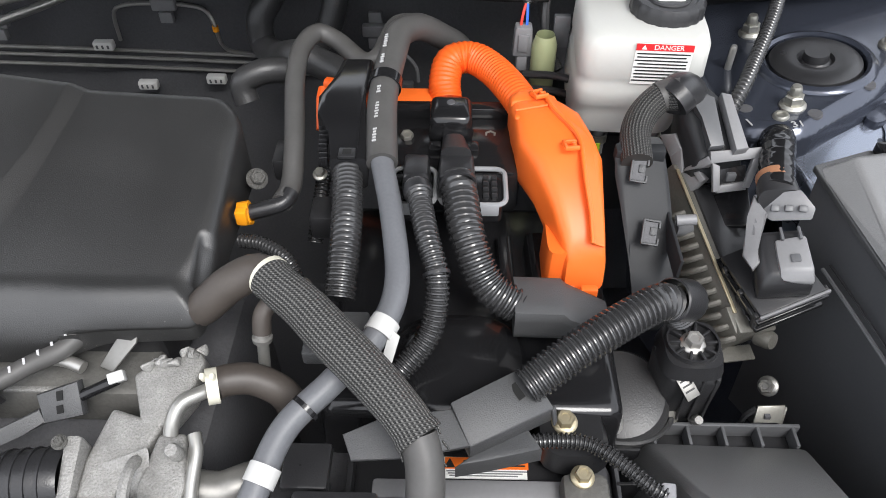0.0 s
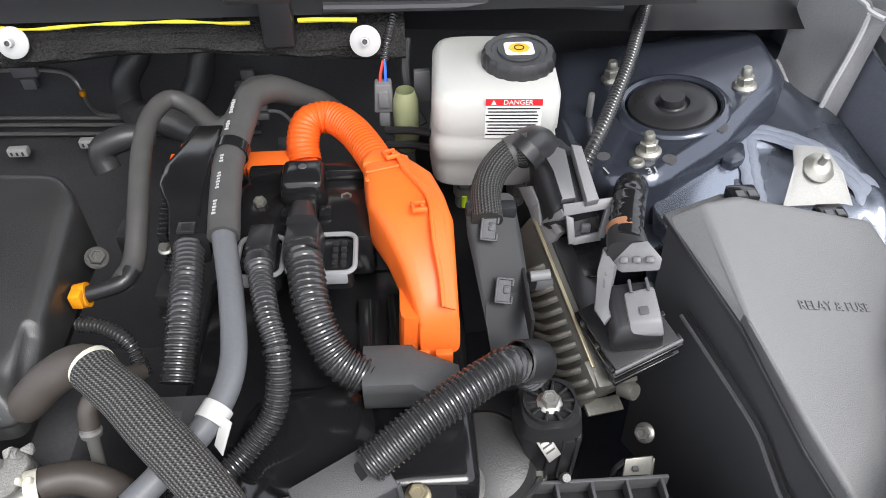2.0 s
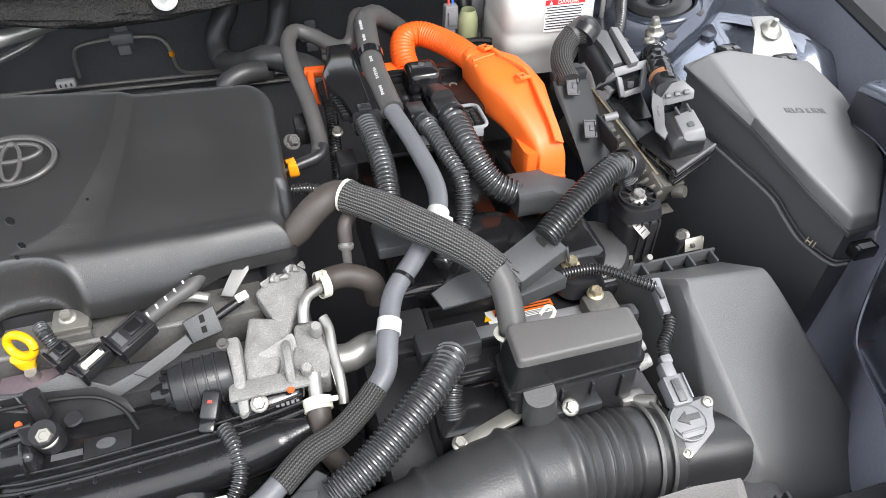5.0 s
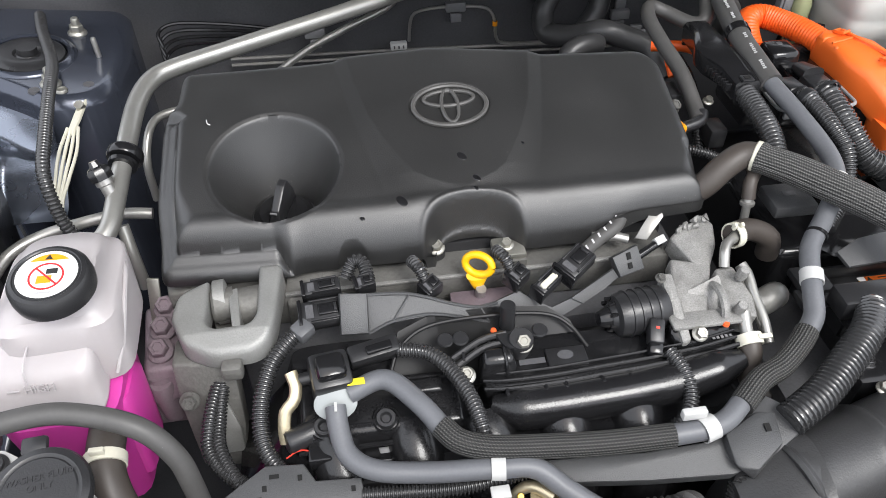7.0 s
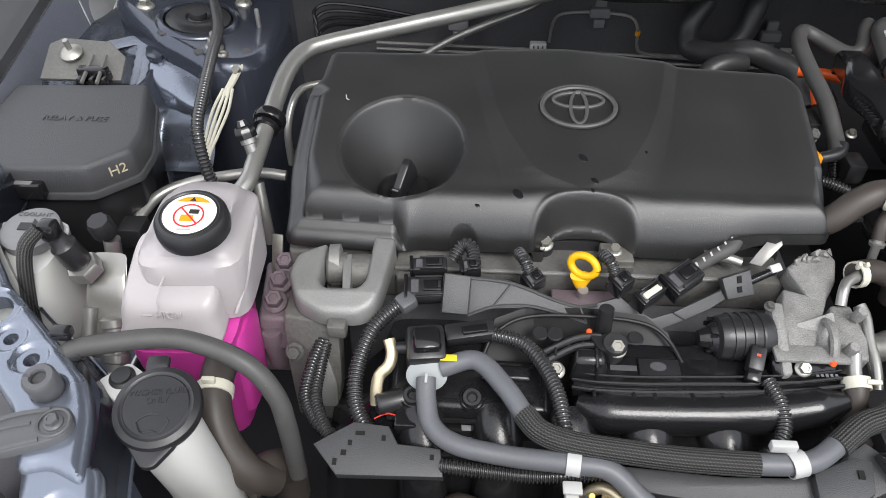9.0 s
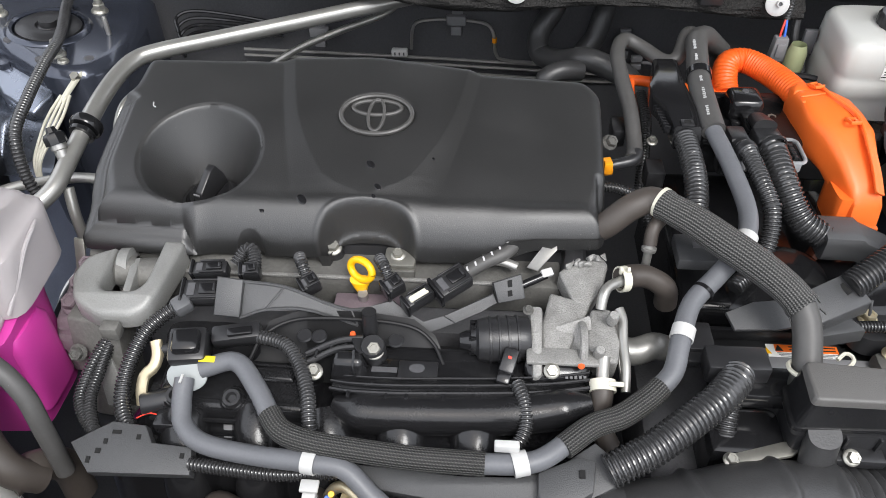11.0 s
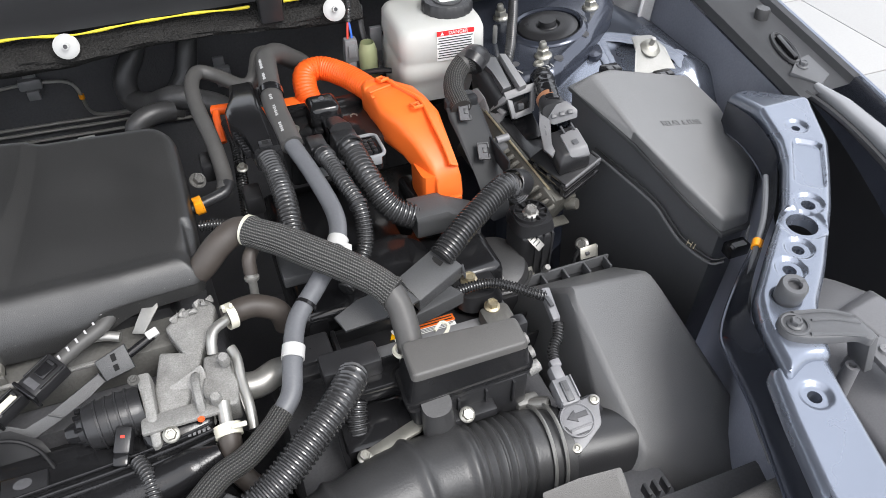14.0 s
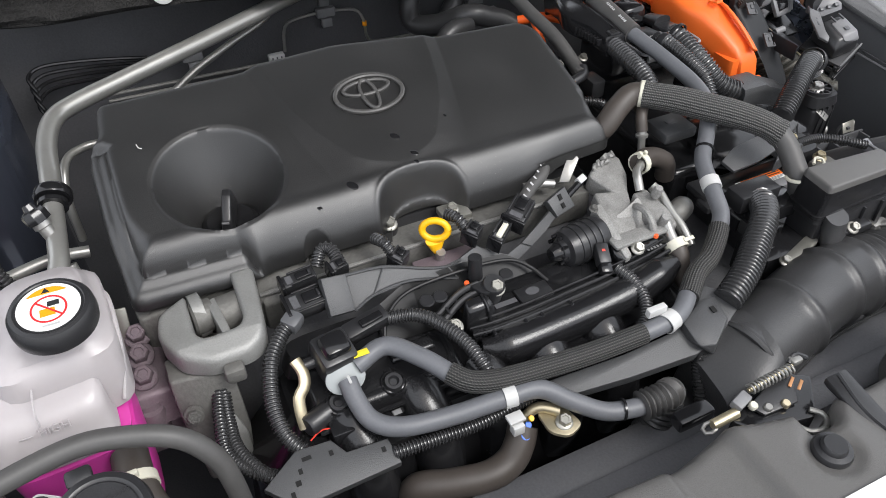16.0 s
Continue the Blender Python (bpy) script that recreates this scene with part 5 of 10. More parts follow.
for k in range(2):
    part("print_bar", box((0.0555, 0.2480 - 0.0032 * k, 0.8438), (0.040, 0.0010, 0.0005), 0), BLACKPRINT, warn)
lug = thing("cast_lug", "cast aluminium mounting lug with bolts beside the inverter", "bracket", (0.115, 0.25, 0.82))
part("lug_body", loft([((0.106, 0.262, 0.850), (0.024, 0, 0), (0, 0.026, 0), 3), ((0.104, 0.262, 0.866), (0.020, 0, 0), (0, 0.022, 0), 3)]), SATIN, lug)
part("lug_web", loft([((0.125, 0.285, 0.84), (0.020, 0, 0), (0, 0.016, 0), 3), ((0.122, 0.285, 0.862), (0.014, 0, 0), (0, 0.012, 0), 3)]), CAST, lug)
part("lug_body", box((0.110, 0.218, 0.84), (0.03, 0.03, 0.045), 0.006), CAST_D, lug)
bolt((0.100, 0.264, 0.866), (0, -0.1, 1), 0.0085, BRASS, label="yellow-passivated flange bolt on a cast lug", name="lug_bolt")
bolt((0.108, 0.228, 0.863), (0, -0.1, 1), 0.0075, BRASS, label="yellow-passivated flange bolt on a cast lug", name="lug_bolt")
bolt((0.126, 0.292, 0.862), (0, -0.3, 1), 0.0065, BRASS, label="yellow-passivated flange bolt on a cast lug", name="lug_bolt")

# ---- orange high-voltage cable ----
hv = thing("high_voltage_cable", "bright orange high-voltage cable with its moulded cover", "cable cover", (0.1, 0.42, 0.87))
part("cable_sleeve", tube([(0.019, 0.530, 0.930), (0.0175, 0.542, 0.940), (0.021, 0.555, 0.949), (0.031, 0.561, 0.951), (0.044, 0.559, 0.951), (0.059, 0.542, 0.950), (0.071, 0.518, 0.950), (0.080, 0.497, 0.948), (0.084, 0.486, 0.945)],
                            lambda s, w: 0.0133 + 0.00035 * math.sin(s / 0.0036 * 2 * math.pi), 24, 0.0009), ORANGE_D, hv, "ribbed orange cable sleeve")
shell = [((0.0825, 0.498, 0.943), 0.0140, 0.015), ((0.0845, 0.490, 0.944), 0.0160, 0.016), ((0.0905, 0.474, 0.944), 0.0210, 0.019), ((0.0965, 0.462, 0.943), 0.0250, 0.020), ((0.1010, 0.442, 0.939), 0.0277, 0.021), ((0.1090, 0.422, 0.934), 0.0245, 0.021), ((0.1145, 0.397, 0.920), 0.0190, 0.020),
         ((0.1180, 0.375, 0.908), 0.0155, 0.018), ((0.1200, 0.364, 0.899), 0.0138, 0.015)]
part("cable_cover", loft([(c, (w, 0.14 * w, 0), (0, 0.25 * h, h), 5.5) for c, w, h in shell], 44), ORANGE, hv)
part("cover_collar", hull([(0.068, 0.494, 0.958), (0.098, 0.498, 0.958), (0.100, 0.484, 0.962), (0.069, 0.482, 0.962), (0.068, 0.494, 0.930), (0.098, 0.498, 0.930), (0.100, 0.484, 0.930), (0.069, 0.482, 0.930), (0.075, 0.496, 0.963), (0.092, 0.498, 0.963)], 0.002), ORANGE, hv)
edge = [(0.094, 0.490, 0.9650), (0.0985, 0.472, 0.9655), (0.1015, 0.466, 0.9650), (0.1120, 0.449, 0.9632), (0.1165, 0.437, 0.9610), (0.1175, 0.420, 0.9570), (0.1185, 0.405, 0.9505), (0.1215, 0.385, 0.9375), (0.1225, 0.368, 0.9255)]
flange = bmesh.new()
inner = spline(edge, 0.003)
for a, c in zip(inner[:-1], inner[1:]):
    q = [Vector(a), Vector(c), Vector(c) + Vector((0.0085, 0.0006, -0.004)), Vector(a) + Vector((0.0085, 0.0006, -0.004))]
    flange.faces.new([flange.verts.new(v) for v in q])
bmesh.ops.remove_doubles(flange, verts=flange.verts, dist=1e-5)
part("cover_flange", thicken(flange, 0.0028), ORANGE, hv)
part("cover_seam", tube(edge, 0.0015, 8), ORANGE, hv)
for at, zz in (((0.1090, 0.4300, 0.9605), 6), ((0.0900, 0.4870, 0.9645), 20)):
    lm = pose(*at, -14, 0, zz)
    for x, y, w, d in ((-0.004, 0.0, 0.0022, 0.013), (0.001, 0.0055, 0.009, 0.0022), (0.001, -0.0055, 0.009, 0.0022), (0.0025, 0.0, 0.003, 0.004)):
        part("cover_clip", box((x, y, 0.001), (w, d, 0.0034), 0.0007, lm), ORANGE, hv)
part("top_crease", tube([(0.072, 0.471, 0.9618), (0.084, 0.472, 0.9636), (0.096, 0.475, 0.9640)], 0.0011, 6), ORANGE, hv)
part("cover_knob", lathe([(0, 0.002), (0.0018, 0.0015), (0.0024, 0)], 10, basis((0.073, 0.464, 0.960))), ORANGE, hv)
part("cover_tab", box((0.122, 0.352, 0.892), (0.012, 0.006, 0.012), 0.0015), ORANGE, hv)
part("cover_tab", box((0.108, 0.353, 0.894), (0.008, 0.004, 0.008), 0.0012), ORANGE, hv)
part("cover_skirt", loft([((0.099, 0.384, 0.880), (0.008, 0, 0), (0, 0.020, 0), 5), ((0.101, 0.390, 0.915), (0.008, 0, 0), (0, 0.022, 0), 5)]), ORANGE, hv)
part("end_bracket", box((0.020, 0.526, 0.928), (0.019, 0.026, 0.014), 0.002), ORANGE, hv)
part("bracket_hole", lathe([(0, 0.001), (0.0035, 0.001), (0.004, 0)], 12, basis((0.0215, 0.520, 0.9346))), DARK, hv)
part("end_bracket", box((-0.006, 0.530, 0.928), (0.042, 0.024, 0.012), 0.002, None), ORANGE, hv)
part("orange_lead", tube([(-0.026, 0.528, 0.925), (-0.055, 0.545, 0.930), (-0.085, 0.56, 0.925)], 0.006, 10), ORANGE_D, hv)
part("orange_lead", tube([(-0.083, 0.53, 0.94), (-0.084, 0.52, 0.935), (-0.083, 0.50, 0.92)], 0.004, 8), ORANGE_D, hv)

# small hoses behind the engine cover
bleed = thing("breather_hose", "slim grey rubber breather hose bent into an arch", "hose", (-0.09, 0.45, 0.91))
part("hose_run", tube([(-0.096, 0.400, 0.930), (-0.092, 0.420, 0.932), (-0.094, 0.460, 0.948), (-0.100, 0.510, 0.960), (-0.100, 0.548, 0.966), (-0.090, 0.572, 0.967), (-0.072, 0.568, 0.961), (-0.050, 0.545, 0.957), (-0.036, 0.545, 0.962), (-0.024, 0.575, 0.972), (-0.010, 0.60, 0.962)], 0.0078), SHEATH, bleed)
part("elbow", tube([(-0.090, 0.408, 0.934), (-0.096, 0.398, 0.931), (-0.118, 0.392, 0.928), (-0.128, 0.390, 0.926)], 0.0058, 12), SATIN, bleed)
part("amber_clip", lathe([(0.006, -0.004), (0.0088, -0.004), (0.0088, 0.004), (0.006, 0.004)], 16, basis((-0.121, 0.3915, 0.9275), (1, 0.15, 0.1))), AMBER, bleed, "amber quick-connector clip")
part("amber_tab", box((-0.121, 0.384, 0.932), (0.008, 0.008, 0.012), 0.0015), AMBER, bleed)
bolt((-0.117, 0.420, 0.935), (0.4, -0.5, 0.8), 0.008, CAST_D, label="dull steel banjo bolt behind the engine cover", name="banjo_bolt")
heater = thing("heater_hose", "thick black heater hoses curling in front of the firewall", "hose", (-0.12, 0.62, 0.9))
part("hose_run", tube([(-0.150, 0.735, 0.955), (-0.158, 0.712, 0.935), (-0.174, 0.700, 0.910), (-0.172, 0.690, 0.886), (-0.150, 0.660, 0.892), (-0.124, 0.625, 0.914), (-0.098, 0.615, 0.910), (-0.070, 0.600, 0.900), (-0.055, 0.57, 0.875)], 0.0140, 16), RUBBER, heater)
part("hose_run", tube([(-0.085, 0.735, 0.955), (-0.094, 0.712, 0.935), (-0.103, 0.700, 0.905), (-0.118, 0.692, 0.885), (-0.130, 0.68, 0.86)], 0.0135, 16), RUBBER, heater)
part("hose_elbow", tube([(-0.128, 0.612, 0.905), (-0.150, 0.603, 0.910), (-0.168, 0.596, 0.905), (-0.171, 0.592, 0.896), (-0.168, 0.587, 0.886)], 0.0120, 16), RUBBER, heater)
side_loom = thing("side_loom", "black connectors and loom behind the engine cover", "wiring loom", (-0.1, 0.44, 0.85))
part("loom", corrugated([(-0.075, 0.515, 0.935), (-0.072, 0.48, 0.925), (-0.076, 0.44, 0.905), (-0.08, 0.41, 0.88)], 0.0062, 0.0029), CORR, side_loom)
part("connector", box((-0.104, 0.455, 0.925), (0.014, 0.028, 0.02), 0.003), SATIN, side_loom)
part("connector", box((-0.070, 0.412, 0.905), (0.018, 0.026, 0.022), 0.003), SATIN, side_loom)
part("loom", corrugated([(-0.125, 0.378, 0.914), (-0.107, 0.374, 0.914), (-0.088, 0.362, 0.910), (-0.08, 0.35, 0.89)], 0.0055, 0.0028), CORR, side_loom)
bolt((-0.073, 0.432, 0.93), (0, -0.3, 1), 0.0055)

# ---- brake fluid reservoir ----
res = thing("brake_fluid_reservoir", "milky white brake fluid reservoir with a black screw cap", "fluid reservoir", (0.18, 0.55, 0.9))
rs = [((0.168, 0.566, 0.905), 0.044, 0.043, 5), ((0.169, 0.567, 0.921), 0.0465, 0.045, 6), ((0.172, 0.567, 0.931), 0.0480, 0.046, 8), ((0.174, 0.566, 0.9335), 0.0500, 0.047, 8), ((0.1745, 0.566, 0.948), 0.0500, 0.0468, 8), ((0.1745, 0.566, 0.951), 0.0485, 0.0458, 8), ((0.1745, 0.566, 0.957), 0.0485, 0.0458, 8), ((0.175, 0.566, 0.960), 0.0502, 0.0468, 8),
      ((0.1755, 0.566, 0.984), 0.0500, 0.0460, 7), ((0.176, 0.566, 0.990), 0.0475, 0.0435, 6), ((0.176, 0.566, 0.9925), 0.043, 0.039, 5)]
part("tank", loft([((c[0], c[1] - 0.002, c[2] + 0.003), (a, -0.06 * a, 0), (0.05 * b, b + 0.004, 0), e) for c, a, b, e in rs], 56), TANK, res)
cm = basis((0.194, 0.562, 0.990), (0, 0, 1))
part("neck", lathe([(0.020, 0), (0.020, 0.004), (0.024, 0.005)], 24, cm), TANK, res)
capb = part("screw_cap", lathe([(0.0265, 0.003), (0.0285, 0.004), (0.0285, 0.014), (0.0262, 0.0175), (0.0225, 0.0175), (0.0215, 0.0165), (0.0175, 0.0165), (0.0168, 0.0178), (0.012, 0.0178), (0, 0.0176)], 72, cm, None,
                                 lambda a, r, z: r * (1 + (0.035 * abs(math.sin(9 * a)) if r > 0.026 else 0))), SATIN, res, "ribbed black screw cap")
part("cap_label", plate(rounded([(-0.0115, -0.010), (0.0115, -0.010), (0.0115, 0.010), (-0.0115, 0.010)], 0.004), 0.0178, 0.0184, 0, cm), PAPER, capb)
part("cap_symbol", plate(oval(0, 0, 0.0085, 0.0078, 8), 0.0185, 0.0188, 0, cm), YELLOW, capb)
part("symbol_ring", lathe([(0.0032, 0.0189), (0.0032, 0.0192), (0.0042, 0.0192), (0.0042, 0.0189)], 20, cm), BLACKPRINT, capb)
lm = basis((0.1850, 0.5130, 0.9760), (-0.06, -1.0, 0.02), (1, -0.06, 0))
lab = part("danger_label", box((0, 0, 0.0004), (0.043, 0.035, 0.0006), 0, lm), PAPER, res, "white danger label with a red heading")
part("red_heading", box((0, 0.0145, 0.0009), (0.043, 0.0056, 0.0005), 0, lm), RED, lab)
part("heading_words", words("DANGER", 0.0056, 0.0001, lm @ Matrix.Translation((0.003, 0.0145, 0.0013))), PAPER, lab)
part("heading_mark", plate([(-0.0175, 0.0128), (-0.0135, 0.0128), (-0.0155, 0.0165)], 0.0011, 0.0014, 0, lm), PAPER, lab)
for k in range(9):
    part("print_bar", box((-0.001 if k % 3 else 0.0, 0.009 - 0.0029 * k, 0.0009), (0.040 - 0.003 * (k % 2), 0.0010, 0.0004), 0, lm), BLACKPRINT, lab)
for nx in (0.150, 0.196):
    part("outlet", lathe([(0.0055, 0.012), (0.0055, -0.006), (0.0072, -0.008), (0.0072, -0.022)], 14, basis((nx, 0.534, 0.897))), GREYP, res)
    part("hose_clip", lathe([(0.0072, -0.004), (0.0090, -0.004), (0.0090, 0.004), (0.0072, 0.004)], 14, basis((nx, 0.534, 0.892))), ZINC, res)
part("lime_plug", lathe([(0, -0.006), (0.003, -0.006), (0.003, 0.006), (0, 0.006)], 10, basis((0.150, 0.527, 0.884))), LIME, res)
master = thing("brake_booster", "dark brake booster body behind the reservoir", "brake booster", (0.18, 0.62, 0.8))
part("booster_body", loft([((0.17, 0.60, 0.80), (0.07, 0, 0), (0, 0.06, 0), 3), ((0.17, 0.60, 0.88), (0.06, 0, 0), (0, 0.05, 0), 3)]), SATIN, master)
part("accumulator", lathe([(0.008, 0.0), (0.011, 0.01), (0.011, 0.05), (0.008, 0.06)], 16, basis((0.103, 0.585, 0.90))), GREENISH, master)
part("pump_line", tube([(0.085, 0.57, 0.93), (0.11, 0.565, 0.932), (0.13, 0.56, 0.93)], 0.0035, 8), SATIN, master)
part("pump_line", tube([(0.085, 0.57, 0.915), (0.11, 0.565, 0.917), (0.13, 0.56, 0.914)], 0.0035, 8), SATIN, master)
greyplug = thing("grey_connector", "light grey connector with red and blue wires", "connector", (0.085, 0.60, 0.94))
part("connector_shell", box((0.0845, 0.592, 0.951), (0.018, 0.012, 0.028), 0.002, None, (0.8, 1)), GREYP, greyplug)
part("connector_latch", box((0.0845, 0.5855, 0.951), (0.009, 0.003, 0.016), 0.001), GREYP, greyplug)
part("connector_tail", box((0.0845, 0.592, 0.930), (0.010, 0.010, 0.016), 0.002), GREYP, greyplug)
part("red_wire", tube([(0.082, 0.592, 0.964), (0.083, 0.594, 0.972), (0.086, 0.60, 0.982)], 0.0013, 6), REDWIRE, greyplug)
part("blue_wire", tube([(0.087, 0.592, 0.964), (0.087, 0.594, 0.972), (0.087, 0.60, 0.982)], 0.0013, 6), BLUEWIRE, greyplug)
part("wire_sleeve", corrugated([(0.0865, 0.600, 0.980), (0.090, 0.610, 0.994), (0.096, 0.63, 1.005)], 0.0042, 0.003, 0.0008), CORR, greyplug)
part("side_bracket", box((0.118, 0.600, 0.955), (0.014, 0.006, 0.03), 0.001), DKGREY, greyplug)
part("side_cable", tube([(0.106, 0.62, 0.99), (0.104, 0.61, 0.965), (0.108, 0.60, 0.94), (0.118, 0.585, 0.925)], 0.004, 8), RUBBER, greyplug)

# loom over the strut tower
for side in (1, -1):
    loom = thing("tower_loom", "thin black corrugated loom lying over the strut tower", "wiring loom", (mx(0.30, side), 0.58, 0.93), "tower looms")
    pts = [(0.335, 0.690, 0.985), (0.318, 0.650, 0.978), (0.297, 0.600, 0.968), (0.272, 0.550, 0.957), (0.255, 0.518, 0.950), (0.235, 0.49, 0.93)] if side > 0 else [(-0.772, 0.69, 0.955), (-0.758, 0.645, 0.956), (-0.732, 0.572, 0.956), (-0.721, 0.508, 0.955), (-0.713, 0.446, 0.948), (-0.708, 0.402, 0.936), (-0.700, 0.380, 0.905), (-0.690, 0.372, 0.88)]
    part("loom_tube", corrugated(pts, 0.0062, 0.0038, 0.0010), CORR, loom)
    if side > 0:
        part("grommet", tube([(0.330, 0.683, 0.980), (0.338, 0.697, 0.990)], 0.010, 14, 0.004), RUBBER, loom)

# paint-pen mark on the strut tower
pen = thing("paint_mark", "pale grey paint-pen figures on the strut tower", "mark", (0.294, 0.490, strut_z(0.294, 0)))
part("figures", words("31", 0.0105, 0.0002, basis((0.2945, 0.489, strut_z(0.2945, 0) + 0.0004), (-0.12, 0, 1), (1, 0.05, 0.12))), GREYPRINT, pen)
part("pen_stroke", box((0, 0, 0), (0.0012, 0.009, 0.0004), 0, basis((0.2600, 0.497, strut_z(0.260, 0) + 0.0004), (-0.12, 0, 1), (1, 0.3, 0.12))), GREYPRINT, pen)


# ---- control unit, its plugs and the grey cable holder ----
ecu = thing("control_unit", "finned metal control unit held upright in a bracket", "control unit", (0.21, 0.38, 0.82))
em = basis((0.211, 0.396, 0.8995), (-0.93, -0.34, 0.30), (0.052, -0.124, -0.053))
FINNED = mat("dull_olive_casting", (0.115, 0.111, 0.098), 0.45, metal=0.35, grain=0.4, grain_size=500, spot=0.4, spot_size=40, bump=0.0003)
part("case", box((0.0, -0.034, -0.010), (0.142, 0.066, 0.018), 0.003, em), FINNED, ecu)
for k in range(12):
    part("cooling_fin", tube([em @ Vector((-0.030 + 0.0092 * k, -0.008, -0.001)), em @ Vector((-0.030 + 0.0092 * k, -0.013, 0.005)), em @ Vector((-0.034 + 0.0092 * k, -0.026, 0.007)), em @ Vector((-0.044 + 0.0092 * k, -0.040, 0.006)), em @ Vector((-0.050 + 0.0092 * k, -0.056, 0.002))], 0.0026, 8, 0.004), FINNED, ecu)
part("bright_edge", box((-0.004, 0.0, -0.002), (0.120, 0.0014, 0.003), 0.0004, em), BRASS, ecu, "thin bright machined edge")
part("back_tray", box((0.004, -0.004, -0.030), (0.108, 0.010, 0.040), 0.002, em), SATIN, ecu)
part("bracket_foot", hull([em @ Vector(v) for v in ((0.050, 0.0, 0.004), (0.070, -0.004, 0.0), (0.070, -0.004, -0.040), (0.052, 0.0, -0.040), (0.052, -0.050, 0.002), (0.066, -0.060, -0.002), (0.066, -0.060, -0.034))], 0.002), FINNED, ecu)
part("foot_tab", box((0.074, -0.040, -0.030), (0.012, 0.003, 0.034), 0.001, em), FINNED, ecu)
part("foot_peg", lathe([(0, 0.006), (0.006, 0.006), (0.007, 0.003), (0.007, -0.006)], 16, basis((0.254, 0.343, 0.855), (0.5, -0.6, 0.3))), FINNED, ecu)
part("side_pin", lathe([(0, 0.006), (0.006, 0.006), (0.006, -0.01)], 14, basis((0.196, 0.412, 0.898), (-0.9, -0.3, 0.3))), DKGREY, ecu)

p1 = thing("lever_plug", "dark wiring plug with a grey lever and braided lead", "plug", (0.225, 0.44, 0.90), "control unit plugs")
pm = basis((0.228, 0.436, 0.903), (-0.12, -0.35, 0.93), (0.97, -0.05, 0.12))
for k, (w, d) in enumerate(((0.046, 0.046), (0.049, 0.049), (0.045, 0.045), (0.049, 0.049))):
    part("plug_collar", box((0, 0.004, -0.021 + 0.0065 * k), (w, d, 0.005), 0.0012, pm), GLOSS if k % 2 else SATIN, p1)
part("plug_hood", hull([(0.207, 0.445, 0.910), (0.247, 0.448, 0.915), (0.200, 0.498, 0.915), (0.236, 0.498, 0.920), (0.210, 0.447, 0.937), (0.240, 0.447, 0.942), (0.196, 0.485, 0.948), (0.195, 0.494, 0.966), (0.203, 0.502, 0.970), (0.220, 0.503, 0.966), (0.231, 0.492, 0.960), (0.236, 0.480, 0.955)], 0.004, 3), HOLDER, p1)
part("hood_flat", slab([(0.2055, 0.491, 0.9665), (0.221, 0.483, 0.9645), (0.2245, 0.448, 0.9465), (0.2135, 0.447, 0.9455), (0.2115, 0.470, 0.956), (0.2045, 0.479, 0.961)], 0.009, 0.0012), DKGREY, p1)
part("locking_slide", slab([(0.2255, 0.486, 0.9660), (0.233, 0.485, 0.9650), (0.240, 0.443, 0.9475), (0.231, 0.442, 0.9465)], 0.010, 0.0008), GREYP, p1, "light grey locking slide")
part("slide_mark", slab([(0.2285, 0.480, 0.9646), (0.2315, 0.480, 0.9643), (0.2340, 0.463, 0.9573), (0.2310, 0.463, 0.9573)], 0.001, 0), GREYP, p1)
for pts in ([(0.215, 0.448, 0.943), (0.253, 0.449, 0.947), (0.254, 0.444, 0.941), (0.216, 0.442, 0.936)], [(0.247, 0.445, 0.941), (0.253, 0.444, 0.940), (0.245, 0.431, 0.923), (0.240, 0.431, 0.923)],
            [(0.217, 0.443, 0.937), (0.223, 0.441, 0.935), (0.224, 0.430, 0.920), (0.219, 0.430, 0.919)], [(0.222, 0.433, 0.923), (0.242, 0.435, 0.926), (0.243, 0.431, 0.921), (0.222, 0.430, 0.918)]):
    part("lever_bar", slab(pts, 0.006, 0.001), LEVER, p1)
part("lever_window", slab([(0.222, 0.440, 0.932), (0.242, 0.442, 0.936), (0.243, 0.435, 0.925), (0.222, 0.434, 0.922)], 0.002, 0), GLOSS, p1)
part("window_latch", box((0.232, 0.4365, 0.9285), (0.007, 0.004, 0.007), 0.001), DKGREY, p1)
for pts in ([(0.191, 0.489, 0.927), (0.199, 0.479, 0.936), (0.203, 0.467, 0.930), (0.197, 0.470, 0.920)], [(0.197, 0.472, 0.920), (0.203, 0.467, 0.930), (0.2045, 0.456, 0.918), (0.202, 0.453, 0.908)],
            [(0.202, 0.453, 0.908), (0.2045, 0.457, 0.915), (0.217, 0.441, 0.922), (0.208, 0.441, 0.907)], [(0.2045, 0.456, 0.917), (0.207, 0.456, 0.921), (0.216, 0.446, 0.940), (0.219, 0.441, 0.938), (0.215, 0.443, 0.932)], [(0.210, 0.449, 0.922), (0.2125, 0.447, 0.925), (0.217, 0.440, 0.923), (0.214, 0.441, 0.918)]):
    part("lever_arm", slab(pts, 0.006, 0.0008), LEVER, p1)

p2 = thing("lever_plug", "dark wiring plug with a grey lever and light grey flat", "plug", (0.254, 0.37, 0.88), "control unit plugs")
qm = basis((0.252, 0.364, 0.904), (-0.18, -0.22, 0.95), (0.93, -0.06, 0.20))
qc = basis((0.252, 0.366, 0.902), (-0.18, -0.22, 0.95), (0.92, 0.30, 0.20))
qh = qm @ Matrix.Diagonal((1, 1, 0.70, 1))
for k, (w, d) in enumerate(((0.048, 0.052), (0.052, 0.056), (0.048, 0.052), (0.054, 0.057), (0.049, 0.052))):
    part("plug_collar", box((-0.002, -0.001, -0.026 + 0.0062 * k), (w, d, 0.0048), 0.0012, qc), GLOSS if k % 2 else SATIN, p2)
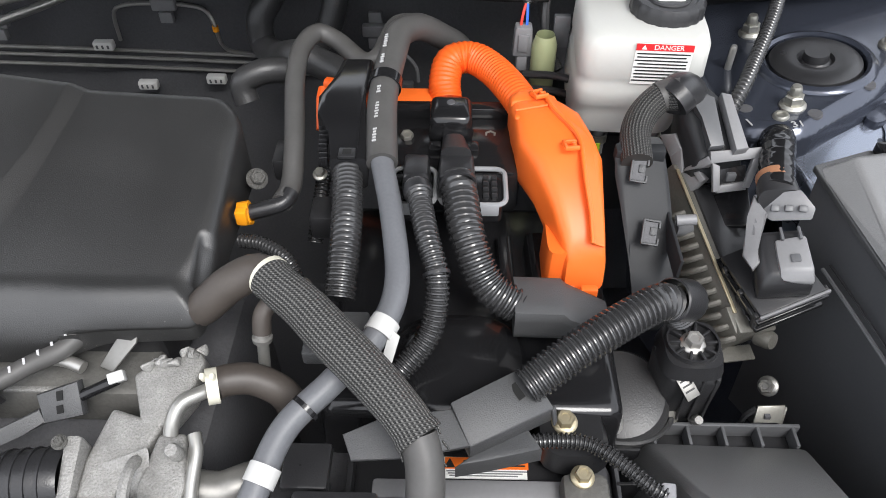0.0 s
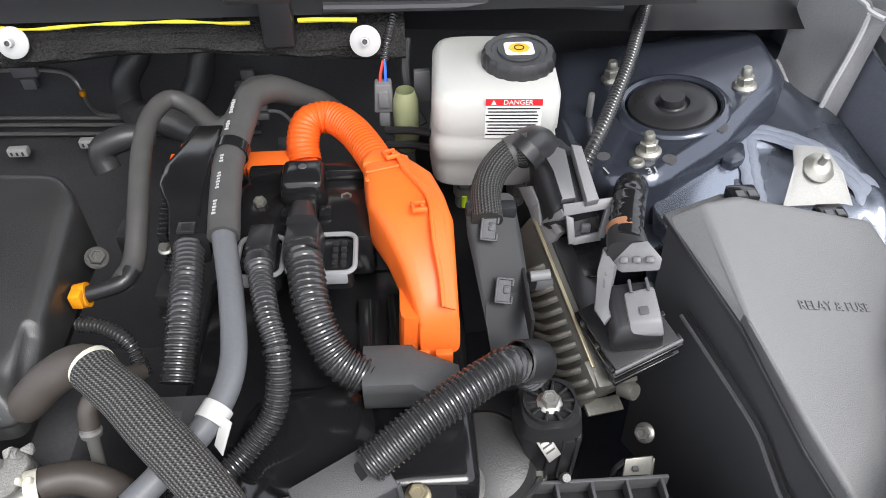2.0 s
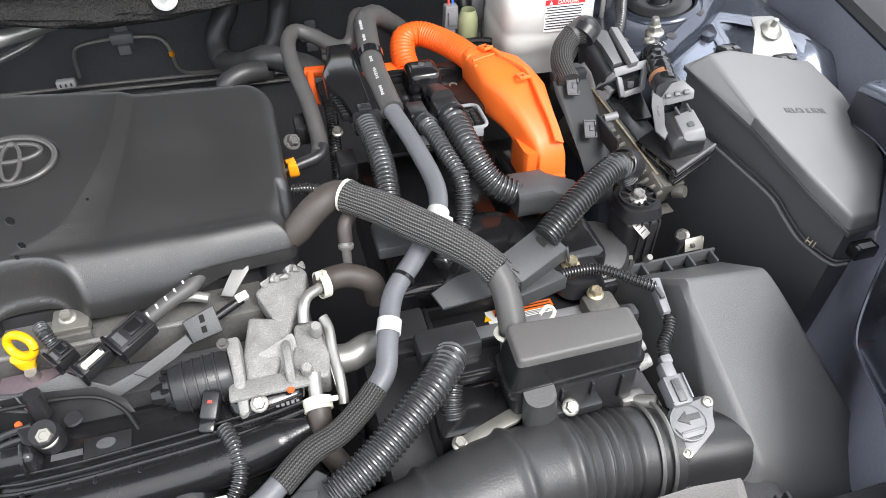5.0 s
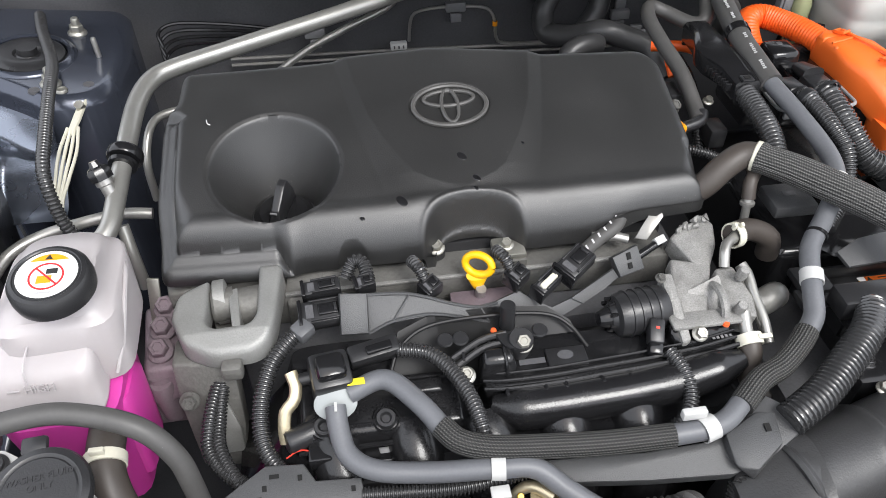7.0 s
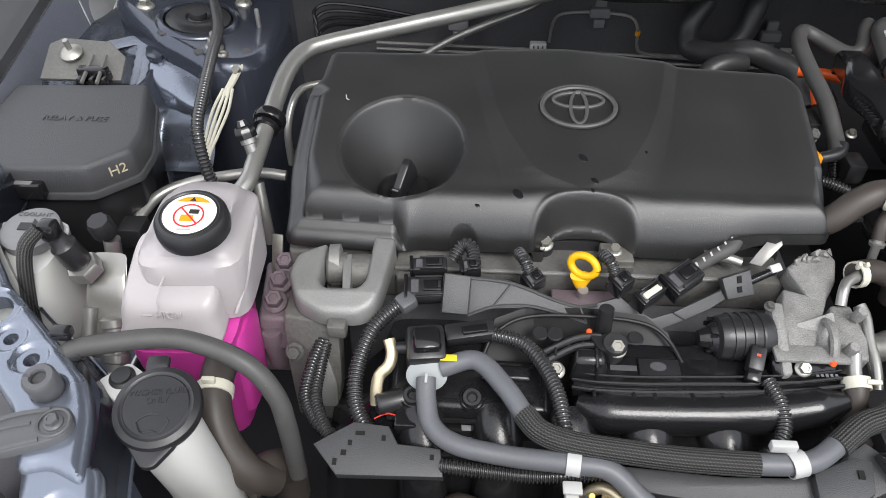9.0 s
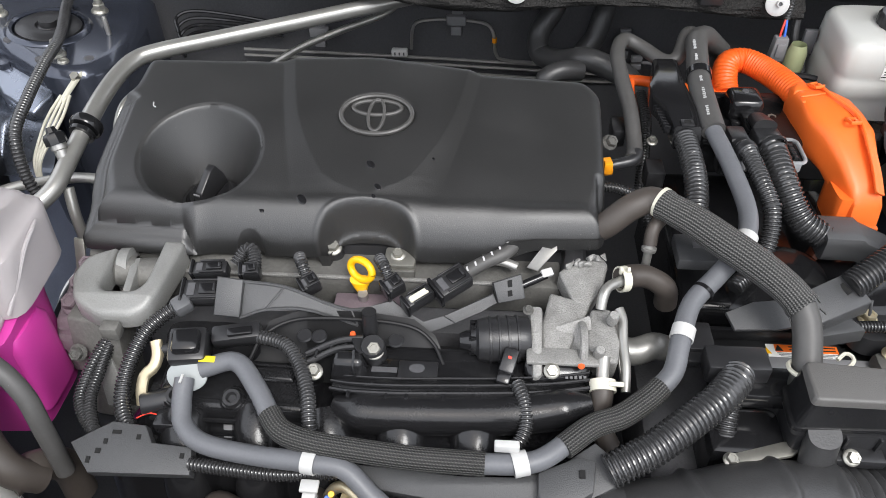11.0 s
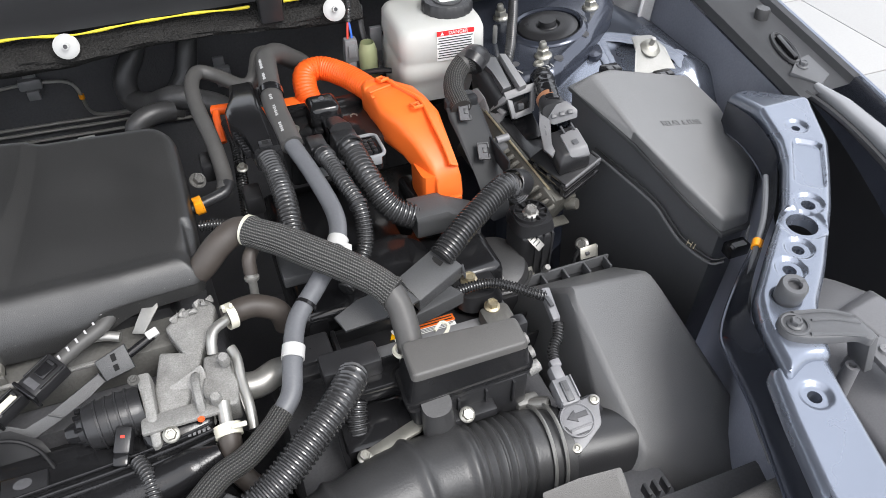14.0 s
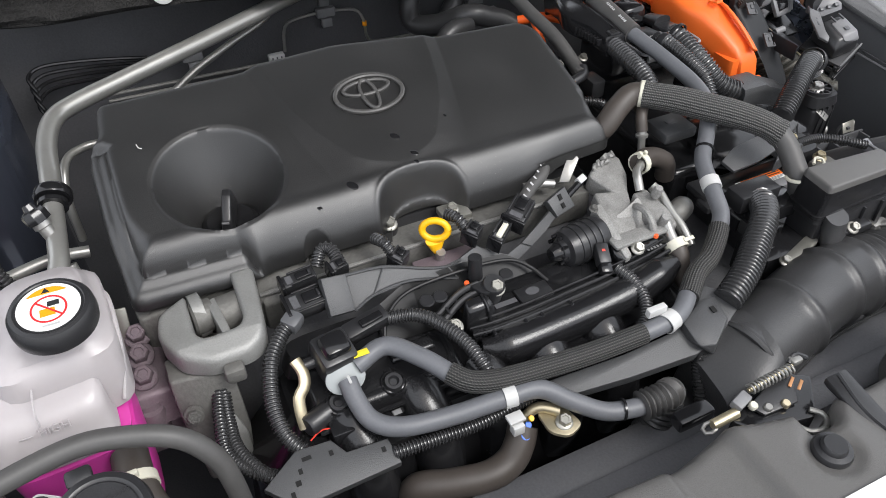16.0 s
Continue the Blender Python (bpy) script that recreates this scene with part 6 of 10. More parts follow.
for sx in (-0.0275, 0.0240):
    for sy in (-0.024, -0.004, 0.016):
        part("collar_post", box((sx, sy, -0.014), (0.003, 0.004, 0.026), 0.0006, qc), SATIN, p2)
part("collar_lip", box((-0.002, -0.0285, 0.001), (0.052, 0.002, 0.004), 0.0006, qc), LEVER, p2)
part("plug_hood", hull([qh @ Vector(v) for v in ((-0.017, -0.021, 0.0), (0.018, -0.021, 0.0), (-0.017, 0.022, 0.0), (0.018, 0.022, 0.0), (-0.017, -0.020, 0.018), (0.018, -0.020, 0.020), (-0.016, 0.020, 0.030), (0.018, 0.020, 0.030), (-0.010, -0.014, 0.0305), (0.014, -0.014, 0.0325), (-0.010, 0.016, 0.037), (0.014, 0.016, 0.037))], 0.0025), SATIN, p2)
part("hood_flat", hull([qh @ Vector(v) for v in ((-0.004, -0.019, 0.026), (0.018, -0.020, 0.024), (-0.004, -0.012, 0.035), (0.0175, -0.013, 0.036), (-0.004, 0.010, 0.039), (0.0165, 0.012, 0.040), (-0.004, 0.010, 0.030), (0.0175, 0.012, 0.030), (0.0185, -0.018, 0.015))], 0.0022), GREYP, p2)
for sx in (0.001, 0.0125):
    part("latch_prong", box((sx, 0.013, 0.041), (0.002, 0.010, 0.003), 0.0006, qh), DKGREY, p2)
part("flat_mark", plate(rounded([(0.004, -0.008), (0.010, -0.008), (0.010, -0.002), (0.004, -0.002)], 0.001), 0.0380, 0.0388, 0.0002, qh), DKGREY, p2)
part("lever_bar", hull([(0.236, 0.403, 0.941), (0.263, 0.395, 0.953), (0.272, 0.384, 0.946), (0.270, 0.379, 0.939), (0.247, 0.386, 0.931), (0.238, 0.394, 0.932), (0.240, 0.408, 0.930), (0.264, 0.399, 0.940)], 0.0012), LEVER, p2)
for k in range(3):
    part("bar_window", box((0, 0, 0), (0.0055, 0.0045, 0.003), 0.0006, basis((0.2478 + 0.0078 * k, 0.3905 - 0.0030 * k, 0.9395 + 0.0026 * k), (-0.15, -0.62, 0.77), (0.92, -0.3, 0.2))), DKGREY, p2)
part("lever_arm", slab([(0.236, 0.402, 0.940), (0.243, 0.388, 0.936), (0.2335, 0.366, 0.923), (0.235, 0.358, 0.919), (0.230, 0.354, 0.915), (0.225, 0.365, 0.918), (0.231, 0.389, 0.931)], 0.005, 0.0012), LEVER, p2)
for f in (0.25, 0.5):
    part("arm_slot", box((0, 0, 0), (0.0014, 0.008, 0.001), 0, basis((0.2375 - 0.009 * f, 0.3935 - 0.030 * f, 0.9385 - 0.016 * f), (-0.2, -0.35, 0.9), (0.9, -0.3, 0.2))), DKGREY, p2)
part("lead_hood", tube([(0.184, 0.472, 0.973), (0.193, 0.482, 0.973), (0.202, 0.490, 0.966), (0.206, 0.493, 0.956)], lambda s, w: 0.0130 + 0.0020 * s / w, 18), SATIN, p1)
part("hood_collar", tube([(0.186, 0.470, 0.972), (0.193, 0.474, 0.977)], 0.0142, 18, 0.003), SATIN, p1)
part("braided_lead", tube([(0.190, 0.473, 0.975), (0.178, 0.474, 0.972), (0.165, 0.464, 0.964), (0.158, 0.448, 0.957), (0.157, 0.425, 0.950)], 0.0112, 18), BRAID, p1, "black braided lead")
part("lead_sheath", tube([(0.191, 0.474, 0.976), (0.184, 0.4755, 0.9745), (0.177, 0.474, 0.972)], 0.0117, 16), SHEATH, p1)
wrapped = thing("taped_lead", "wiring lead wrapped in glossy black tape with a copper band", "lead", (0.26, 0.45, 0.93))
part("tape_wrap", tube([(0.279, 0.482, 0.915), (0.275, 0.474, 0.934), (0.267, 0.454, 0.944), (0.258, 0.428, 0.945), (0.252, 0.405, 0.942)], lambda s, w: 0.0124 + 0.0003 * math.sin(s * 1900) + 0.0002 * math.sin(s * 700), 16, 0.002), GLOSS, wrapped)
part("copper_band", lathe([(0.0105, -0.003), (0.0125, -0.003), (0.0125, 0.003), (0.0105, 0.003)], 18, basis((0.2535, 0.416, 0.9435), (0.1, 0.95, 0.15))), mat("copper_tape", (0.42, 0.20, 0.11), 0.4, metal=0.3, spot=0.4, spot_size=80), wrapped)
part("lead_boot", loft([((0.2525, 0.410, 0.943), (0.013, 0, 0), (0, 0.003, 0.011), 3), ((0.252, 0.395, 0.940), (0.015, 0, 0), (0, 0.003, 0.010), 4)]), SATIN, wrapped)

holder = thing("cable_holder", "upright dark grey plastic cable holder with clip windows", "cable holder", (0.165, 0.39, 0.86))
hs = [((0.1605, 0.432, 0.946), 0.018), ((0.1640, 0.412, 0.931), 0.0175), ((0.1690, 0.385, 0.905), 0.0165), ((0.1715, 0.368, 0.884), 0.0155), ((0.1722, 0.360, 0.868), 0.013)]
part("holder_body", loft([(c, (w, 0.003, 0), (0, 0.012, 0.012), 5) for c, w in hs], 32), HOLDER, holder)
part("holder_rim", box((0.1605, 0.436, 0.950), (0.036, 0.010, 0.012), 0.002), HOLDER, holder)
for hx, hy, hz in ((0.1580, 0.4190, 0.9485), (0.1660, 0.3860, 0.9190)):
    hm = basis((hx, hy, hz), (-0.02, -0.60, 0.80), (0.97, -0.2, 0))
    for x, y, w, d in ((-0.0055, 0, 0.0016, 0.017), (0.0, 0.0085, 0.012, 0.0016), (0.0, -0.0085, 0.012, 0.0016), (0.0055, 0.006, 0.0016, 0.005), (0.0055, -0.006, 0.0016, 0.005)):
        part("clip_rim", box((x, y, 0.0), (w, d, 0.0026), 0.0005, hm), GUARD, holder)
    part("window_slot", box((-0.0005, 0, -0.0006), (0.0095, 0.015, 0.0016), 0, hm), DARK, holder)
    part("clip_tongue", box((0.0015, 0.001, 0.0), (0.0045, 0.006, 0.0024), 0.0006, hm), GUARD, holder)
part("side_fin", box((0.1815, 0.398, 0.912), (0.0025, 0.085, 0.020), 0.0008, None), HOLDER, holder)
part("side_pin", lathe([(0, 0.01), (0.004, 0.01), (0.004, -0.004)], 12, basis((0.190, 0.398, 0.92), (1, 0, 0.1))), GREYP, holder)

pump = thing("coolant_pump", "black coolant pump with a bolted ribbed lug", "pump", (0.19, 0.32, 0.80))
part("pump_body", lathe([(0.0, 0.040), (0.020, 0.040), (0.032, 0.036), (0.036, 0.028), (0.038, 0.018), (0.039, 0.010), (0.039, -0.06)], 40, basis((0.150, 0.318, 0.800), (-0.1, -0.3, 1))), RUBBER, pump)
part("pump_ring", tube([(0.150 + 0.0395 * math.cos(a), 0.315 + 0.0385 * math.sin(a), 0.810 - 0.010 * math.sin(a)) for a in np.linspace(0, 2 * math.pi, 33)], 0.0022, 6), RUBBER, pump)
part("pump_neck", hull([(0.165, 0.325, 0.872), (0.215, 0.325, 0.870), (0.175, 0.30, 0.862), (0.212, 0.30, 0.860), (0.180, 0.304, 0.80), (0.212, 0.304, 0.80), (0.17, 0.33, 0.80), (0.215, 0.33, 0.80)], 0.004), SATIN, pump)
part("lug_plate", loft([((0.190, 0.318, 0.868), (0.022, 0, 0), (0, 0.022, 0), 4), ((0.190, 0.318, 0.880), (0.019, 0, 0), (0, 0.020, 0), 4)]), SATIN, pump)
for k in range(10):
    a = k / 10 * 2 * math.pi
    part("lug_rib", box((0.0125, 0, 0.0015), (0.008, 0.002, 0.004), 0.0005, basis((0.190, 0.318, 0.880)) @ pose(0, 0, 0, 0, 0, math.degrees(a))), SATIN, pump)
part("lug_ring", lathe([(0.0165, 0), (0.018, 0.0), (0.018, 0.005), (0.0165, 0.005)], 28, basis((0.190, 0.318, 0.879))), SATIN, pump)
bolt((0.190, 0.318, 0.880), (0, -0.1, 1), 0.0088, STEEL, label="bright flange bolt in a ribbed plastic lug", name="pump_bolt")
part("paper_tag", box((0, 0, 0), (0.010, 0.018, 0.0010), 0.0003, basis((0.1880, 0.2985, 0.858), (0.1, -0.65, 0.75), (0.80, 0.55, 0.1))), DULL, pump, "small stamped steel tag")
for k in range(3):
    part("tag_bar", box((0, 0.005 - 0.004 * k, 0.0006), (0.007, 0.0012, 0.0004), 0, basis((0.1880, 0.2985, 0.858), (0.1, -0.65, 0.75), (0.80, 0.55, 0.1))), BLACKPRINT, pump)
for k in range(3):
    part("foot_rib", box((0.190 + 0.009 * k, 0.303, 0.838), (0.002, 0.006, 0.05), 0.0006), SATIN, pump)
part("foot_peg", lathe([(0, 0.004), (0.003, 0.004), (0.004, 0.0), (0.004, -0.01)], 12, basis((0.205, 0.299, 0.815), (0, -0.5, 0.8))), CAST, pump)
for bx, by, bz in ((0.180, 0.304, 0.820), (0.258, 0.304, 0.814)):
    br = thing("zinc_clip", "small bent zinc-plated clip behind the air filter box", "clip", (bx, by, bz), "air box clips")
    part("clip_leaf", slab([(bx - 0.011, by - 0.003, bz - 0.004), (bx + 0.009, by - 0.003, bz - 0.004), (bx + 0.011, by + 0.005, bz + 0.007), (bx - 0.009, by + 0.004, bz + 0.007)], 0.002, 0.0005), ZINC, br)
    part("clip_leaf", slab([(bx + 0.008, by - 0.003, bz - 0.004), (bx + 0.010, by - 0.004, bz - 0.020), (bx + 0.013, by - 0.002, bz - 0.020), (bx + 0.012, by + 0.004, bz + 0.006)], 0.002, 0.0005), ZINC, br)
    part("clip_hole", box((bx - 0.002, by - 0.0015, bz + 0.0015), (0.004, 0.003, 0.003), 0, None), DARK, br)
    part("clip_post", tube([(bx - 0.014, by + 0.004, bz - 0.030), (bx - 0.015, by + 0.003, bz - 0.006), (bx - 0.009, by + 0.004, bz + 0.004)], 0.0022, 6), SATIN, br)
bolt((0.285, 0.357, 0.774), (-0.6, -0.4, 0.6), 0.0085, STEEL, label="bright bolt head on the inner wing", name="wing_bolt")

for gx, gy, gz, gr in ((0.526, 0.571, 0.474, 0.016), (0.526, 0.609, 0.502, 0.010), (0.526, 0.495, 0.499, 0.014)):
    gr_ = thing("rubber_grommet", "dusty grey rubber grommet in the inner wing", "grommet", (gx, gy, gz), "wing grommets")
    part("grommet_disc", lathe([(0, 0.004), (gr * 0.5, 0.004), (gr * 0.6, 0.007), (gr * 0.9, 0.007), (gr, 0.003), (gr, -0.012)], 24, basis((gx, gy, gz), (-0.9, -0.3, 0.2))), GREYP, gr_)
for sx, sy, sz in ((0.520, 0.449, 0.497), (0.524, 0.435, 0.505)):
    sc = thing("wing_stay", "thin scuffed metal stay on the inner wing", "stay", (sx, sy, sz), "wing stays")
    part("stay_leaf", box((0, 0, 0), (0.006, 0.050, 0.004), 0.001, basis((sx, sy, sz), (-0.9, -0.2, 0.3), (0, 0.4, 0.9))), GREYP, sc)

# ---- fuse boxes on both flanks ----
fuse = thing("fuse_box", "dark grey relay and fuse box with a grained lid", "fuse box", (0.37, 0.33, 0.8), "fuse boxes")
lid_top = [(0.312, 0.430), (0.347, 0.442), (0.405, 0.443), (0.457, 0.446), (0.470, 0.399), (0.459, 0.310), (0.389, 0.233), (0.353, 0.226), (0.335, 0.279), (0.317, 0.339)]
lid_rim = [(0.287, 0.427), (0.340, 0.456), (0.408, 0.458), (0.472, 0.458), (0.484, 0.400), (0.470, 0.311), (0.400, 0.238), (0.355, 0.226), (0.340, 0.268), (0.323, 0.346)]


def lid_plane(x, y, drop=0.0):
    return 0.956 - 0.30 * (x - 0.31) + 0.245 * (y - 0.427) - drop


def prism(top, bottom, z_top, z_bottom, bevel=0.004):
    """A block between two outlines of as many corners, its upper edges rounded."""
    bm = bmesh.new()
    hi = [bm.verts.new((x, y, z_top(x, y))) for x, y in top]
    lo = [bm.verts.new((x, y, z_bottom(x, y))) for x, y in bottom]
    cap = bm.faces.new(hi)
    bm.faces.new(lo[::-1])
    n = len(hi)
    walls = [bm.faces.new((hi[i], lo[i], lo[(i + 1) % n], hi[(i + 1) % n])) for i in range(n)]
    bmesh.ops.recalc_face_normals(bm, faces=bm.faces)
    if bevel:
        edges = set(cap.edges) | {e for w in walls for e in w.edges if e.verts[0] in hi and e.verts[1] in lo or e.verts[1] in hi and e.verts[0] in lo}
        bmesh.ops.bevel(bm, geom=list(edges), offset=bevel, segments=3, profile=0.5, affect="EDGES")
    return bm


def grown(poly, d):
    c = np.mean(np.array(poly), axis=0)
    return [tuple(np.array(q) + (np.array(q) - c) / np.linalg.norm(np.array(q) - c) * d) for q in poly]


part("lid", prism(lid_top, lid_rim, lambda x, y: lid_plane(x, y), lambda x, y: lid_plane(x, y, 0.018), 0.005), LID_PALE, fuse, "grained grey lid with raised lettering")
part("lid_flange", prism(grown(lid_rim, 0.003), grown(lid_rim, 0.003), lambda x, y: lid_plane(x, y, 0.017), lambda x, y: lid_plane(x, y, 0.022), 0.0012), GUARD, fuse)
# Black plastic body, greyed to lift the shade beneath the lid.
part("box_body", prism(grown(lid_rim, -0.002), grown(lid_rim, -0.014), lambda x, y: lid_plane(x, y, 0.021), lambda x, y: 0.66, 0), DKGREY, fuse)
rm = basis((0.3910, 0.3600, lid_plane(0.391, 0.3600) + 0.0001), (0.30, -0.245, 1), (1.0, 0.13, -0.27))
part("lettering", words("RELAY & FUSE", 0.0100, 0.0010, rm), LID_PALE, fuse)
part("body_bead", tube([(0.298, 0.385, 0.885), (0.312, 0.345, 0.876), (0.327, 0.300, 0.865), (0.333, 0.278, 0.852), (0.338, 0.255, 0.842), (0.350, 0.224, 0.838), (0.362, 0.217, 0.842)], 0.0016, 6), DKGREY, fuse)
part("body_bead", tube([(0.302, 0.385, 0.889), (0.316, 0.345, 0.880), (0.331, 0.300, 0.868), (0.337, 0.278, 0.855), (0.342, 0.255, 0.845), (0.353, 0.226, 0.841), (0.364, 0.219, 0.845)], 0.0010, 6), SATIN, fuse)
part("catch_prong", slab([(0.384, 0.222, 0.868), (0.390, 0.226, 0.876), (0.386, 0.218, 0.858)], 0.002, 0.0004), GREYP, fuse)
part("lettering", words("H1", 0.0095, 0.0003, basis((0.3425, 0.247, 0.846), (-0.90, -0.38, 0.22), (0.38, -0.88, -0.1))), GOLD, fuse, "pale gold letters")
for cx, cy in ((0.352, 0.452), (0.428, 0.452)):
    part("lid_catch", box((cx, cy, lid_plane(cx, cy, 0.011)), (0.022, 0.016, 0.014), 0.002), GLOSS, fuse)
    part("catch_slot", box((cx - 0.004, cy - 0.004, lid_plane(cx, cy, 0.0035)), (0.006, 0.006, 0.0012), 0), DKGREY, fuse)
    part("catch_slot", box((cx + 0.005, cy - 0.004, lid_plane(cx, cy, 0.0035)), (0.006, 0.006, 0.0012), 0), DKGREY, fuse)
part("lid_catch", box((0.374, 0.219, 0.855), (0.024, 0.014, 0.014), 0.002, None), GLOSS, fuse)
part("catch_slot", box((0.374, 0.2165, 0.8625), (0.014, 0.006, 0.0012), 0), GREYP, fuse)
stay = thing("fuse_box_stay", "grey metal stay with a stud and washer nut", "stay", (0.405, 0.455, 0.9), "fuse box stays")
part("stay_plate", loft([((0.424, 0.452, 0.905), (0.031, -0.004, 0), (0, 0.003, 0.003), 6), ((0.424, 0.480, 0.938), (0.018, -0.004, 0), (0, 0.002, 0.003), 6), ((0.424, 0.500, 0.944), (0.013, -0.003, 0), (0, 0.002, 0.003), 6)]), MOUNT, stay)
part("washer", lathe([(0.0, 0.0), (0.0125, 0), (0.0125, 0.0015), (0.008, 0.005), (0.006, 0.006), (0, 0.006)], 24, basis((0.425, 0.483, 0.939), (0, -0.5, 0.9))), ZINC, stay)
part("stud", lathe([(0.003, 0), (0.003, 0.012), (0, 0.013)], 10, basis((0.425, 0.483, 0.942), (0, -0.3, 0.95))), STEEL, stay)
for side in (1, -1):
    sealer = thing("sealer_strokes", "brushed seam sealer strokes on the painted apron", "sealer", (mx(0.40, side), 0.52, 0.92), kind="stuff")
    sb = bmesh.new()
    for o, w in ((-0.006, 0.0052), (0.001, 0.0058), (0.008, 0.0050)):
        tube([(0.392 + 0.3 * o, 0.549 + o, 0.9198), (0.408, 0.560 + o, 0.9205), (0.430 + 0.5 * o, 0.549 + o, 0.9207), (0.448 + 0.8 * o, 0.526 + 0.8 * o, 0.9225), (0.459 + o, 0.503 + 0.5 * o, 0.9232), (0.465 + o, 0.470, 0.9225), (0.465 + o, 0.445, 0.9085)], lambda q, t, w=w: w * (1 + 0.10 * math.sin(q * 310 + 900 * w)), 12, 0.003, True, sb, 0.22)
    for o in (-0.004, 0.004):
        tube([(0.396 + o, 0.550, 0.9215), (0.390 + o, 0.525, 0.9195), (0.383 + o, 0.490, 0.9150), (0.380 + o, 0.466, 0.912)], lambda q, t: 0.0046 * (1 + 0.12 * math.sin(q * 390)), 12, 0.003, True, sb, 0.25)
    part("strokes", mirror(sb, side, BACK), SEALER, sealer)

LEFTLID = mat("grained_black_lid", (0.050, 0.051, 0.054), 0.46, grain=0.6, grain_size=900, spot=0.3, spot_size=20, bump=0.0005)
left_fuse = thing("fuse_box", "black relay and fuse box with a chamfered grained lid", "fuse box", (-0.82, 0.38, 0.8), "fuse boxes")
lp = rounded([(-0.915, 0.460), (-0.777, 0.467), (-0.7515, 0.383), (-0.7515, 0.350), (-0.785, 0.320), (-0.915, 0.313)], 0.006)


def chamfer(d):
    return 0.005 * (1 - np.clip(d / 0.005, 0, 1)) ** 2


part("lid", contour_sheet((-0.93, 0.30), (-0.74, 0.48), 0.002, lambda x, y: poly_distance(x, y, lp), lambda x, y: 0.946 - chamfer(poly_distance(x, y, lp)), lambda x, y: 0.918), LEFTLID, left_fuse, "grained charcoal lid with raised lettering", angle=50)
part("lid_flange", plate([tuple(q) for q in grown(lp, 0.003)], 0.911, 0.918, 0.002), GUARD, left_fuse)
part("box_body", prism(grown(lp, -0.002), grown(lp, -0.030), lambda x, y: 0.914, lambda x, y: 0.70, 0), SATIN, left_fuse)
part("lettering", words("RELAY & FUSE", 0.0105, 0.0010, basis((-0.8245, 0.397, 0.9461))), GUARD, left_fuse)
part("lettering", words("H2", 0.014, 0.0003, basis((-0.7640, 0.3383, 0.9310), (0.667, -0.745, 0.0), (0.745, 0.667, 0.0))), GOLD, left_fuse, "pale gold letters")
part("lid_catch", box((-0.842, 0.314, 0.924), (0.034, 0.012, 0.016), 0.002), GLOSS, left_fuse)
part("catch_slot", box((-0.842, 0.313, 0.9322), (0.016, 0.005, 0.001), 0), GREYP, left_fuse)
for k in range(3):
    part("catch_prong", box((-0.850 + 0.013 * k, 0.473, 0.940), (0.005, 0.018, 0.020), 0.001), GLOSS, left_fuse)
part("lid_catch", box((-0.840, 0.480, 0.948), (0.032, 0.010, 0.014), 0.002), GLOSS, left_fuse)
stay2 = thing("fuse_box_stay", "grey metal stay with a stud and washer nut", "stay", (-0.82, 0.46, 0.92), "fuse box stays")
part("stay_plate", slab([(-0.900, 0.478, 0.940), (-0.812, 0.478, 0.940), (-0.814, 0.506, 0.952), (-0.838, 0.528, 0.958), (-0.893, 0.534, 0.958), (-0.903, 0.522, 0.957)], 0.004, 0.001), CAST_D, stay2)
for k in range(2):
    part("stay_rib", tube([(-0.845 + 0.016 * k, 0.460, 0.948), (-0.846 + 0.014 * k, 0.500, 0.9575)], 0.0022, 6), CAST_D, stay2)
part("washer", lathe([(0.0, 0.0), (0.012, 0), (0.012, 0.0015), (0.008, 0.005), (0, 0.006)], 24, basis((-0.872, 0.505, 0.957), (0, -0.3, 0.9))), ZINC, stay2)
part("stud", lathe([(0.003, 0), (0.003, 0.016), (0, 0.017)], 10, basis((-0.872, 0.505, 0.958), (0, -0.2, 0.95))), STEEL, stay2)

# ---- air filter box, its duct and sensor ----
airbox = thing("air_filter_box", "large dark grey air filter box with a domed grained lid", "air filter box", (0.2, 0.12, 0.7))
lid_pts = [(0.165, 0.281, 0.814), (0.282, 0.284, 0.804), (0.171, 0.203, 0.888), (0.268, 0.2150, 0.864), (0.176, 0.064, 0.824), (0.257, 0.073, 0.803), (0.287, 0.106, 0.807),
           (0.150, 0.285, 0.775), (0.290, 0.292, 0.775), (0.312, 0.250, 0.770), (0.312, 0.085, 0.768), (0.262, 0.030, 0.765), (0.150, 0.040, 0.775)]
part("lid", hull(lid_pts, 0.0045, 3), LID, airbox, "grained lid")
part("box_body", hull([(x + 0.004 * (1 if x > 0.2 else -1), y, z) for x, y in ((0.142, 0.290), (0.290, 0.294), (0.314, 0.240), (0.304, 0.076), (0.252, 0.022), (0.140, 0.030)) for z in (0.777, 0.60)], 0.002), SATIN, airbox)
part("back_flange", box((0.212, 0.2995, 0.800), (0.138, 0.003, 0.018), 0.0008), DKGREY, airbox)
part("back_shelf", box((0.212, 0.291, 0.794), (0.136, 0.016, 0.003), 0.0006), SATIN, airbox)
for k in range(6):
    part("flange_rib", box((0.148 + 0.0255 * k, 0.291, 0.801), (0.0025, 0.016, 0.015), 0.0006), DKGREY, airbox)
for k in range(3):
    part("side_rib", box((0.150, 0.275 - 0.026 * k, 0.800), (0.020, 0.0025, 0.030), 0.0006), SATIN, airbox)
part("side_rail", box((0.141, 0.255, 0.806), (0.003, 0.075, 0.016), 0.0008), DKGREY, airbox)
duct = thing("intake_duct", "black ribbed rubber intake duct with a hose clamp", "intake duct", (0.03, 0.09, 0.8))


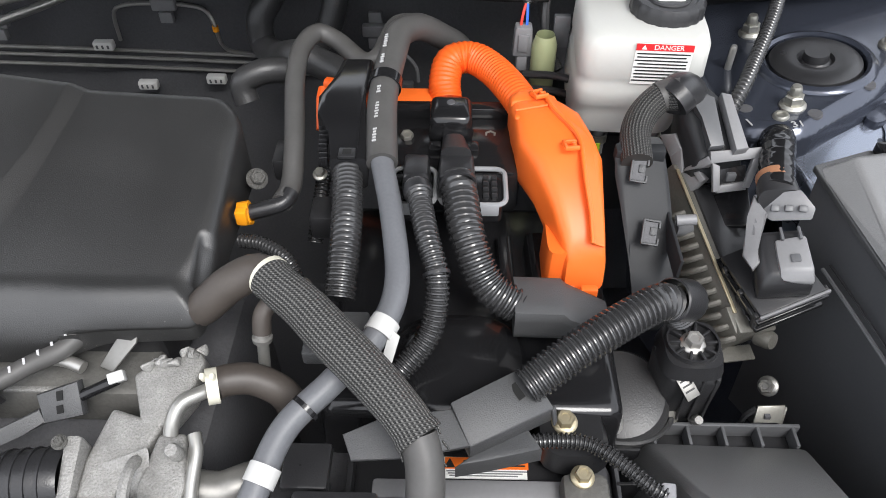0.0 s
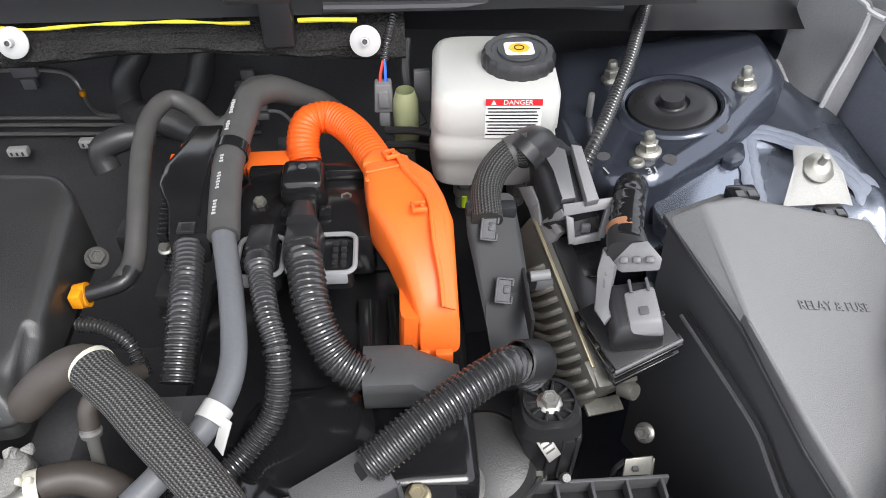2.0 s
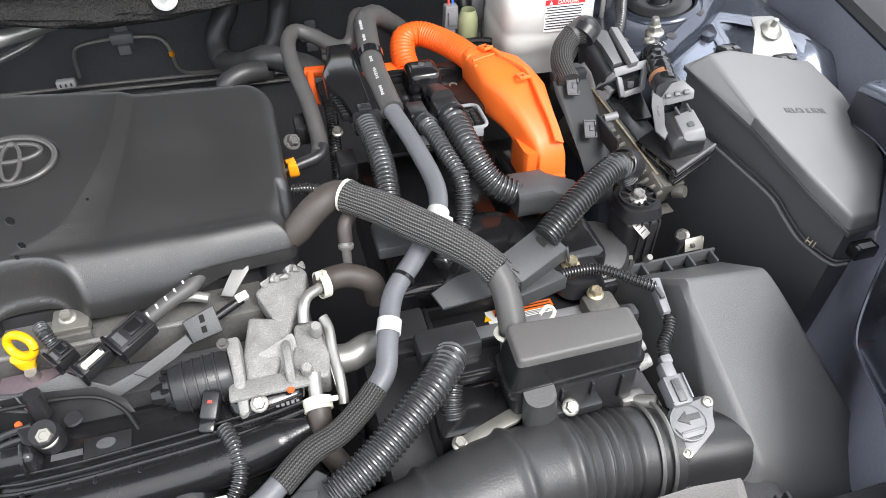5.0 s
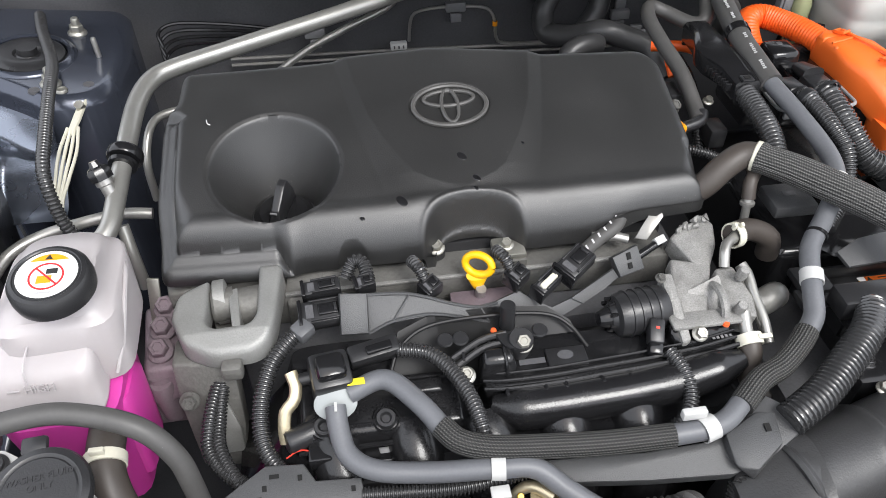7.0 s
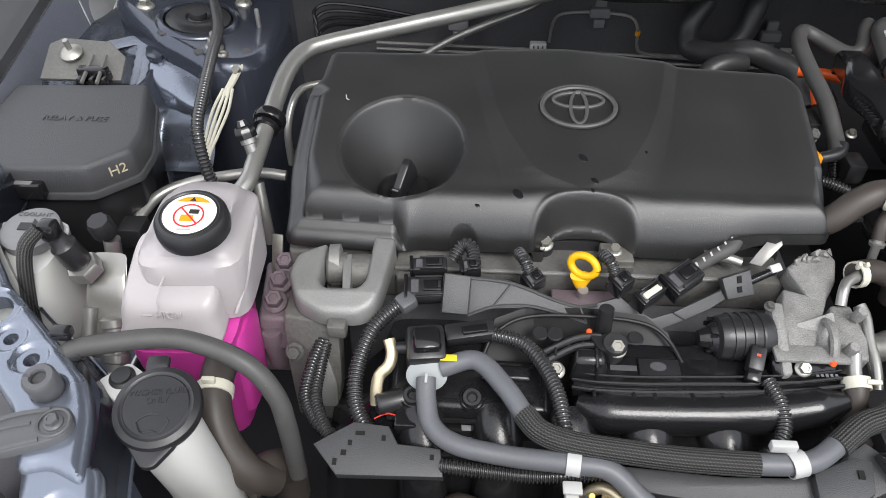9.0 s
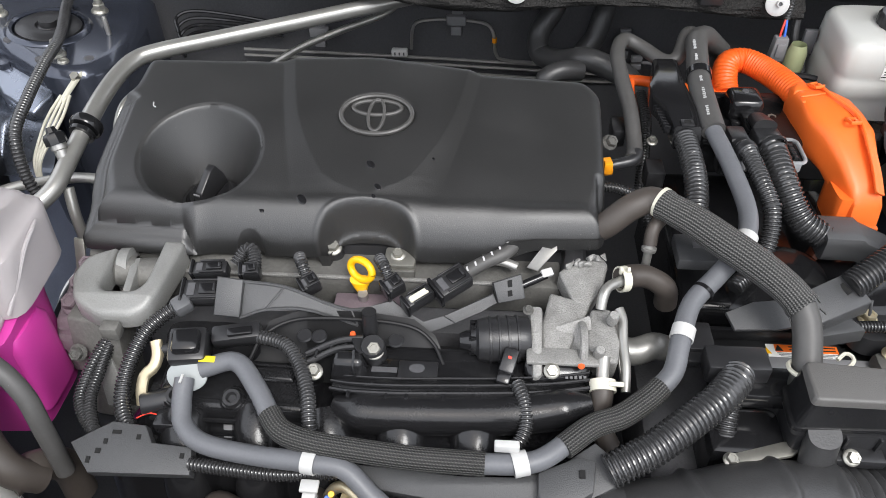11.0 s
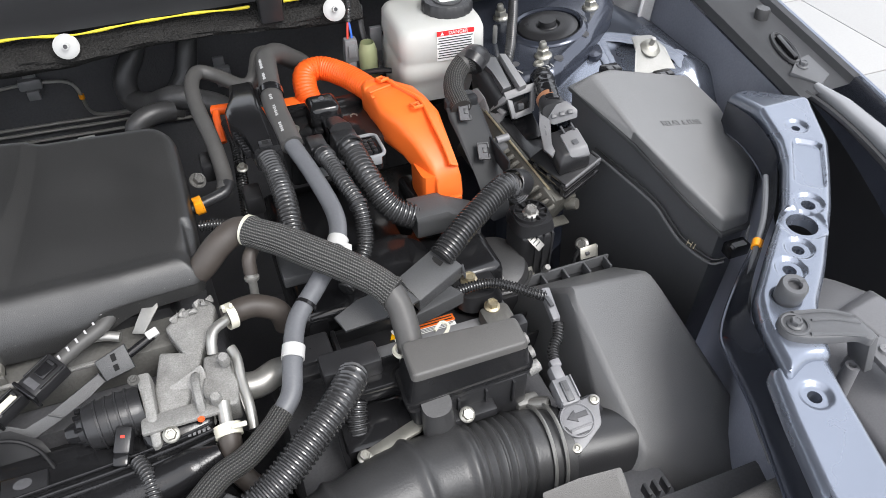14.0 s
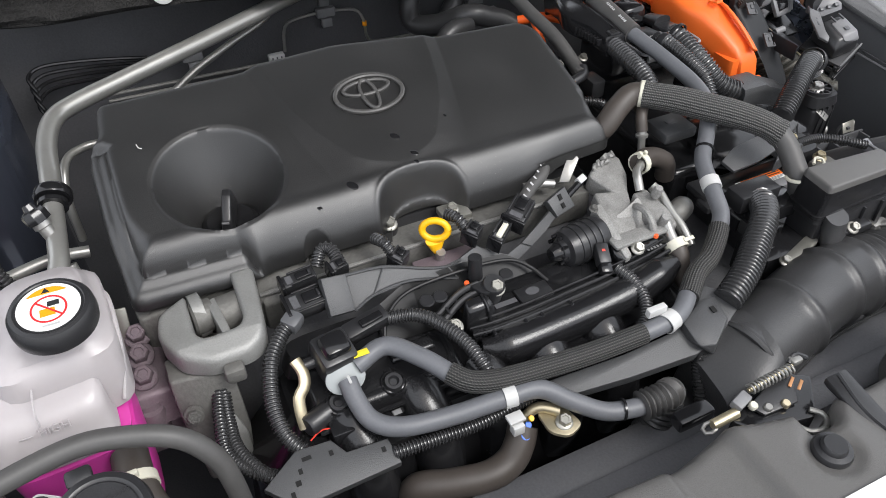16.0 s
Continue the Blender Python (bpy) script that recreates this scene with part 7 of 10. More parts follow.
def duct_r(s, w):
    r = 0.0375
    if 0.176 < s < 0.224:
        r += 0.0018 * math.sin((s - 0.176) / 0.0080 * 2 * math.pi)
    for band in (0.072, 0.131, 0.170):
        r += 0.0034 * math.exp(-((s - band) / 0.0045) ** 2)
    if s < 0.06:
        r += 0.0035 * (0.06 - s) / 0.06
    r += 0.003 * math.exp(-((s - 0.003) / 0.003) ** 2)
    return r


part("duct_tube", tube([(-0.142, 0.066, 0.826), (-0.108, 0.074, 0.830), (-0.070, 0.082, 0.835), (-0.030, 0.092, 0.837), (0.02, 0.098, 0.831), (0.07, 0.1005, 0.821), (0.100, 0.0995, 0.8155), (0.112, 0.099, 0.8135)], duct_r, 40, 0.0014), RUBBER, duct)
part("duct_end", loft([((-0.128, 0.068, 0.827), (0, 0.041, 0.006), (0, -0.006, 0.041), 2.4), ((-0.146, 0.064, 0.822), (0, 0.041, 0.006), (0, -0.006, 0.041), 4), ((-0.170, 0.060, 0.814), (0, 0.038, 0.006), (0, -0.006, 0.040), 5), ((-0.186, 0.058, 0.808), (0, 0.030, 0.006), (0, -0.006, 0.034), 4)], 36), RUBBER, duct, "squared rubber end of the duct")
part("duct_seam", tube([(-0.140, 0.030, 0.812), (-0.105, 0.037, 0.814), (-0.070, 0.0455, 0.818), (-0.030, 0.0545, 0.817), (0.02, 0.0600, 0.813)], 0.0014, 6), RUBBER, duct)
part("branch", loft([((0.018, 0.118, 0.850), (0.015, 0, 0), (0, 0.012, 0.008), 2.4), ((0.017, 0.127, 0.872), (0.013, 0, 0), (0, 0.010, 0.007), 2.4), ((0.0165, 0.129, 0.888), (0.012, 0, 0), (0, 0.010, 0.004), 2.4)]), RUBBER, duct)
for k in (0, 0.010):
    cb = [(0.092 + k + 0.002 * math.cos(a) + 0.006 * math.sin(a), 0.1000 + 0.0395 * math.cos(a), 0.8170 + 0.0395 * math.sin(a)) for a in np.linspace(0, 2 * math.pi, 33)]
    part("clamp_band", tube(cb, 0.0016, 6, 0.004), DULL, duct, "bright clamp band")
part("duct_seam", tube([(0.02, 0.0605, 0.814), (0.06, 0.0625, 0.806), (0.10, 0.0605, 0.799)], 0.0012, 6), RUBBER, duct)
part("clamp_ears", box((0.100, 0.1345, 0.841), (0.022, 0.012, 0.012), 0.004, None), DULL, duct)
part("clamp_ears", box((0.088, 0.1390, 0.842), (0.010, 0.009, 0.012), 0.003, None), DULL, duct)
part("clamp_screw", lathe([(0.003, 0.014), (0.0062, 0.013), (0.0066, 0.008), (0.0066, -0.008), (0, -0.010)], 14, basis((0.104, 0.1290, 0.842), (0.7, -0.5, 0.4))), DULL, duct)
part("clamp_tail", box((0.092, 0.0640, 0.797), (0.016, 0.007, 0.012), 0.002), DULL, duct)
part("outlet_collar", tube([(0.105, 0.0990, 0.808), (0.178, 0.094, 0.800)], 0.0330, 36, 0.01), SATIN, duct)
part("sensor_seat", hull([(0.104, 0.118, 0.846), (0.152, 0.120, 0.847), (0.158, 0.105, 0.842), (0.118, 0.074, 0.832), (0.108, 0.080, 0.832), (0.104, 0.118, 0.825), (0.152, 0.120, 0.825), (0.158, 0.105, 0.82), (0.118, 0.074, 0.81), (0.108, 0.080, 0.81)], 0.003), SATIN, duct)
maf = thing("air_flow_sensor", "light grey air flow sensor screwed onto the duct", "sensor", (0.131, 0.0965, 0.842))
mm = basis((0.131, 0.0960, 0.8440), (-0.04, -0.30, 0.95), (1, 0, 0.042))
SENSOR = mat("dusty_grey_sensor_plastic", (0.20, 0.20, 0.21), 0.42, grain=0.3, grain_size=900, spot=0.4, spot_size=90)
part("sensor_plate", plate(rounded([(-0.0121, 0.0171), (-0.0055, 0.0195), (0.0095, 0.0178), (0.0193, 0.0204), (0.0240, 0.0150), (0.0185, 0.0065), (0.0150, -0.0060), (-0.0076, -0.0195), (-0.0159, -0.0235), (-0.0205, -0.0170), (-0.0222, -0.0026), (-0.0195, 0.0096)], 0.004), 0, 0.0045, 0.0012, mm), SENSOR, maf)
part("sensor_body", plate(oval(-0.0045, 0.003, 0.0145, 0.0145, 24), 0.0045, 0.0075, 0.0015, mm), SENSOR, maf)
part("body_rim", tube([mm @ Vector((-0.0045 + 0.0138 * math.cos(a), 0.003 + 0.0138 * math.sin(a), 0.0078)) for a in np.linspace(0, 2 * math.pi, 29)], 0.0009, 6, 0.003), SENSOR, maf)
part("arrow_mark", plate([(-0.0125, 0.0062), (-0.0040, 0.0115), (-0.0040, 0.0085), (0.0060, 0.0085), (0.0060, 0.0040), (-0.0040, 0.0040), (-0.0040, 0.0010)], 0.0070, 0.0084, 0.0003, mm), DARK, maf, "dark moulded arrow")
part("body_ridge", box((-0.003, -0.0035, 0.0082), (0.020, 0.0014, 0.0016), 0.0004, mm), SENSOR, maf)
part("body_ridge", box((-0.006, -0.0085, 0.0070), (0.018, 0.0014, 0.0030), 0.0004, mm), DARK, maf)
for x, y in ((0.0172, 0.0143), (-0.0145, -0.0175)):
    part("sensor_screw", lathe([(0, 0.0062), (0.0018, 0.0062), (0.0024, 0.0072), (0.0040, 0.0068), (0.0046, 0.0045)], 16, mm @ Matrix.Translation((x, y, 0))), ZINC, maf)
part("sensor_plug", box((-0.004, 0.0275, 0.0070), (0.0165, 0.024, 0.013), 0.002, mm), SENSOR, maf)
part("plug_neck", box((-0.0035, 0.0440, 0.0075), (0.0125, 0.014, 0.011), 0.002, mm, (0.75, 1.0)), SENSOR, maf)
part("plug_latch", box((-0.004, 0.0265, 0.0142), (0.0065, 0.018, 0.003), 0.0008, mm), DKGREY, maf)
part("latch_slot", box((-0.004, 0.0300, 0.0158), (0.0030, 0.008, 0.0006), 0, mm), DARK, maf)
for sx in (-0.0118, 0.0040):
    part("plug_rib", box((sx, 0.0285, 0.0080), (0.0014, 0.020, 0.0150), 0.0004, mm), SENSOR, maf)
part("plug_boot", box((-0.001, 0.0530, 0.0070), (0.0095, 0.008, 0.009), 0.002, mm), SENSOR, maf)
part("sensor_lead", corrugated([mm @ Vector((0.000, 0.0550, 0.006)), mm @ Vector((0.004, 0.0665, 0.005)), mm @ Vector((0.013, 0.0760, 0.005)), mm @ Vector((0.0185, 0.0870, 0.006))], 0.0052, 0.0028), CORR, maf)
part("lead_clip", hull([(0.1480, 0.1850, 0.873), (0.1560, 0.1860, 0.872), (0.1590, 0.2160, 0.882), (0.1500, 0.2160, 0.883), (0.1480, 0.1850, 0.864), (0.1560, 0.1860, 0.863), (0.1590, 0.2160, 0.872), (0.1500, 0.2160, 0.873)], 0.0015), SENSOR, maf)
part("clip_tongue", box((0.1515, 0.2010, 0.8795), (0.0040, 0.012, 0.003), 0.0006), DKGREY, maf)
part("sensor_lead", corrugated([(0.153, 0.210, 0.877), (0.143, 0.216, 0.879), (0.129, 0.229, 0.880), (0.112, 0.241, 0.880), (0.090, 0.243, 0.880), (0.066, 0.240, 0.880)], 0.0052, 0.0028), CORR, maf)
part("lead_holder", plate([(0.072, 0.252), (0.082, 0.234), (0.050, 0.226), (0.030, 0.222), (0.045, 0.234)], 0.872, 0.886, 0.002), GUARD, maf)

# ---- coolant control box with the grained lid ----
vb = thing("valve_box", "rounded grained grey lid on a black box", "box lid", (0.05, 0.145, 0.83))
vt = [(0.0030, 0.1690), (0.0985, 0.1650), (0.0965, 0.1365), (0.0005, 0.1340)]
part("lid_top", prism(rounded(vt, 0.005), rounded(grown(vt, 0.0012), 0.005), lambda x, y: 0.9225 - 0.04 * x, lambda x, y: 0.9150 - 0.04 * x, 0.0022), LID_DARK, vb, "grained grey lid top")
# Same lid as the top; the black colour puts in the side walls' shade.
part("lid_shade_side", prism(rounded(grown(vt, 0.0010), 0.005), rounded(grown(vt, 0.0050), 0.006), lambda x, y: 0.9155 - 0.04 * x, lambda x, y: 0.8880, 0), MOULD, vb, "lid side with its shade put in as black")
lip = rounded(grown(vt, 0.0080), 0.008)
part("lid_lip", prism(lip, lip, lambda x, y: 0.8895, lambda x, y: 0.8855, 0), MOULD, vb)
part("lip_groove", prism(rounded(grown(vt, 0.0062), 0.007), rounded(grown(vt, 0.0062), 0.007), lambda x, y: 0.8860, lambda x, y: 0.8800, 0), SATIN, vb)
part("box_body", box((0.049, 0.1505, 0.853), (0.098, 0.036, 0.060), 0.004), SATIN, vb)
for k in range(4):
    part("side_rib", box((0.012 + 0.024 * k, 0.1318, 0.868), (0.0022, 0.004, 0.026), 0.0006), SATIN, vb)
for k in range(3):
    part("side_stud", lathe([(0, 0.006), (0.005, 0.005), (0.006, 0), (0.006, -0.006)], 14, basis((0.1075, 0.166 - 0.012 * k, 0.884 - 0.004 * k), (1, 0, 0.3))), CAST, vb)
part("pipe_end", box((0.108, 0.176, 0.89), (0.014, 0.014, 0.02), 0.004), SATIN, vb)
bolt((0.040, 0.1235, 0.868), (0, -0.5, 0.85), 0.0065)
part("bolt_ledge", box((0.036, 0.128, 0.862), (0.060, 0.014, 0.010), 0.002), SATIN, vb)
plateb = thing("earth_plate", "bare metal strap bolted on the gearbox", "strap", (-0.03, 0.13, 0.86))
part("strap", plate(rounded([(-0.050, 0.124), (-0.046, 0.116), (0.004, 0.128), (0.010, 0.136), (0.000, 0.140)], 0.004), 0.858, 0.861, 0.0005), ZINC, plateb)
bolt((-0.0455, 0.1205, 0.861), (0, -0.2, 1), 0.006)
gearbox = thing("transaxle", "black hybrid transaxle housing beneath the hoses", "gearbox", (-0.02, 0.2, 0.6))
part("front_case", box((-0.028, 0.150, 0.835), (0.060, 0.045, 0.05), 0.008), GLOSS, gearbox)
part("case", box((0.02, 0.17, 0.72), (0.24, 0.22, 0.20), 0.02), DARK, gearbox)
part("connector_box", box((-0.036, 0.186, 0.892), (0.048, 0.024, 0.020), 0.003), SATIN, gearbox)
part("connector_box", box((-0.020, 0.176, 0.878), (0.060, 0.030, 0.016), 0.003), GLOSS, gearbox)
lowconduit = thing("cable_conduit", "thick black corrugated conduit sweeping to the front bracket", "conduit", (-0.06, 0.15, 0.87), "front conduits")
part("conduit_tube", corrugated([(-0.0365, 0.176, 0.893), (-0.042, 0.166, 0.896), (-0.056, 0.150, 0.896), (-0.082, 0.130, 0.890), (-0.108, 0.112, 0.883), (-0.128, 0.102, 0.878), (-0.140, 0.097, 0.874)], 0.0130, 0.0040, 0.0018), CORR, lowconduit)
part("inner_conduit", corrugated([(-0.036, 0.172, 0.875), (-0.042, 0.155, 0.862), (-0.044, 0.140, 0.845), (-0.046, 0.13, 0.81)], 0.009, 0.0034), CORR, lowconduit)


# ---- purge valve and its second hose ----
vsv = thing("purge_valve", "black purge valve with a pale grey flange", "valve", (-0.468, 0.175, 0.87))
part("valve_body", box((0, 0, 0), (0.030, 0.030, 0.026), 0.004, basis((-0.468, 0.178, 0.889), (0.1, -0.25, 0.95), (0.97, 0.15, 0))), SATIN, vsv)
part("valve_cap", box((0, 0, 0.016), (0.024, 0.022, 0.010), 0.004, basis((-0.468, 0.178, 0.889), (0.1, -0.25, 0.95), (0.97, 0.15, 0)), (0.85, 0.85)), GLOSS, vsv)
part("valve_flange", lathe([(0, 0.002), (0.0148, 0.0015), (0.0160, 0.0008), (0.0160, -0.0012), (0, -0.0015)], 28, basis((-0.4655, 0.1575, 0.8815), (0.05, -0.72, 0.70)) @ Matrix.Diagonal((1.0, 0.78, 1, 1))), mat("pale_grey_plastic", (0.30, 0.32, 0.32), 0.5, spot=0.1), vsv, "pale grey plastic flange")
part("valve_plug", box((0, 0, 0), (0.040, 0.016, 0.014), 0.003, basis((-0.434, 0.1955, 0.889), (0, -0.2, 1), (0.97, 0.20, 0))), SATIN, vsv)
part("plug_latch", box((0.004, -0.002, 0.008), (0.020, 0.007, 0.004), 0.001, basis((-0.434, 0.1955, 0.889), (0, -0.2, 1), (0.97, 0.20, 0))), GLOSS, vsv)
part("side_port", lathe([(0, 0.012), (0.004, 0.012), (0.005, 0.0), (0.006, -0.01)], 12, basis((-0.486, 0.180, 0.886), (-1, -0.1, 0))), SATIN, vsv)
part("plug_loom", corrugated([(-0.416, 0.195, 0.889), (-0.393, 0.188, 0.889), (-0.378, 0.171, 0.888), (-0.367, 0.147, 0.884), (-0.3625, 0.127, 0.878), (-0.361, 0.117, 0.870)], 0.0062, 0.0029), CORR, vsv)
vent = thing("vent_hose", "grey foam-sheathed hose held with white tape clips", "hose", (-0.36, 0.095, 0.84))
part("hose_run", tube([(-0.4655, 0.153, 0.884), (-0.4645, 0.138, 0.877), (-0.459, 0.120, 0.870), (-0.440, 0.1065, 0.8675), (-0.400, 0.0995, 0.8665), (-0.355, 0.094, 0.870), (-0.330, 0.091, 0.868), (-0.308, 0.077, 0.856), (-0.285, 0.064, 0.845), (-0.262, 0.058, 0.842), (-0.242, 0.056, 0.841)], 0.0077), HOSE, vent)
band("white_clip", (-0.356, 0.0942, 0.870), (1, -0.15, 0.03), 0.0077, 0.010, WHITE, vent, "white plastic hose clip")
part("clip_foot", box((-0.356, 0.083, 0.856), (0.014, 0.010, 0.003), 0.001, pose(0, 0, 0, 0, 0, 0)), WHITE, vent)
part("clip_foot", box((-0.356, 0.079, 0.848), (0.010, 0.008, 0.010), 0.001), WHITE, vent)
part("vent_boot", tube([(-0.254, 0.057, 0.8415), (-0.232, 0.056, 0.842), (-0.222, 0.060, 0.838), (-0.220, 0.062, 0.82)], lambda s, w: 0.0112 + 0.0018 * math.sin(s / 0.0048 * 6.28), 18, 0.0010), SHEATH, vent, "ribbed black rubber boot")
part("white_mark", box((-0.4650, 0.1480, 0.8905), (0.002, 0.008, 0.0008), 0), WHITE, vent)
band("black_tape", (-0.27, 0.060, 0.8435), (1, -0.3, -0.1), 0.0077, 0.002, GLOSS, vent)

# ---- wiring guard below the engine cover ----
guard = thing("wiring_guard", "long charcoal plastic wiring guard with a wavy edge", "wiring guard", (-0.33, 0.235, 0.87))
strip_edge = [(-0.4348, 0.2369, 0.9095), (-0.4009, 0.2372, 0.9046), (-0.366, 0.2312, 0.8935), (-0.3446, 0.2293, 0.8884), (-0.33, 0.2318, 0.8886), (-0.3139, 0.2383, 0.8922), (-0.309, 0.2385, 0.8916), (-0.2968, 0.2314, 0.883), (-0.2839, 0.2274, 0.8772), (-0.2659, 0.2339, 0.8807), (-0.2258, 0.2523, 0.8919), (-0.2213, 0.2461, 0.8854), (-0.2352, 0.2396, 0.8814), (-0.2562, 0.2308, 0.8762), (-0.2794, 0.2217, 0.8711), (-0.2991, 0.2224, 0.8748), (-0.3133, 0.2277, 0.882), (-0.3207, 0.2271, 0.8826), (-0.3382, 0.2203, 0.8789), (-0.3618, 0.2235, 0.8856), (-0.3877, 0.2253, 0.8912), (-0.416, 0.2216, 0.8921), (-0.4363, 0.2146, 0.8885)]
part("guard_strip", slab(strip_edge, 0.004, 0.0012), GUARD, guard)
part("guard_block", slab([(-0.4567, 0.2377, 0.9136), (-0.4347, 0.2379, 0.9104), (-0.4363, 0.2146, 0.8885), (-0.4582, 0.2138, 0.8912)], 0.012, 0.0025), GUARD, guard)
part("guard_end", slab([(-0.2267, 0.2586, 0.8981), (-0.2023, 0.2667, 0.9021), (-0.1981, 0.2517, 0.8871), (-0.2213, 0.2461, 0.8854)], 0.010, 0.0020), GUARD, guard)
lift = Vector((0.0, -0.0040, 0.0042))
for q in ([(-0.2136, 0.2613, 0.8986), (-0.21, 0.2621, 0.8989), (-0.2094, 0.2579, 0.8948), (-0.213, 0.2571, 0.8945)], [(-0.2132, 0.2549, 0.8925), (-0.2096, 0.2558, 0.8928), (-0.2089, 0.2523, 0.8893), (-0.2126, 0.2514, 0.8891)]):
    part("guard_slot", slab([Vector(v) + lift for v in q], 0.0008, 0), SLOT, guard)
# folded upper and lower rims of the ribbon
part("guard_fold", tube([Vector(v) + lift * 0.5 for v in [(-0.4348, 0.2369, 0.9095), (-0.4009, 0.2372, 0.9046), (-0.366, 0.2312, 0.8935), (-0.3446, 0.2293, 0.8884), (-0.33, 0.2318, 0.8886)]], 0.0014, 6), GUARD, guard)
part("guard_fold", tube([Vector(v) + lift * 0.5 for v in [(-0.4363, 0.2146, 0.8885), (-0.416, 0.2216, 0.8921), (-0.3877, 0.2253, 0.8912), (-0.3618, 0.2235, 0.8856), (-0.3382, 0.2203, 0.8789)]], 0.0014, 6), GUARD, guard)
for q in ([(-0.416, 0.2216, 0.8921), (-0.4009, 0.2372, 0.9046)], [(-0.3382, 0.2203, 0.8789), (-0.3446, 0.2293, 0.8884)], [(-0.2562, 0.2308, 0.8762), (-0.2659, 0.2339, 0.8807)]):
    part("guard_rib", tube([Vector(v) + lift * 0.5 for v in q], 0.0009, 5), GUARD, guard)
part("guard_pin", tube([(-0.201, 0.259, 0.896), (-0.180, 0.268, 0.901)], 0.0036, 10), GLOSS, guard)
part("pin_tag", box((0, 0, 0), (0.010, 0.007, 0.007), 0.001, basis((-0.180, 0.2685, 0.9025), (0.1, -0.5, 0.85), (0.9, 0.4, 0))), WHITE, guard)
plugs = [(-0.47, 0.254, 0.903, 0.03, 0.013, 5), (-0.471, 0.233, 0.897, 0.034, 0.02, 4), (-0.435, 0.254, 0.903, 0.016, 0.012, 10), (-0.382, 0.246, 0.899, 0.016, 0.013, 35), (-0.31, 0.246, 0.901, 0.017, 0.014, 38), (-0.261, 0.249, 0.905, 0.032, 0.02, 38), (-0.288, 0.235, 0.899, 0.026, 0.012, 38)]
for i, (x, y, z, w, d, a) in enumerate(plugs):
    c = thing("wiring_plug", "small black wiring plug clipped along the guard", "plug", (x, y, z), "guard plugs")
    m = basis((x, y, z), (0, -0.25, 1)) @ pose(0, 0, 0, 0, 0, a)
    part("plug_shell", box((0, 0, 0), (w, d, 0.014), 0.002, m), SATIN, c)
    part("plug_latch", box((0.15 * w, 0, 0.0078), (w * 0.45, d * 0.5, 0.003), 0.0008, m), GLOSS, c)
    part("plug_slot", box((-0.28 * w, 0, 0.0072), (w * 0.18, d * 0.6, 0.001), 0, m), DARK, c)
    part("plug_collar", box((-0.5 * w, 0, 0.0005), (0.003, d * 1.15, 0.0165), 0.0008, m), GLOSS, c)
    for sy in (-0.42, 0.42):
        part("plug_rail", box((0.08 * w, sy * d, 0.0078), (w * 0.7, 0.0016, 0.003), 0.0005, m), SATIN, c)
    part("latch_tip", box((0.32 * w, 0, 0.0098), (0.0022, d * 0.35, 0.0022), 0.0005, m), SATIN, c)
    if i == 2:
        part("plug_tail", corrugated([(-0.432, 0.255, 0.905), (-0.435, 0.27, 0.912), (-0.443, 0.273, 0.912), (-0.451, 0.264, 0.903)], 0.0060, 0.0028), CORR, c)
    if i in (3, 4):
        part("plug_tail", corrugated([m @ Vector((0, d * 0.4, 0.0)), m @ Vector((0.002, d * 0.4 + 0.012, 0.008)), m @ Vector((0.004, d * 0.4 + 0.024, 0.004))], 0.0055, 0.0028), CORR, c)
    if i == 6:
        part("cream_insert", box((0, -0.001, 0.0078), (w * 0.7, 0.006, 0.004), 0.002, m), CREAM, c)
wire = thing("printed_lead", "grey printed ignition lead with a steel joint", "lead", (-0.25, 0.27, 0.9))
part("lead_run", tube([(-0.255, 0.257, 0.906), (-0.234, 0.273, 0.908), (-0.216, 0.283, 0.911), (-0.206, 0.297, 0.913), (-0.2, 0.313, 0.912)], 0.0062, 12), SHEATH, wire)
for k in range(6):
    part("print_mark", box((0, 0, 0.0062), (0.0016, 0.004, 0.0005), 0, basis(Vector((-0.255, 0.257, 0.906)).lerp(Vector((-0.206, 0.297, 0.913)), 0.15 + 0.14 * k), (-0.1, -0.5, 0.85), (0.9, 0.35, 0))), GREYPRINT, wire)
part("steel_joint", tube([(-0.236, 0.283, 0.902), (-0.218, 0.281, 0.902), (-0.205, 0.277, 0.900)], 0.0042, 12), STEEL, wire)
tab = thing("steel_tab", "bent bright steel tab under the engine cover", "bracket", (-0.20, 0.28, 0.89))
part("tab_leaf", slab([(-0.182, 0.297, 0.915), (-0.171, 0.297, 0.915), (-0.171, 0.288, 0.912), (-0.187, 0.277, 0.896), (-0.197, 0.281, 0.896), (-0.184, 0.29, 0.912)], 0.002, 0.0005), DULL, tab)

# ---- exhaust gas valve casting ----
egr = thing("egr_valve", "rough cast aluminium exhaust gas valve with a black motor", "valve casting", (-0.16, 0.22, 0.85))
def deep(points, d):
    return points + [(x, y + 0.004, z - d) for x, y, z in points]


part("neck_casting", hull(deep([(-0.1702, 0.2705, 0.9036), (-0.1602, 0.2778, 0.9051), (-0.1311, 0.287, 0.9069), (-0.1267, 0.2794, 0.9054), (-0.1322, 0.2584, 0.9012), (-0.1437, 0.2397, 0.8975), (-0.1529, 0.2253, 0.8946)], 0.022), 0.003, 3), CAST, egr)
part("neck_casting", hull(deep([(-0.1774, 0.2492, 0.8994), (-0.1437, 0.2397, 0.8975), (-0.1529, 0.2253, 0.8946), (-0.1609, 0.2131, 0.8921), (-0.1652, 0.202, 0.8899), (-0.1666, 0.1883, 0.8872), (-0.185, 0.1912, 0.8878), (-0.1853, 0.2182, 0.8932)], 0.018), 0.003, 3), CAST, egr)
rough = random.Random(4)
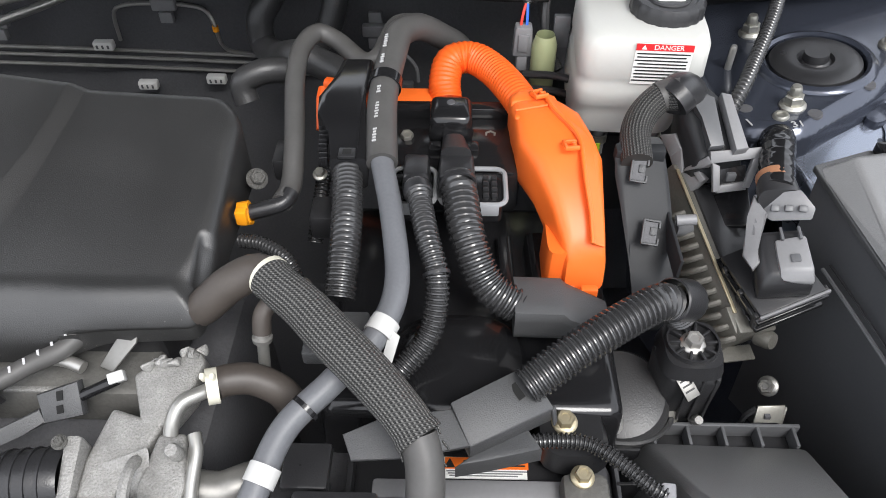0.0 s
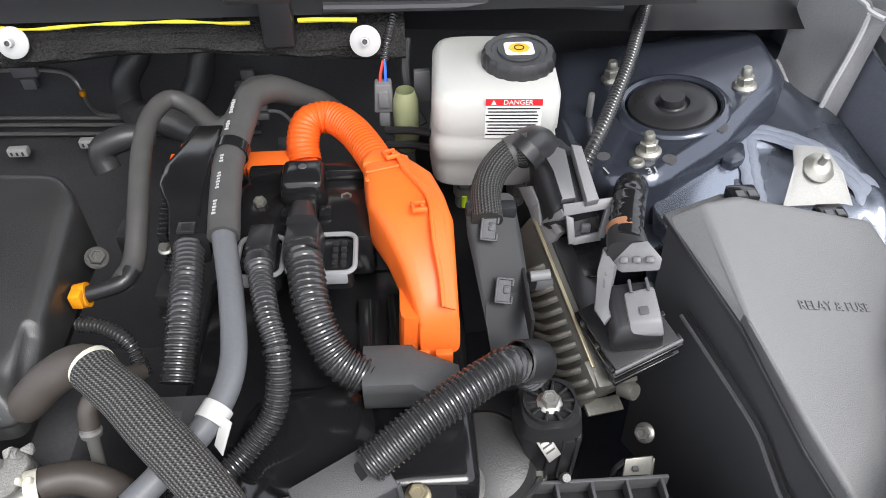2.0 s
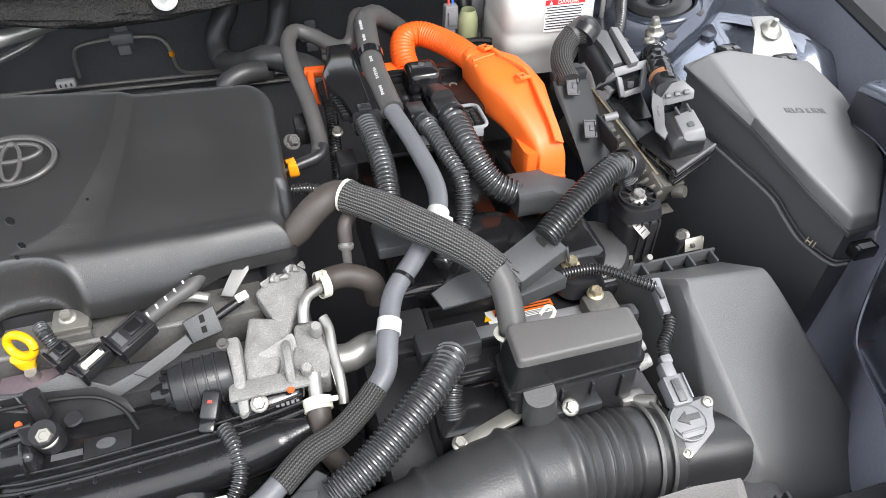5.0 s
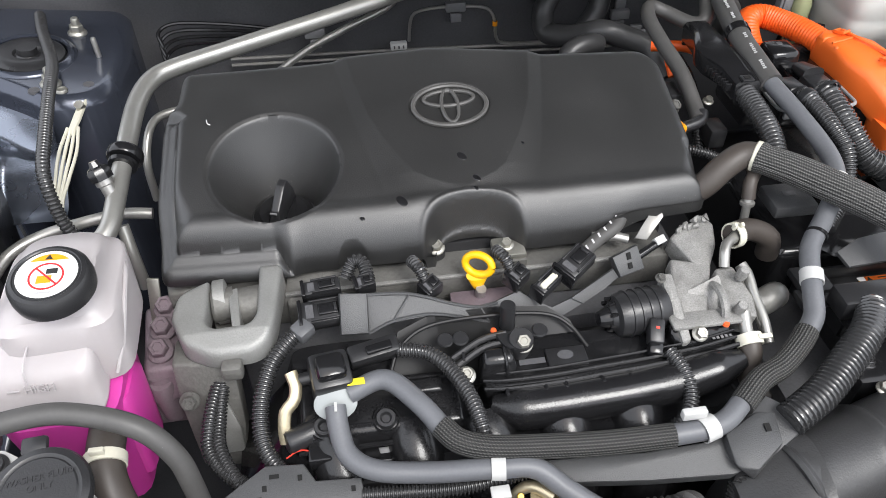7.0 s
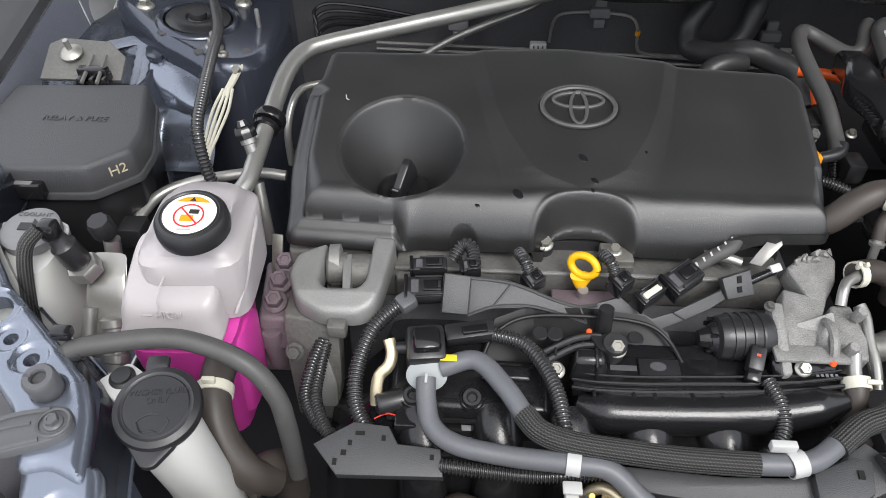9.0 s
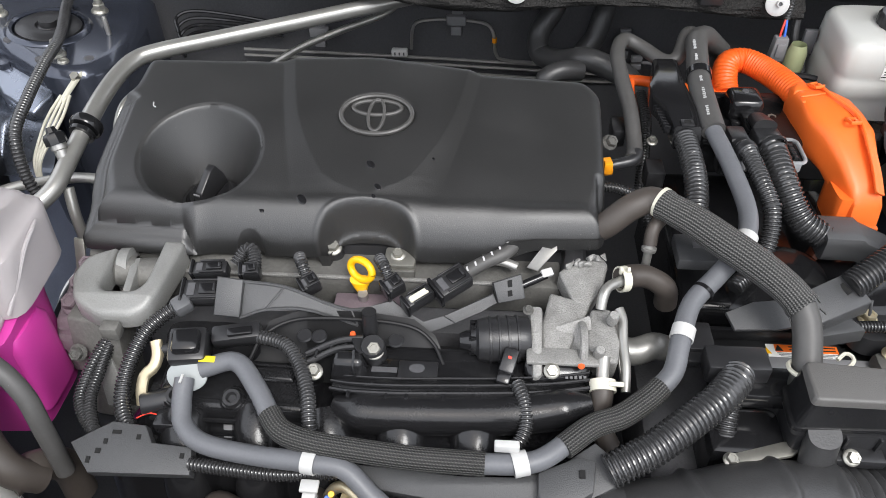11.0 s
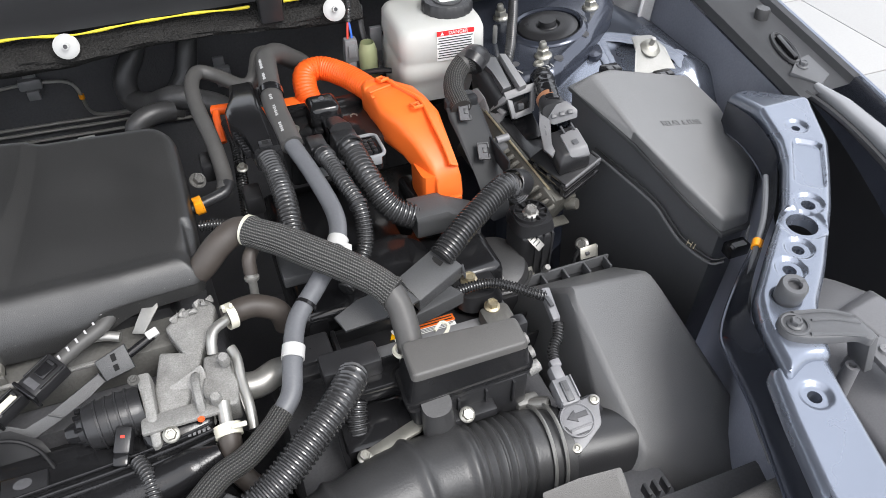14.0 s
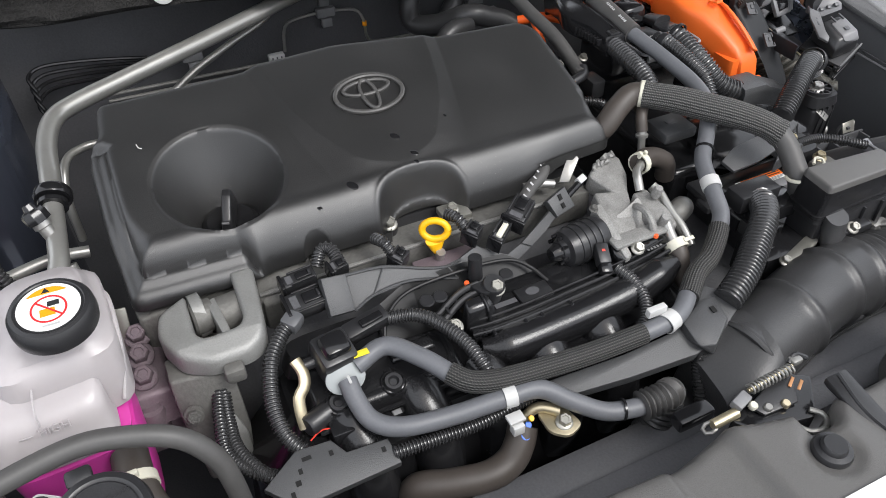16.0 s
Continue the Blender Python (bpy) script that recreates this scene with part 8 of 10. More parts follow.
for k in range(9):
    cx, cy = -0.1602 + 0.00364 * k, 0.2778 + 0.00115 * k - 0.002 + rough.uniform(-0.004, 0.003)
    part("neck_lump", hull([(cx + rough.uniform(-0.005, 0.005), cy + rough.uniform(-0.005, 0.005), 0.902 + rough.uniform(0, 0.009)) for _ in range(9)], 0.0008), CAST, egr)
part("valve_body", hull(deep([(-0.1445, 0.2326, 0.899), (-0.1281, 0.2333, 0.8992), (-0.1224, 0.2031, 0.8931), (-0.1259, 0.1839, 0.8893), (-0.1457, 0.1866, 0.8898), (-0.1509, 0.2018, 0.8929)], 0.026), 0.003, 3), CAST, egr)
part("valve_throat", loft([((-0.172, 0.202, 0.882), (0.003, 0, 0), (0, 0.014, 0.012), 3), ((-0.160, 0.202, 0.884), (0.003, 0, 0), (0, 0.016, 0.014), 3), ((-0.148, 0.203, 0.886), (0.003, 0, 0), (0, 0.018, 0.016), 3)], 24), CAST, egr)
part("throat_rib", tube([(-0.153, 0.203 + 0.0175 * math.cos(a), 0.886 + 0.016 * math.sin(a)) for a in np.linspace(0, math.pi, 12)], 0.0035, 8), CAST, egr)
part("motor_plate", hull(deep([(-0.196, 0.227, 0.906), (-0.185, 0.227, 0.906), (-0.185, 0.172, 0.885), (-0.193, 0.171, 0.883)], 0.03), 0.003), CAST, egr)
motor = part("motor", lathe([(0, -0.030), (0.010, -0.030), (0.012, -0.026), (0.017, -0.024), (0.0185, -0.018), (0.0185, 0.014), (0.017, 0.018)], 32, basis((-0.213, 0.2085, 0.884), (1, 0.1, 0))), SATIN, egr, "black ribbed valve motor")
for k in range(4):
    part("motor_ring", lathe([(0.0180, -0.0012), (0.0196, -0.0008), (0.0196, 0.0008), (0.0180, 0.0012)], 30, basis((-0.2275 + 0.0075 * k, 0.2070 + 0.0008 * k, 0.884), (1, 0.1, 0))), SATIN, motor)
part("motor_cap", lathe([(0, -0.040), (0.006, -0.039), (0.008, -0.034), (0.009, -0.028)], 18, basis((-0.213, 0.2085, 0.884), (1, 0.1, 0))), GLOSS, motor)
for k in range(8):
    part("motor_rib", box((-0.028, 0.0125 * math.cos(k * 0.785), 0.0125 * math.sin(k * 0.785)), (0.006, 0.003, 0.003), 0.0006, basis((-0.213, 0.2085, 0.884))), GLOSS, motor)
part("base_block", hull([(-0.198, 0.192, 0.888), (-0.150, 0.196, 0.888), (-0.146, 0.186, 0.885), (-0.150, 0.176, 0.880), (-0.190, 0.172, 0.880), (-0.200, 0.180, 0.884), (-0.198, 0.190, 0.862), (-0.148, 0.194, 0.862), (-0.150, 0.172, 0.862), (-0.192, 0.168, 0.862)], 0.003), GLOSS, egr)
for k in range(5):
    part("code_bar", box((-0.166 + 0.0036 * k, 0.1745, 0.8812), (0.0022, 0.003, 0.0006), 0, None), GREYP, egr)
part("base_plate", box((-0.168, 0.188, 0.889), (0.060, 0.016, 0.004), 0.0015), CAST, egr)
part("orange_dot", lathe([(0, 0.003), (0.0025, 0.0025), (0.003, 0)], 12, basis((-0.155, 0.1805, 0.888))), REDDOT, egr)
part("upper_pipe", tube([(-0.1368, 0.2313, 0.8998), (-0.1352, 0.2384, 0.9072), (-0.131, 0.2465, 0.9108), (-0.1221, 0.2531, 0.9101), (-0.1143, 0.261, 0.9077)], 0.0044, 12), ALU, egr)
part("upper_hose", tube([(-0.1171, 0.26, 0.9075), (-0.1113, 0.2647, 0.9065), (-0.0954, 0.2685, 0.9032), (-0.0783, 0.2662, 0.8928), (-0.0741, 0.2665, 0.8728)], 0.0100, 14), BROWN, egr)
part("hose_clamp", lathe([(0.0098, -0.0035), (0.0112, -0.0035), (0.0112, 0.0035), (0.0098, 0.0035)], 18, basis((-0.1171, 0.26, 0.9075), (0.9, 0.3, -0.1))), CREAM, egr)
for k in (-1, 1):
    part("clamp_ear", box((0.003 * k, 0.002, 0.011), (0.003, 0.004, 0.008), 0.001, basis((-0.1171, 0.26, 0.9075), (0, -0.3, 0.95))), CREAM, egr)
part("lower_pipe", tube([(-0.137, 0.1888, 0.8913), (-0.138, 0.1783, 0.8842), (-0.1382, 0.1687, 0.8793)], 0.0052, 12), ALU, egr)
part("lower_hose", tube([(-0.1383, 0.1704, 0.8806), (-0.1388, 0.1606, 0.8726), (-0.141, 0.1528, 0.8581), (-0.13, 0.14, 0.84)], 0.0088, 14), BROWN, egr)
part("hose_clamp", lathe([(0.0088, -0.0045), (0.0106, -0.0045), (0.0106, 0.0045), (0.0088, 0.0045)], 18, basis((-0.1382, 0.1687, 0.8793), (0.0, -0.9, -0.4))), CREAM, egr)
part("clamp_ear", box((0.008, 0.0, 0.010), (0.012, 0.004, 0.003), 0.001, basis((-0.1382, 0.1687, 0.8793), (0.1, -0.4, 0.9))), CREAM, egr)
part("side_stay", slab([(-0.1257, 0.2319, 0.8979), (-0.1193, 0.2332, 0.8982), (-0.1181, 0.2055, 0.8886), (-0.1168, 0.1712, 0.8718), (-0.122, 0.17, 0.8715), (-0.1244, 0.1913, 0.8838)], 0.004, 0.0008), DULL, egr, "dull steel stay plate")
part("stay_pipe", tube([(-0.1222, 0.2309, 0.9017), (-0.1195, 0.2216, 0.8978), (-0.1199, 0.2046, 0.8904), (-0.1187, 0.1854, 0.8826), (-0.1196, 0.1684, 0.8732)], 0.0040, 10), ALU, egr)
part("gas_pipe", tube([(-0.1215, 0.2096, 0.8754), (-0.1075, 0.21, 0.8735), (-0.0913, 0.2171, 0.8729), (-0.075, 0.235, 0.85)], 0.0115, 18), DULL, egr)
bolt((-0.197, 0.222, 0.905), (0.1, -0.3, 1), 0.0045, CAST_D)
for bx, by, bz in ((-0.129, 0.216, 0.908), (-0.141, 0.188, 0.898)):
    part("casting_boss", lathe([(0, 0.004), (0.0035, 0.004), (0.0045, 0.002), (0.0045, -0.008)], 14, basis((bx, by, bz), (0, -0.3, 1))), CAST, egr)
bolt((-0.178, 0.176, 0.886), (0, -0.5, 0.85), 0.0065)
part("vent_stub", lathe([(0.0038, -0.030), (0.0038, -0.003), (0.0062, -0.002), (0.0066, 0.001), (0.0050, 0.002), (0.0040, 0.008), (0, 0.008)], 16, basis((-0.092, 0.292, 0.914), (0.05, 0.25, 0.95))), DULL, egr, "short dull steel stub pipe")
part("stub_hose", tube([(-0.0918, 0.293, 0.918), (-0.090, 0.300, 0.930), (-0.080, 0.312, 0.934), (-0.070, 0.33, 0.92)], 0.0060, 12), BROWN, egr)
mplug = thing("wiring_plug", "black wiring plug on the valve motor", "plug", (-0.213, 0.186, 0.88), "engine plugs")
part("plug_shell", box((0, 0, 0), (0.012, 0.020, 0.012), 0.002, basis((-0.2115, 0.1835, 0.8855), (0, -0.4, 0.9), (0.95, -0.3, 0))), SATIN, mplug)
part("plug_boot", box((0, -0.014, 0), (0.011, 0.010, 0.010), 0.002, basis((-0.2115, 0.1835, 0.8855), (0, -0.4, 0.9), (0.95, -0.3, 0))), GLOSS, mplug)
part("red_mark", box((0.000, 0.002, 0.0063), (0.003, 0.002, 0.0008), 0, basis((-0.2115, 0.1835, 0.8855), (0, -0.4, 0.9), (0.95, -0.3, 0))), REDWIRE, mplug)
part("plug_loom", corrugated([(-0.205, 0.168, 0.880), (-0.199, 0.152, 0.876), (-0.198, 0.134, 0.869), (-0.206, 0.120, 0.862), (-0.220, 0.112, 0.856)], 0.0062, 0.0029), CORR, mplug)

# ---- intake manifold ----
manifold = thing("intake_manifold", "glossy black moulded intake manifold with ribs", "intake manifold", (-0.3, 0.16, 0.8))
part("plenum", tube([(-0.350, 0.152, 0.862), (-0.338, 0.149, 0.860), (-0.318, 0.147, 0.859), (-0.250, 0.149, 0.859), (-0.205, 0.151, 0.862), (-0.170, 0.155, 0.866), (-0.146, 0.158, 0.872)], lambda s, w: 0.0165 * min(1, 0.45 + 26 * min(s, w - s)), 24), MOULD, manifold)
part("plenum_step", box((-0.250, 0.176, 0.866), (0.205, 0.034, 0.014), 0.003, pose(0, 0, 0)), MOULD, manifold)
for dy, dz, r in ((0.0, 0.0, 0.0019), (0.006, 0.0022, 0.0015), (0.012, 0.0035, 0.0012)):
    part("seam_flange", tube([(-0.353, 0.160 + dy, 0.8715 + dz), (-0.335, 0.1565 + dy, 0.8735 + dz), (-0.30, 0.1560 + dy, 0.8740 + dz), (-0.262, 0.1585 + dy, 0.8735 + dz), (-0.225, 0.1600 + dy, 0.8745 + dz), (-0.180, 0.1625 + dy, 0.8770 + dz), (-0.148, 0.166 + dy, 0.880 + dz)], r, 8), MOULD, manifold)
for x in (-0.337, -0.307, -0.291, -0.262, -0.240, -0.212, -0.190, -0.165):
    part("seam_lug", box((x, 0.1530, 0.8712), (0.0028, 0.006, 0.0085), 0.0008), MOULD, manifold)
part("plenum_back", box((-0.230, 0.197, 0.862), (0.175, 0.02, 0.02), 0.004), MOULD, manifold)
part("upper_shell", loft([((-0.424, 0.188, 0.858), (0.004, 0, 0), (0, 0.016, 0.010), 3), ((-0.412, 0.196, 0.862), (0.004, 0.003, 0), (0, 0.022, 0.022), 3), ((-0.385, 0.202, 0.864), (0.004, 0, 0), (0, 0.024, 0.026), 3.5), ((-0.330, 0.202, 0.864), (0.004, 0, 0), (0, 0.024, 0.026), 3.5), ((-0.292, 0.199, 0.863), (0.004, 0, 0), (0, 0.024, 0.024), 3.5), ((-0.274, 0.194, 0.860), (0.004, 0, 0), (0, 0.020, 0.018), 3), ((-0.266, 0.188, 0.856), (0.003, 0, 0), (0, 0.014, 0.010), 3)], 36), SHELL, manifold, "broad moulded upper shell")
part("shell_rim", tube([(-0.424, 0.182, 0.872), (-0.413, 0.200, 0.885), (-0.386, 0.214, 0.8905), (-0.330, 0.216, 0.8910), (-0.292, 0.213, 0.888), (-0.274, 0.204, 0.880), (-0.264, 0.188, 0.872)], 0.0017, 8), SHELL, manifold)
for x, y in ((-0.378, 0.197), (-0.366, 0.197), (-0.303, 0.196)):
    part("shell_disc", lathe([(0, 0.0014), (0.0055, 0.0014), (0.0065, 0.0)], 18, basis((x, y, 0.8902), (0, -0.15, 1))), SATIN, manifold)
part("post_block", hull([(-0.356, 0.166, 0.866), (-0.324, 0.166, 0.866), (-0.354, 0.184, 0.866), (-0.324, 0.184, 0.866), (-0.352, 0.172, 0.889), (-0.328, 0.172, 0.889), (-0.350, 0.184, 0.892), (-0.328, 0.184, 0.892)], 0.004, 3), MOULD, manifold)
part("post_line", tube([(-0.3335, 0.164, 0.868), (-0.3345, 0.1705, 0.888), (-0.335, 0.182, 0.8925)], 0.0013, 6), MOULD, manifold)
part("dark_window", hull([(-0.322, 0.172, 0.8725), (-0.301, 0.172, 0.8725), (-0.301, 0.182, 0.8735), (-0.322, 0.182, 0.8735), (-0.320, 0.173, 0.868), (-0.303, 0.181, 0.868)]), DARK, manifold)
part("window_flap", box((-0.284, 0.179, 0.8745), (0.032, 0.018, 0.003), 0.001), SATIN, manifold)
part("flap_hole", plate(oval(-0.285, 0.180, 0.0065, 0.0045, 18), 0.8758, 0.8764, 0), DARK, manifold)
part("left_cover", hull([(-0.492, 0.142, 0.864), (-0.372, 0.142, 0.864), (-0.370, 0.186, 0.868), (-0.494, 0.190, 0.868), (-0.498, 0.138, 0.846), (-0.366, 0.138, 0.846), (-0.364, 0.190, 0.846), (-0.500, 0.194, 0.846)], 0.004, 3), MOULD, manifold)
loop = rounded([(-0.470, 0.150), (-0.378, 0.149), (-0.376, 0.181), (-0.470, 0.183)], 0.008)
part("cover_bead", tube([(x, y, 0.8660 + 0.1 * (y - 0.165)) for x, y in loop + loop[:1]], 0.0016, 6), MOULD, manifold)
part("cover_recess", hull([(-0.424, 0.166, 0.8672), (-0.384, 0.166, 0.8672), (-0.384, 0.179, 0.8690), (-0.424, 0.179, 0.8690), (-0.422, 0.168, 0.8700), (-0.386, 0.168, 0.8700), (-0.386, 0.177, 0.8715), (-0.422, 0.177, 0.8715)], 0.001), MOULD, manifold)
for bx in (-0.430, -0.476):
    part("cover_boss", lathe([(0, 0.002), (0.003, 0.002), (0.0045, 0.005), (0.007, 0.005), (0.008, 0)], 18, basis((bx, 0.1495, 0.8645), (0, -0.3, 1))), SATIN, manifold)
    part("boss_ring", lathe([(0.009, 0.0008), (0.0100, 0.0016), (0.011, 0.0)], 20, basis((bx, 0.1495, 0.8645), (0, -0.3, 1))), MOULD, manifold)
part("cover_lip", tube([(-0.496, 0.137, 0.853), (-0.430, 0.136, 0.854), (-0.366, 0.137, 0.853)], 0.0020, 6), MOULD, manifold)
part("left_hump", loft([((-0.46, 0.205, 0.858), (0.045, 0, 0), (0, 0.016, 0), 4), ((-0.46, 0.206, 0.878), (0.038, 0, 0), (0, 0.012, 0), 4)]), MOULD, manifold)
for k in range(5):
    x = -0.470 + 0.058 * k
    part("lower_runner", tube([(x, 0.150, 0.846), (x + 0.002, 0.136, 0.842), (x + 0.004, 0.118, 0.825), (x + 0.004, 0.108, 0.79), (x + 0.004, 0.12, 0.74)], 0.0205, 18), MOULD, manifold)
for x in (-0.441, -0.383):
    part("bridge_web", box((x, 0.122, 0.830), (0.034, 0.020, 0.024), 0.002), SATIN, manifold)
part("bridge_window", slab([(-0.438, 0.138, 0.846), (-0.418, 0.138, 0.846), (-0.420, 0.128, 0.840), (-0.436, 0.128, 0.840)], 0.003, 0.0006), GREYP, manifold)
part("runner_web", tube([(-0.31, 0.130, 0.846), (-0.29, 0.122, 0.838), (-0.26, 0.118, 0.834), (-0.21, 0.120, 0.836)], 0.0045, 10), MOULD, manifold)
part("side_outlet", lathe([(0.0, 0.018), (0.0075, 0.018), (0.009, 0.016), (0.010, -0.02)], 18, basis((-0.488, 0.150, 0.858), (-0.9, -0.4, 0.1))), SATIN, manifold)
brace = thing("manifold_bracket", "black ribbed bracket with an orange paint dot", "bracket", (-0.34, 0.195, 0.87))
part("bracket_bar", tube([(-0.375, 0.183, 0.884), (-0.350, 0.194, 0.889), (-0.330, 0.197, 0.890)], 0.0028, 8), SATIN, brace)
part("bracket_bar", tube([(-0.373, 0.176, 0.882), (-0.350, 0.187, 0.887), (-0.330, 0.190, 0.888)], 0.0028, 8), SATIN, brace)
for k in range(4):
    part("bracket_web", box((0, 0, 0), (0.002, 0.012, 0.004), 0.0004, basis((-0.366 + 0.011 * k, 0.184 + 0.0042 * k, 0.886))), SATIN, brace)
part("bracket_head", lathe([(0, 0.008), (0.009, 0.008), (0.010, 0.006), (0.010, -0.012)], 20, basis((-0.3205, 0.188, 0.888), (0, -0.3, 1))), SATIN, brace)
part("head_arm", hull([(-0.340, 0.196, 0.893), (-0.312, 0.196, 0.893), (-0.310, 0.182, 0.893), (-0.332, 0.178, 0.893), (-0.338, 0.194, 0.884), (-0.312, 0.194, 0.884), (-0.312, 0.184, 0.884)], 0.002), SATIN, brace)
part("bracket_peg", lathe([(0, 0.022), (0.006, 0.022), (0.0065, 0.0)], 16, basis((-0.326, 0.209, 0.885), (0, 0.1, 1))), SATIN, brace)
part("orange_dot", lathe([(0, 0.0025), (0.0022, 0.002), (0.0026, 0)], 12, basis((-0.339, 0.2005, 0.890))), REDDOT, brace)
bolt((-0.319, 0.1845, 0.890), (0, -0.35, 0.95), 0.0078)
bolt((-0.366, 0.1685, 0.880), (0, -0.35, 0.95), 0.0072)
sbr = thing("pipe_bracket", "yellow-passivated bent steel bracket", "bracket", (-0.498, 0.165, 0.86))
part("bent_strip", tube([(-0.497, 0.183, 0.892), (-0.494, 0.174, 0.886), (-0.496, 0.166, 0.880), (-0.503, 0.160, 0.875), (-0.505, 0.152, 0.866), (-0.505, 0.146, 0.856)], 0.0048, 10, squash=0.6), BRASS, sbr)

# ---- looms and slotted brackets at the front ----
looms = thing("front_loom", "black corrugated loom dropping from the wiring guard", "wiring loom", (-0.51, 0.15, 0.85), "front looms")
part("loom_tube", corrugated([(-0.484, 0.221, 0.895), (-0.497, 0.215, 0.892), (-0.513, 0.196, 0.885), (-0.522, 0.170, 0.871), (-0.521, 0.145, 0.858), (-0.508, 0.125, 0.850), (-0.490, 0.118, 0.846)], 0.0067, 0.0030), CORR, looms)
part("loom_boot", box((0, 0, 0), (0.016, 0.016, 0.014), 0.004, basis((-0.487, 0.220, 0.895), (0, -0.2, 1)) @ pose(0, 0, 0, 0, 0, 40)), DKGREY, looms)
for k in range(2):
    lm2 = thing("front_loom", "thin black corrugated loom beside the engine mount", "wiring loom", (-0.55, 0.15, 0.84), "front looms")
    part("loom_tube", corrugated([(-0.5525 + 0.004 * k, 0.224, 0.866), (-0.557 + 0.004 * k, 0.206, 0.862), (-0.563 + 0.006 * k, 0.180, 0.855 - 0.004 * k), (-0.564 + 0.008 * k, 0.155, 0.846), (-0.548 + 0.006 * k, 0.133 - 0.006 * k, 0.842), (-0.525, 0.119 - 0.008 * k, 0.842)], 0.0056, 0.0028), CORR, lm2)
lb = thing("slotted_bracket", "charcoal plastic cable bracket with small square slots", "bracket", (-0.49, 0.1, 0.84))
lpoly = [(-0.548, 0.110), (-0.519, 0.128), (-0.492, 0.126), (-0.484, 0.113), (-0.452, 0.111), (-0.449, 0.090), (-0.528, 0.088)]
part("bracket_plate", plate(lpoly, 0.845, 0.856, 0.0015, pose(0, 0.105, 0.85, 18, 0, 0) @ pose(0, -0.105, -0.85)), GUARD, lb)
for x, y, w, d in ((-0.513, 0.1195, 0.007, 0.003), (-0.495, 0.1165, 0.003, 0.004), (-0.520, 0.1120, 0.003, 0.004), (-0.524, 0.1045, 0.004, 0.004), (-0.530, 0.0975, 0.003, 0.005), (-0.458, 0.104, 0.003, 0.004)):
    part("bracket_slot", box((x, y, 0.8562), (w, d, 0.0012), 0, pose(0, 0.105, 0.85, 18, 0, 0) @ pose(0, -0.105, -0.85)), SLOT, lb)
part("red_wire", tube([(-0.505, 0.133, 0.856), (-0.495, 0.137, 0.858), (-0.482, 0.134, 0.857)], 0.0006, 6), REDWIRE, lb)
part("connector", box((-0.480, 0.133, 0.853), (0.018, 0.016, 0.014), 0.002), GLOSS, lb)
part("cross_loom", corrugated([(-0.452, 0.098, 0.852), (-0.420, 0.096, 0.851), (-0.380, 0.094, 0.851), (-0.33, 0.098, 0.853)], 0.0058, 0.0028), CORR, lb)
rb2 = thing("cable_tray", "long charcoal plastic cable tray under the braided hose", "cable tray", (-0.23, 0.09, 0.84))
rpoly = [(-0.335, 0.108), (-0.290, 0.103), (-0.245, 0.098), (-0.200, 0.097), (-0.168, 0.108), (-0.146, 0.122), (-0.128, 0.106), (-0.133, 0.090), (-0.166, 0.074), (-0.190, 0.071), (-0.250, 0.078), (-0.310, 0.088)]
part("tray_plate", plate([(x, y) for x, y in rpoly], 0.848, 0.862, 0.002, pose(-0.22, 0.095, 0.856, 16, -6, 0) @ pose(0.22, -0.095, -0.856)), GUARD, rb2)
part("tray_end", hull([(-0.190, 0.094, 0.874), (-0.160, 0.107, 0.877), (-0.148, 0.104, 0.877), (-0.151, 0.082, 0.872), (-0.176, 0.066, 0.868), (-0.190, 0.070, 0.868), (-0.190, 0.094, 0.858), (-0.150, 0.104, 0.858), (-0.151, 0.082, 0.856), (-0.176, 0.066, 0.854)], 0.0015), GUARD, rb2)
part("tray_slot", box((0, 0, 0.0004), (0.004, 0.006, 0.001), 0, basis((-0.1585, 0.0935, 0.8752), (-0.05, -0.22, 1))), SLOT, rb2)

# ---- engine mount on the timing side ----
mount = thing("engine_mount", "cast aluminium engine mount with a looped arm", "engine mount", (-0.55, 0.23, 0.78))
outer = rounded([(-0.563, 0.274), (-0.584, 0.262), (-0.588, 0.240), (-0.577, 0.214), (-0.556, 0.202), (-0.524, 0.202), (-0.511, 0.211), (-0.507, 0.230), (-0.501, 0.285), (-0.520, 0.285)], 0.007)
inner = rounded([(-0.559, 0.32), (-0.561, 0.234), (-0.555, 0.225), (-0.527, 0.226), (-0.5215, 0.236), (-0.520, 0.32)], 0.006)


def arm_d(x, y):
    return np.minimum(poly_distance(x, y, outer), -poly_distance(x, y, inner))


part("loop_arm", contour_sheet((-0.60, 0.185), (-0.49, 0.31), 0.0012, arm_d, lambda x, y: 0.906 + 0.06 * (y - 0.22) - 0.30 * np.clip(0.220 - y, 0, 1) - 0.005 * (1 - np.sqrt(1 - np.clip(1 - arm_d(x, y) / 0.006, 0, 1) ** 2)), lambda x, y: 0.884), MOUNT, mount, angle=55)
part("mount_core", loft([((-0.548, 0.262, 0.84), (0.017, 0, 0), (0, 0.022, 0), 3), ((-0.548, 0.264, 0.872), (0.014, 0, 0), (0, 0.016, 0), 3)]), CAST_D, mount)
part("mount_ring", lathe([(0.006, 0.004), (0.012, 0.004), (0.014, 0.002), (0.014, -0.014)], 24, basis((-0.557, 0.262, 0.890), (-0.97, -0.15, 0.1))), CAST_D, mount)
part("mount_pin", hull([(-0.546, 0.266, 0.902), (-0.538, 0.268, 0.903), (-0.541, 0.228, 0.900), (-0.534, 0.228, 0.900), (-0.546, 0.266, 0.86), (-0.538, 0.268, 0.86), (-0.541, 0.226, 0.875), (-0.534, 0.226, 0.875)], 0.0015), MOUNT, mount)
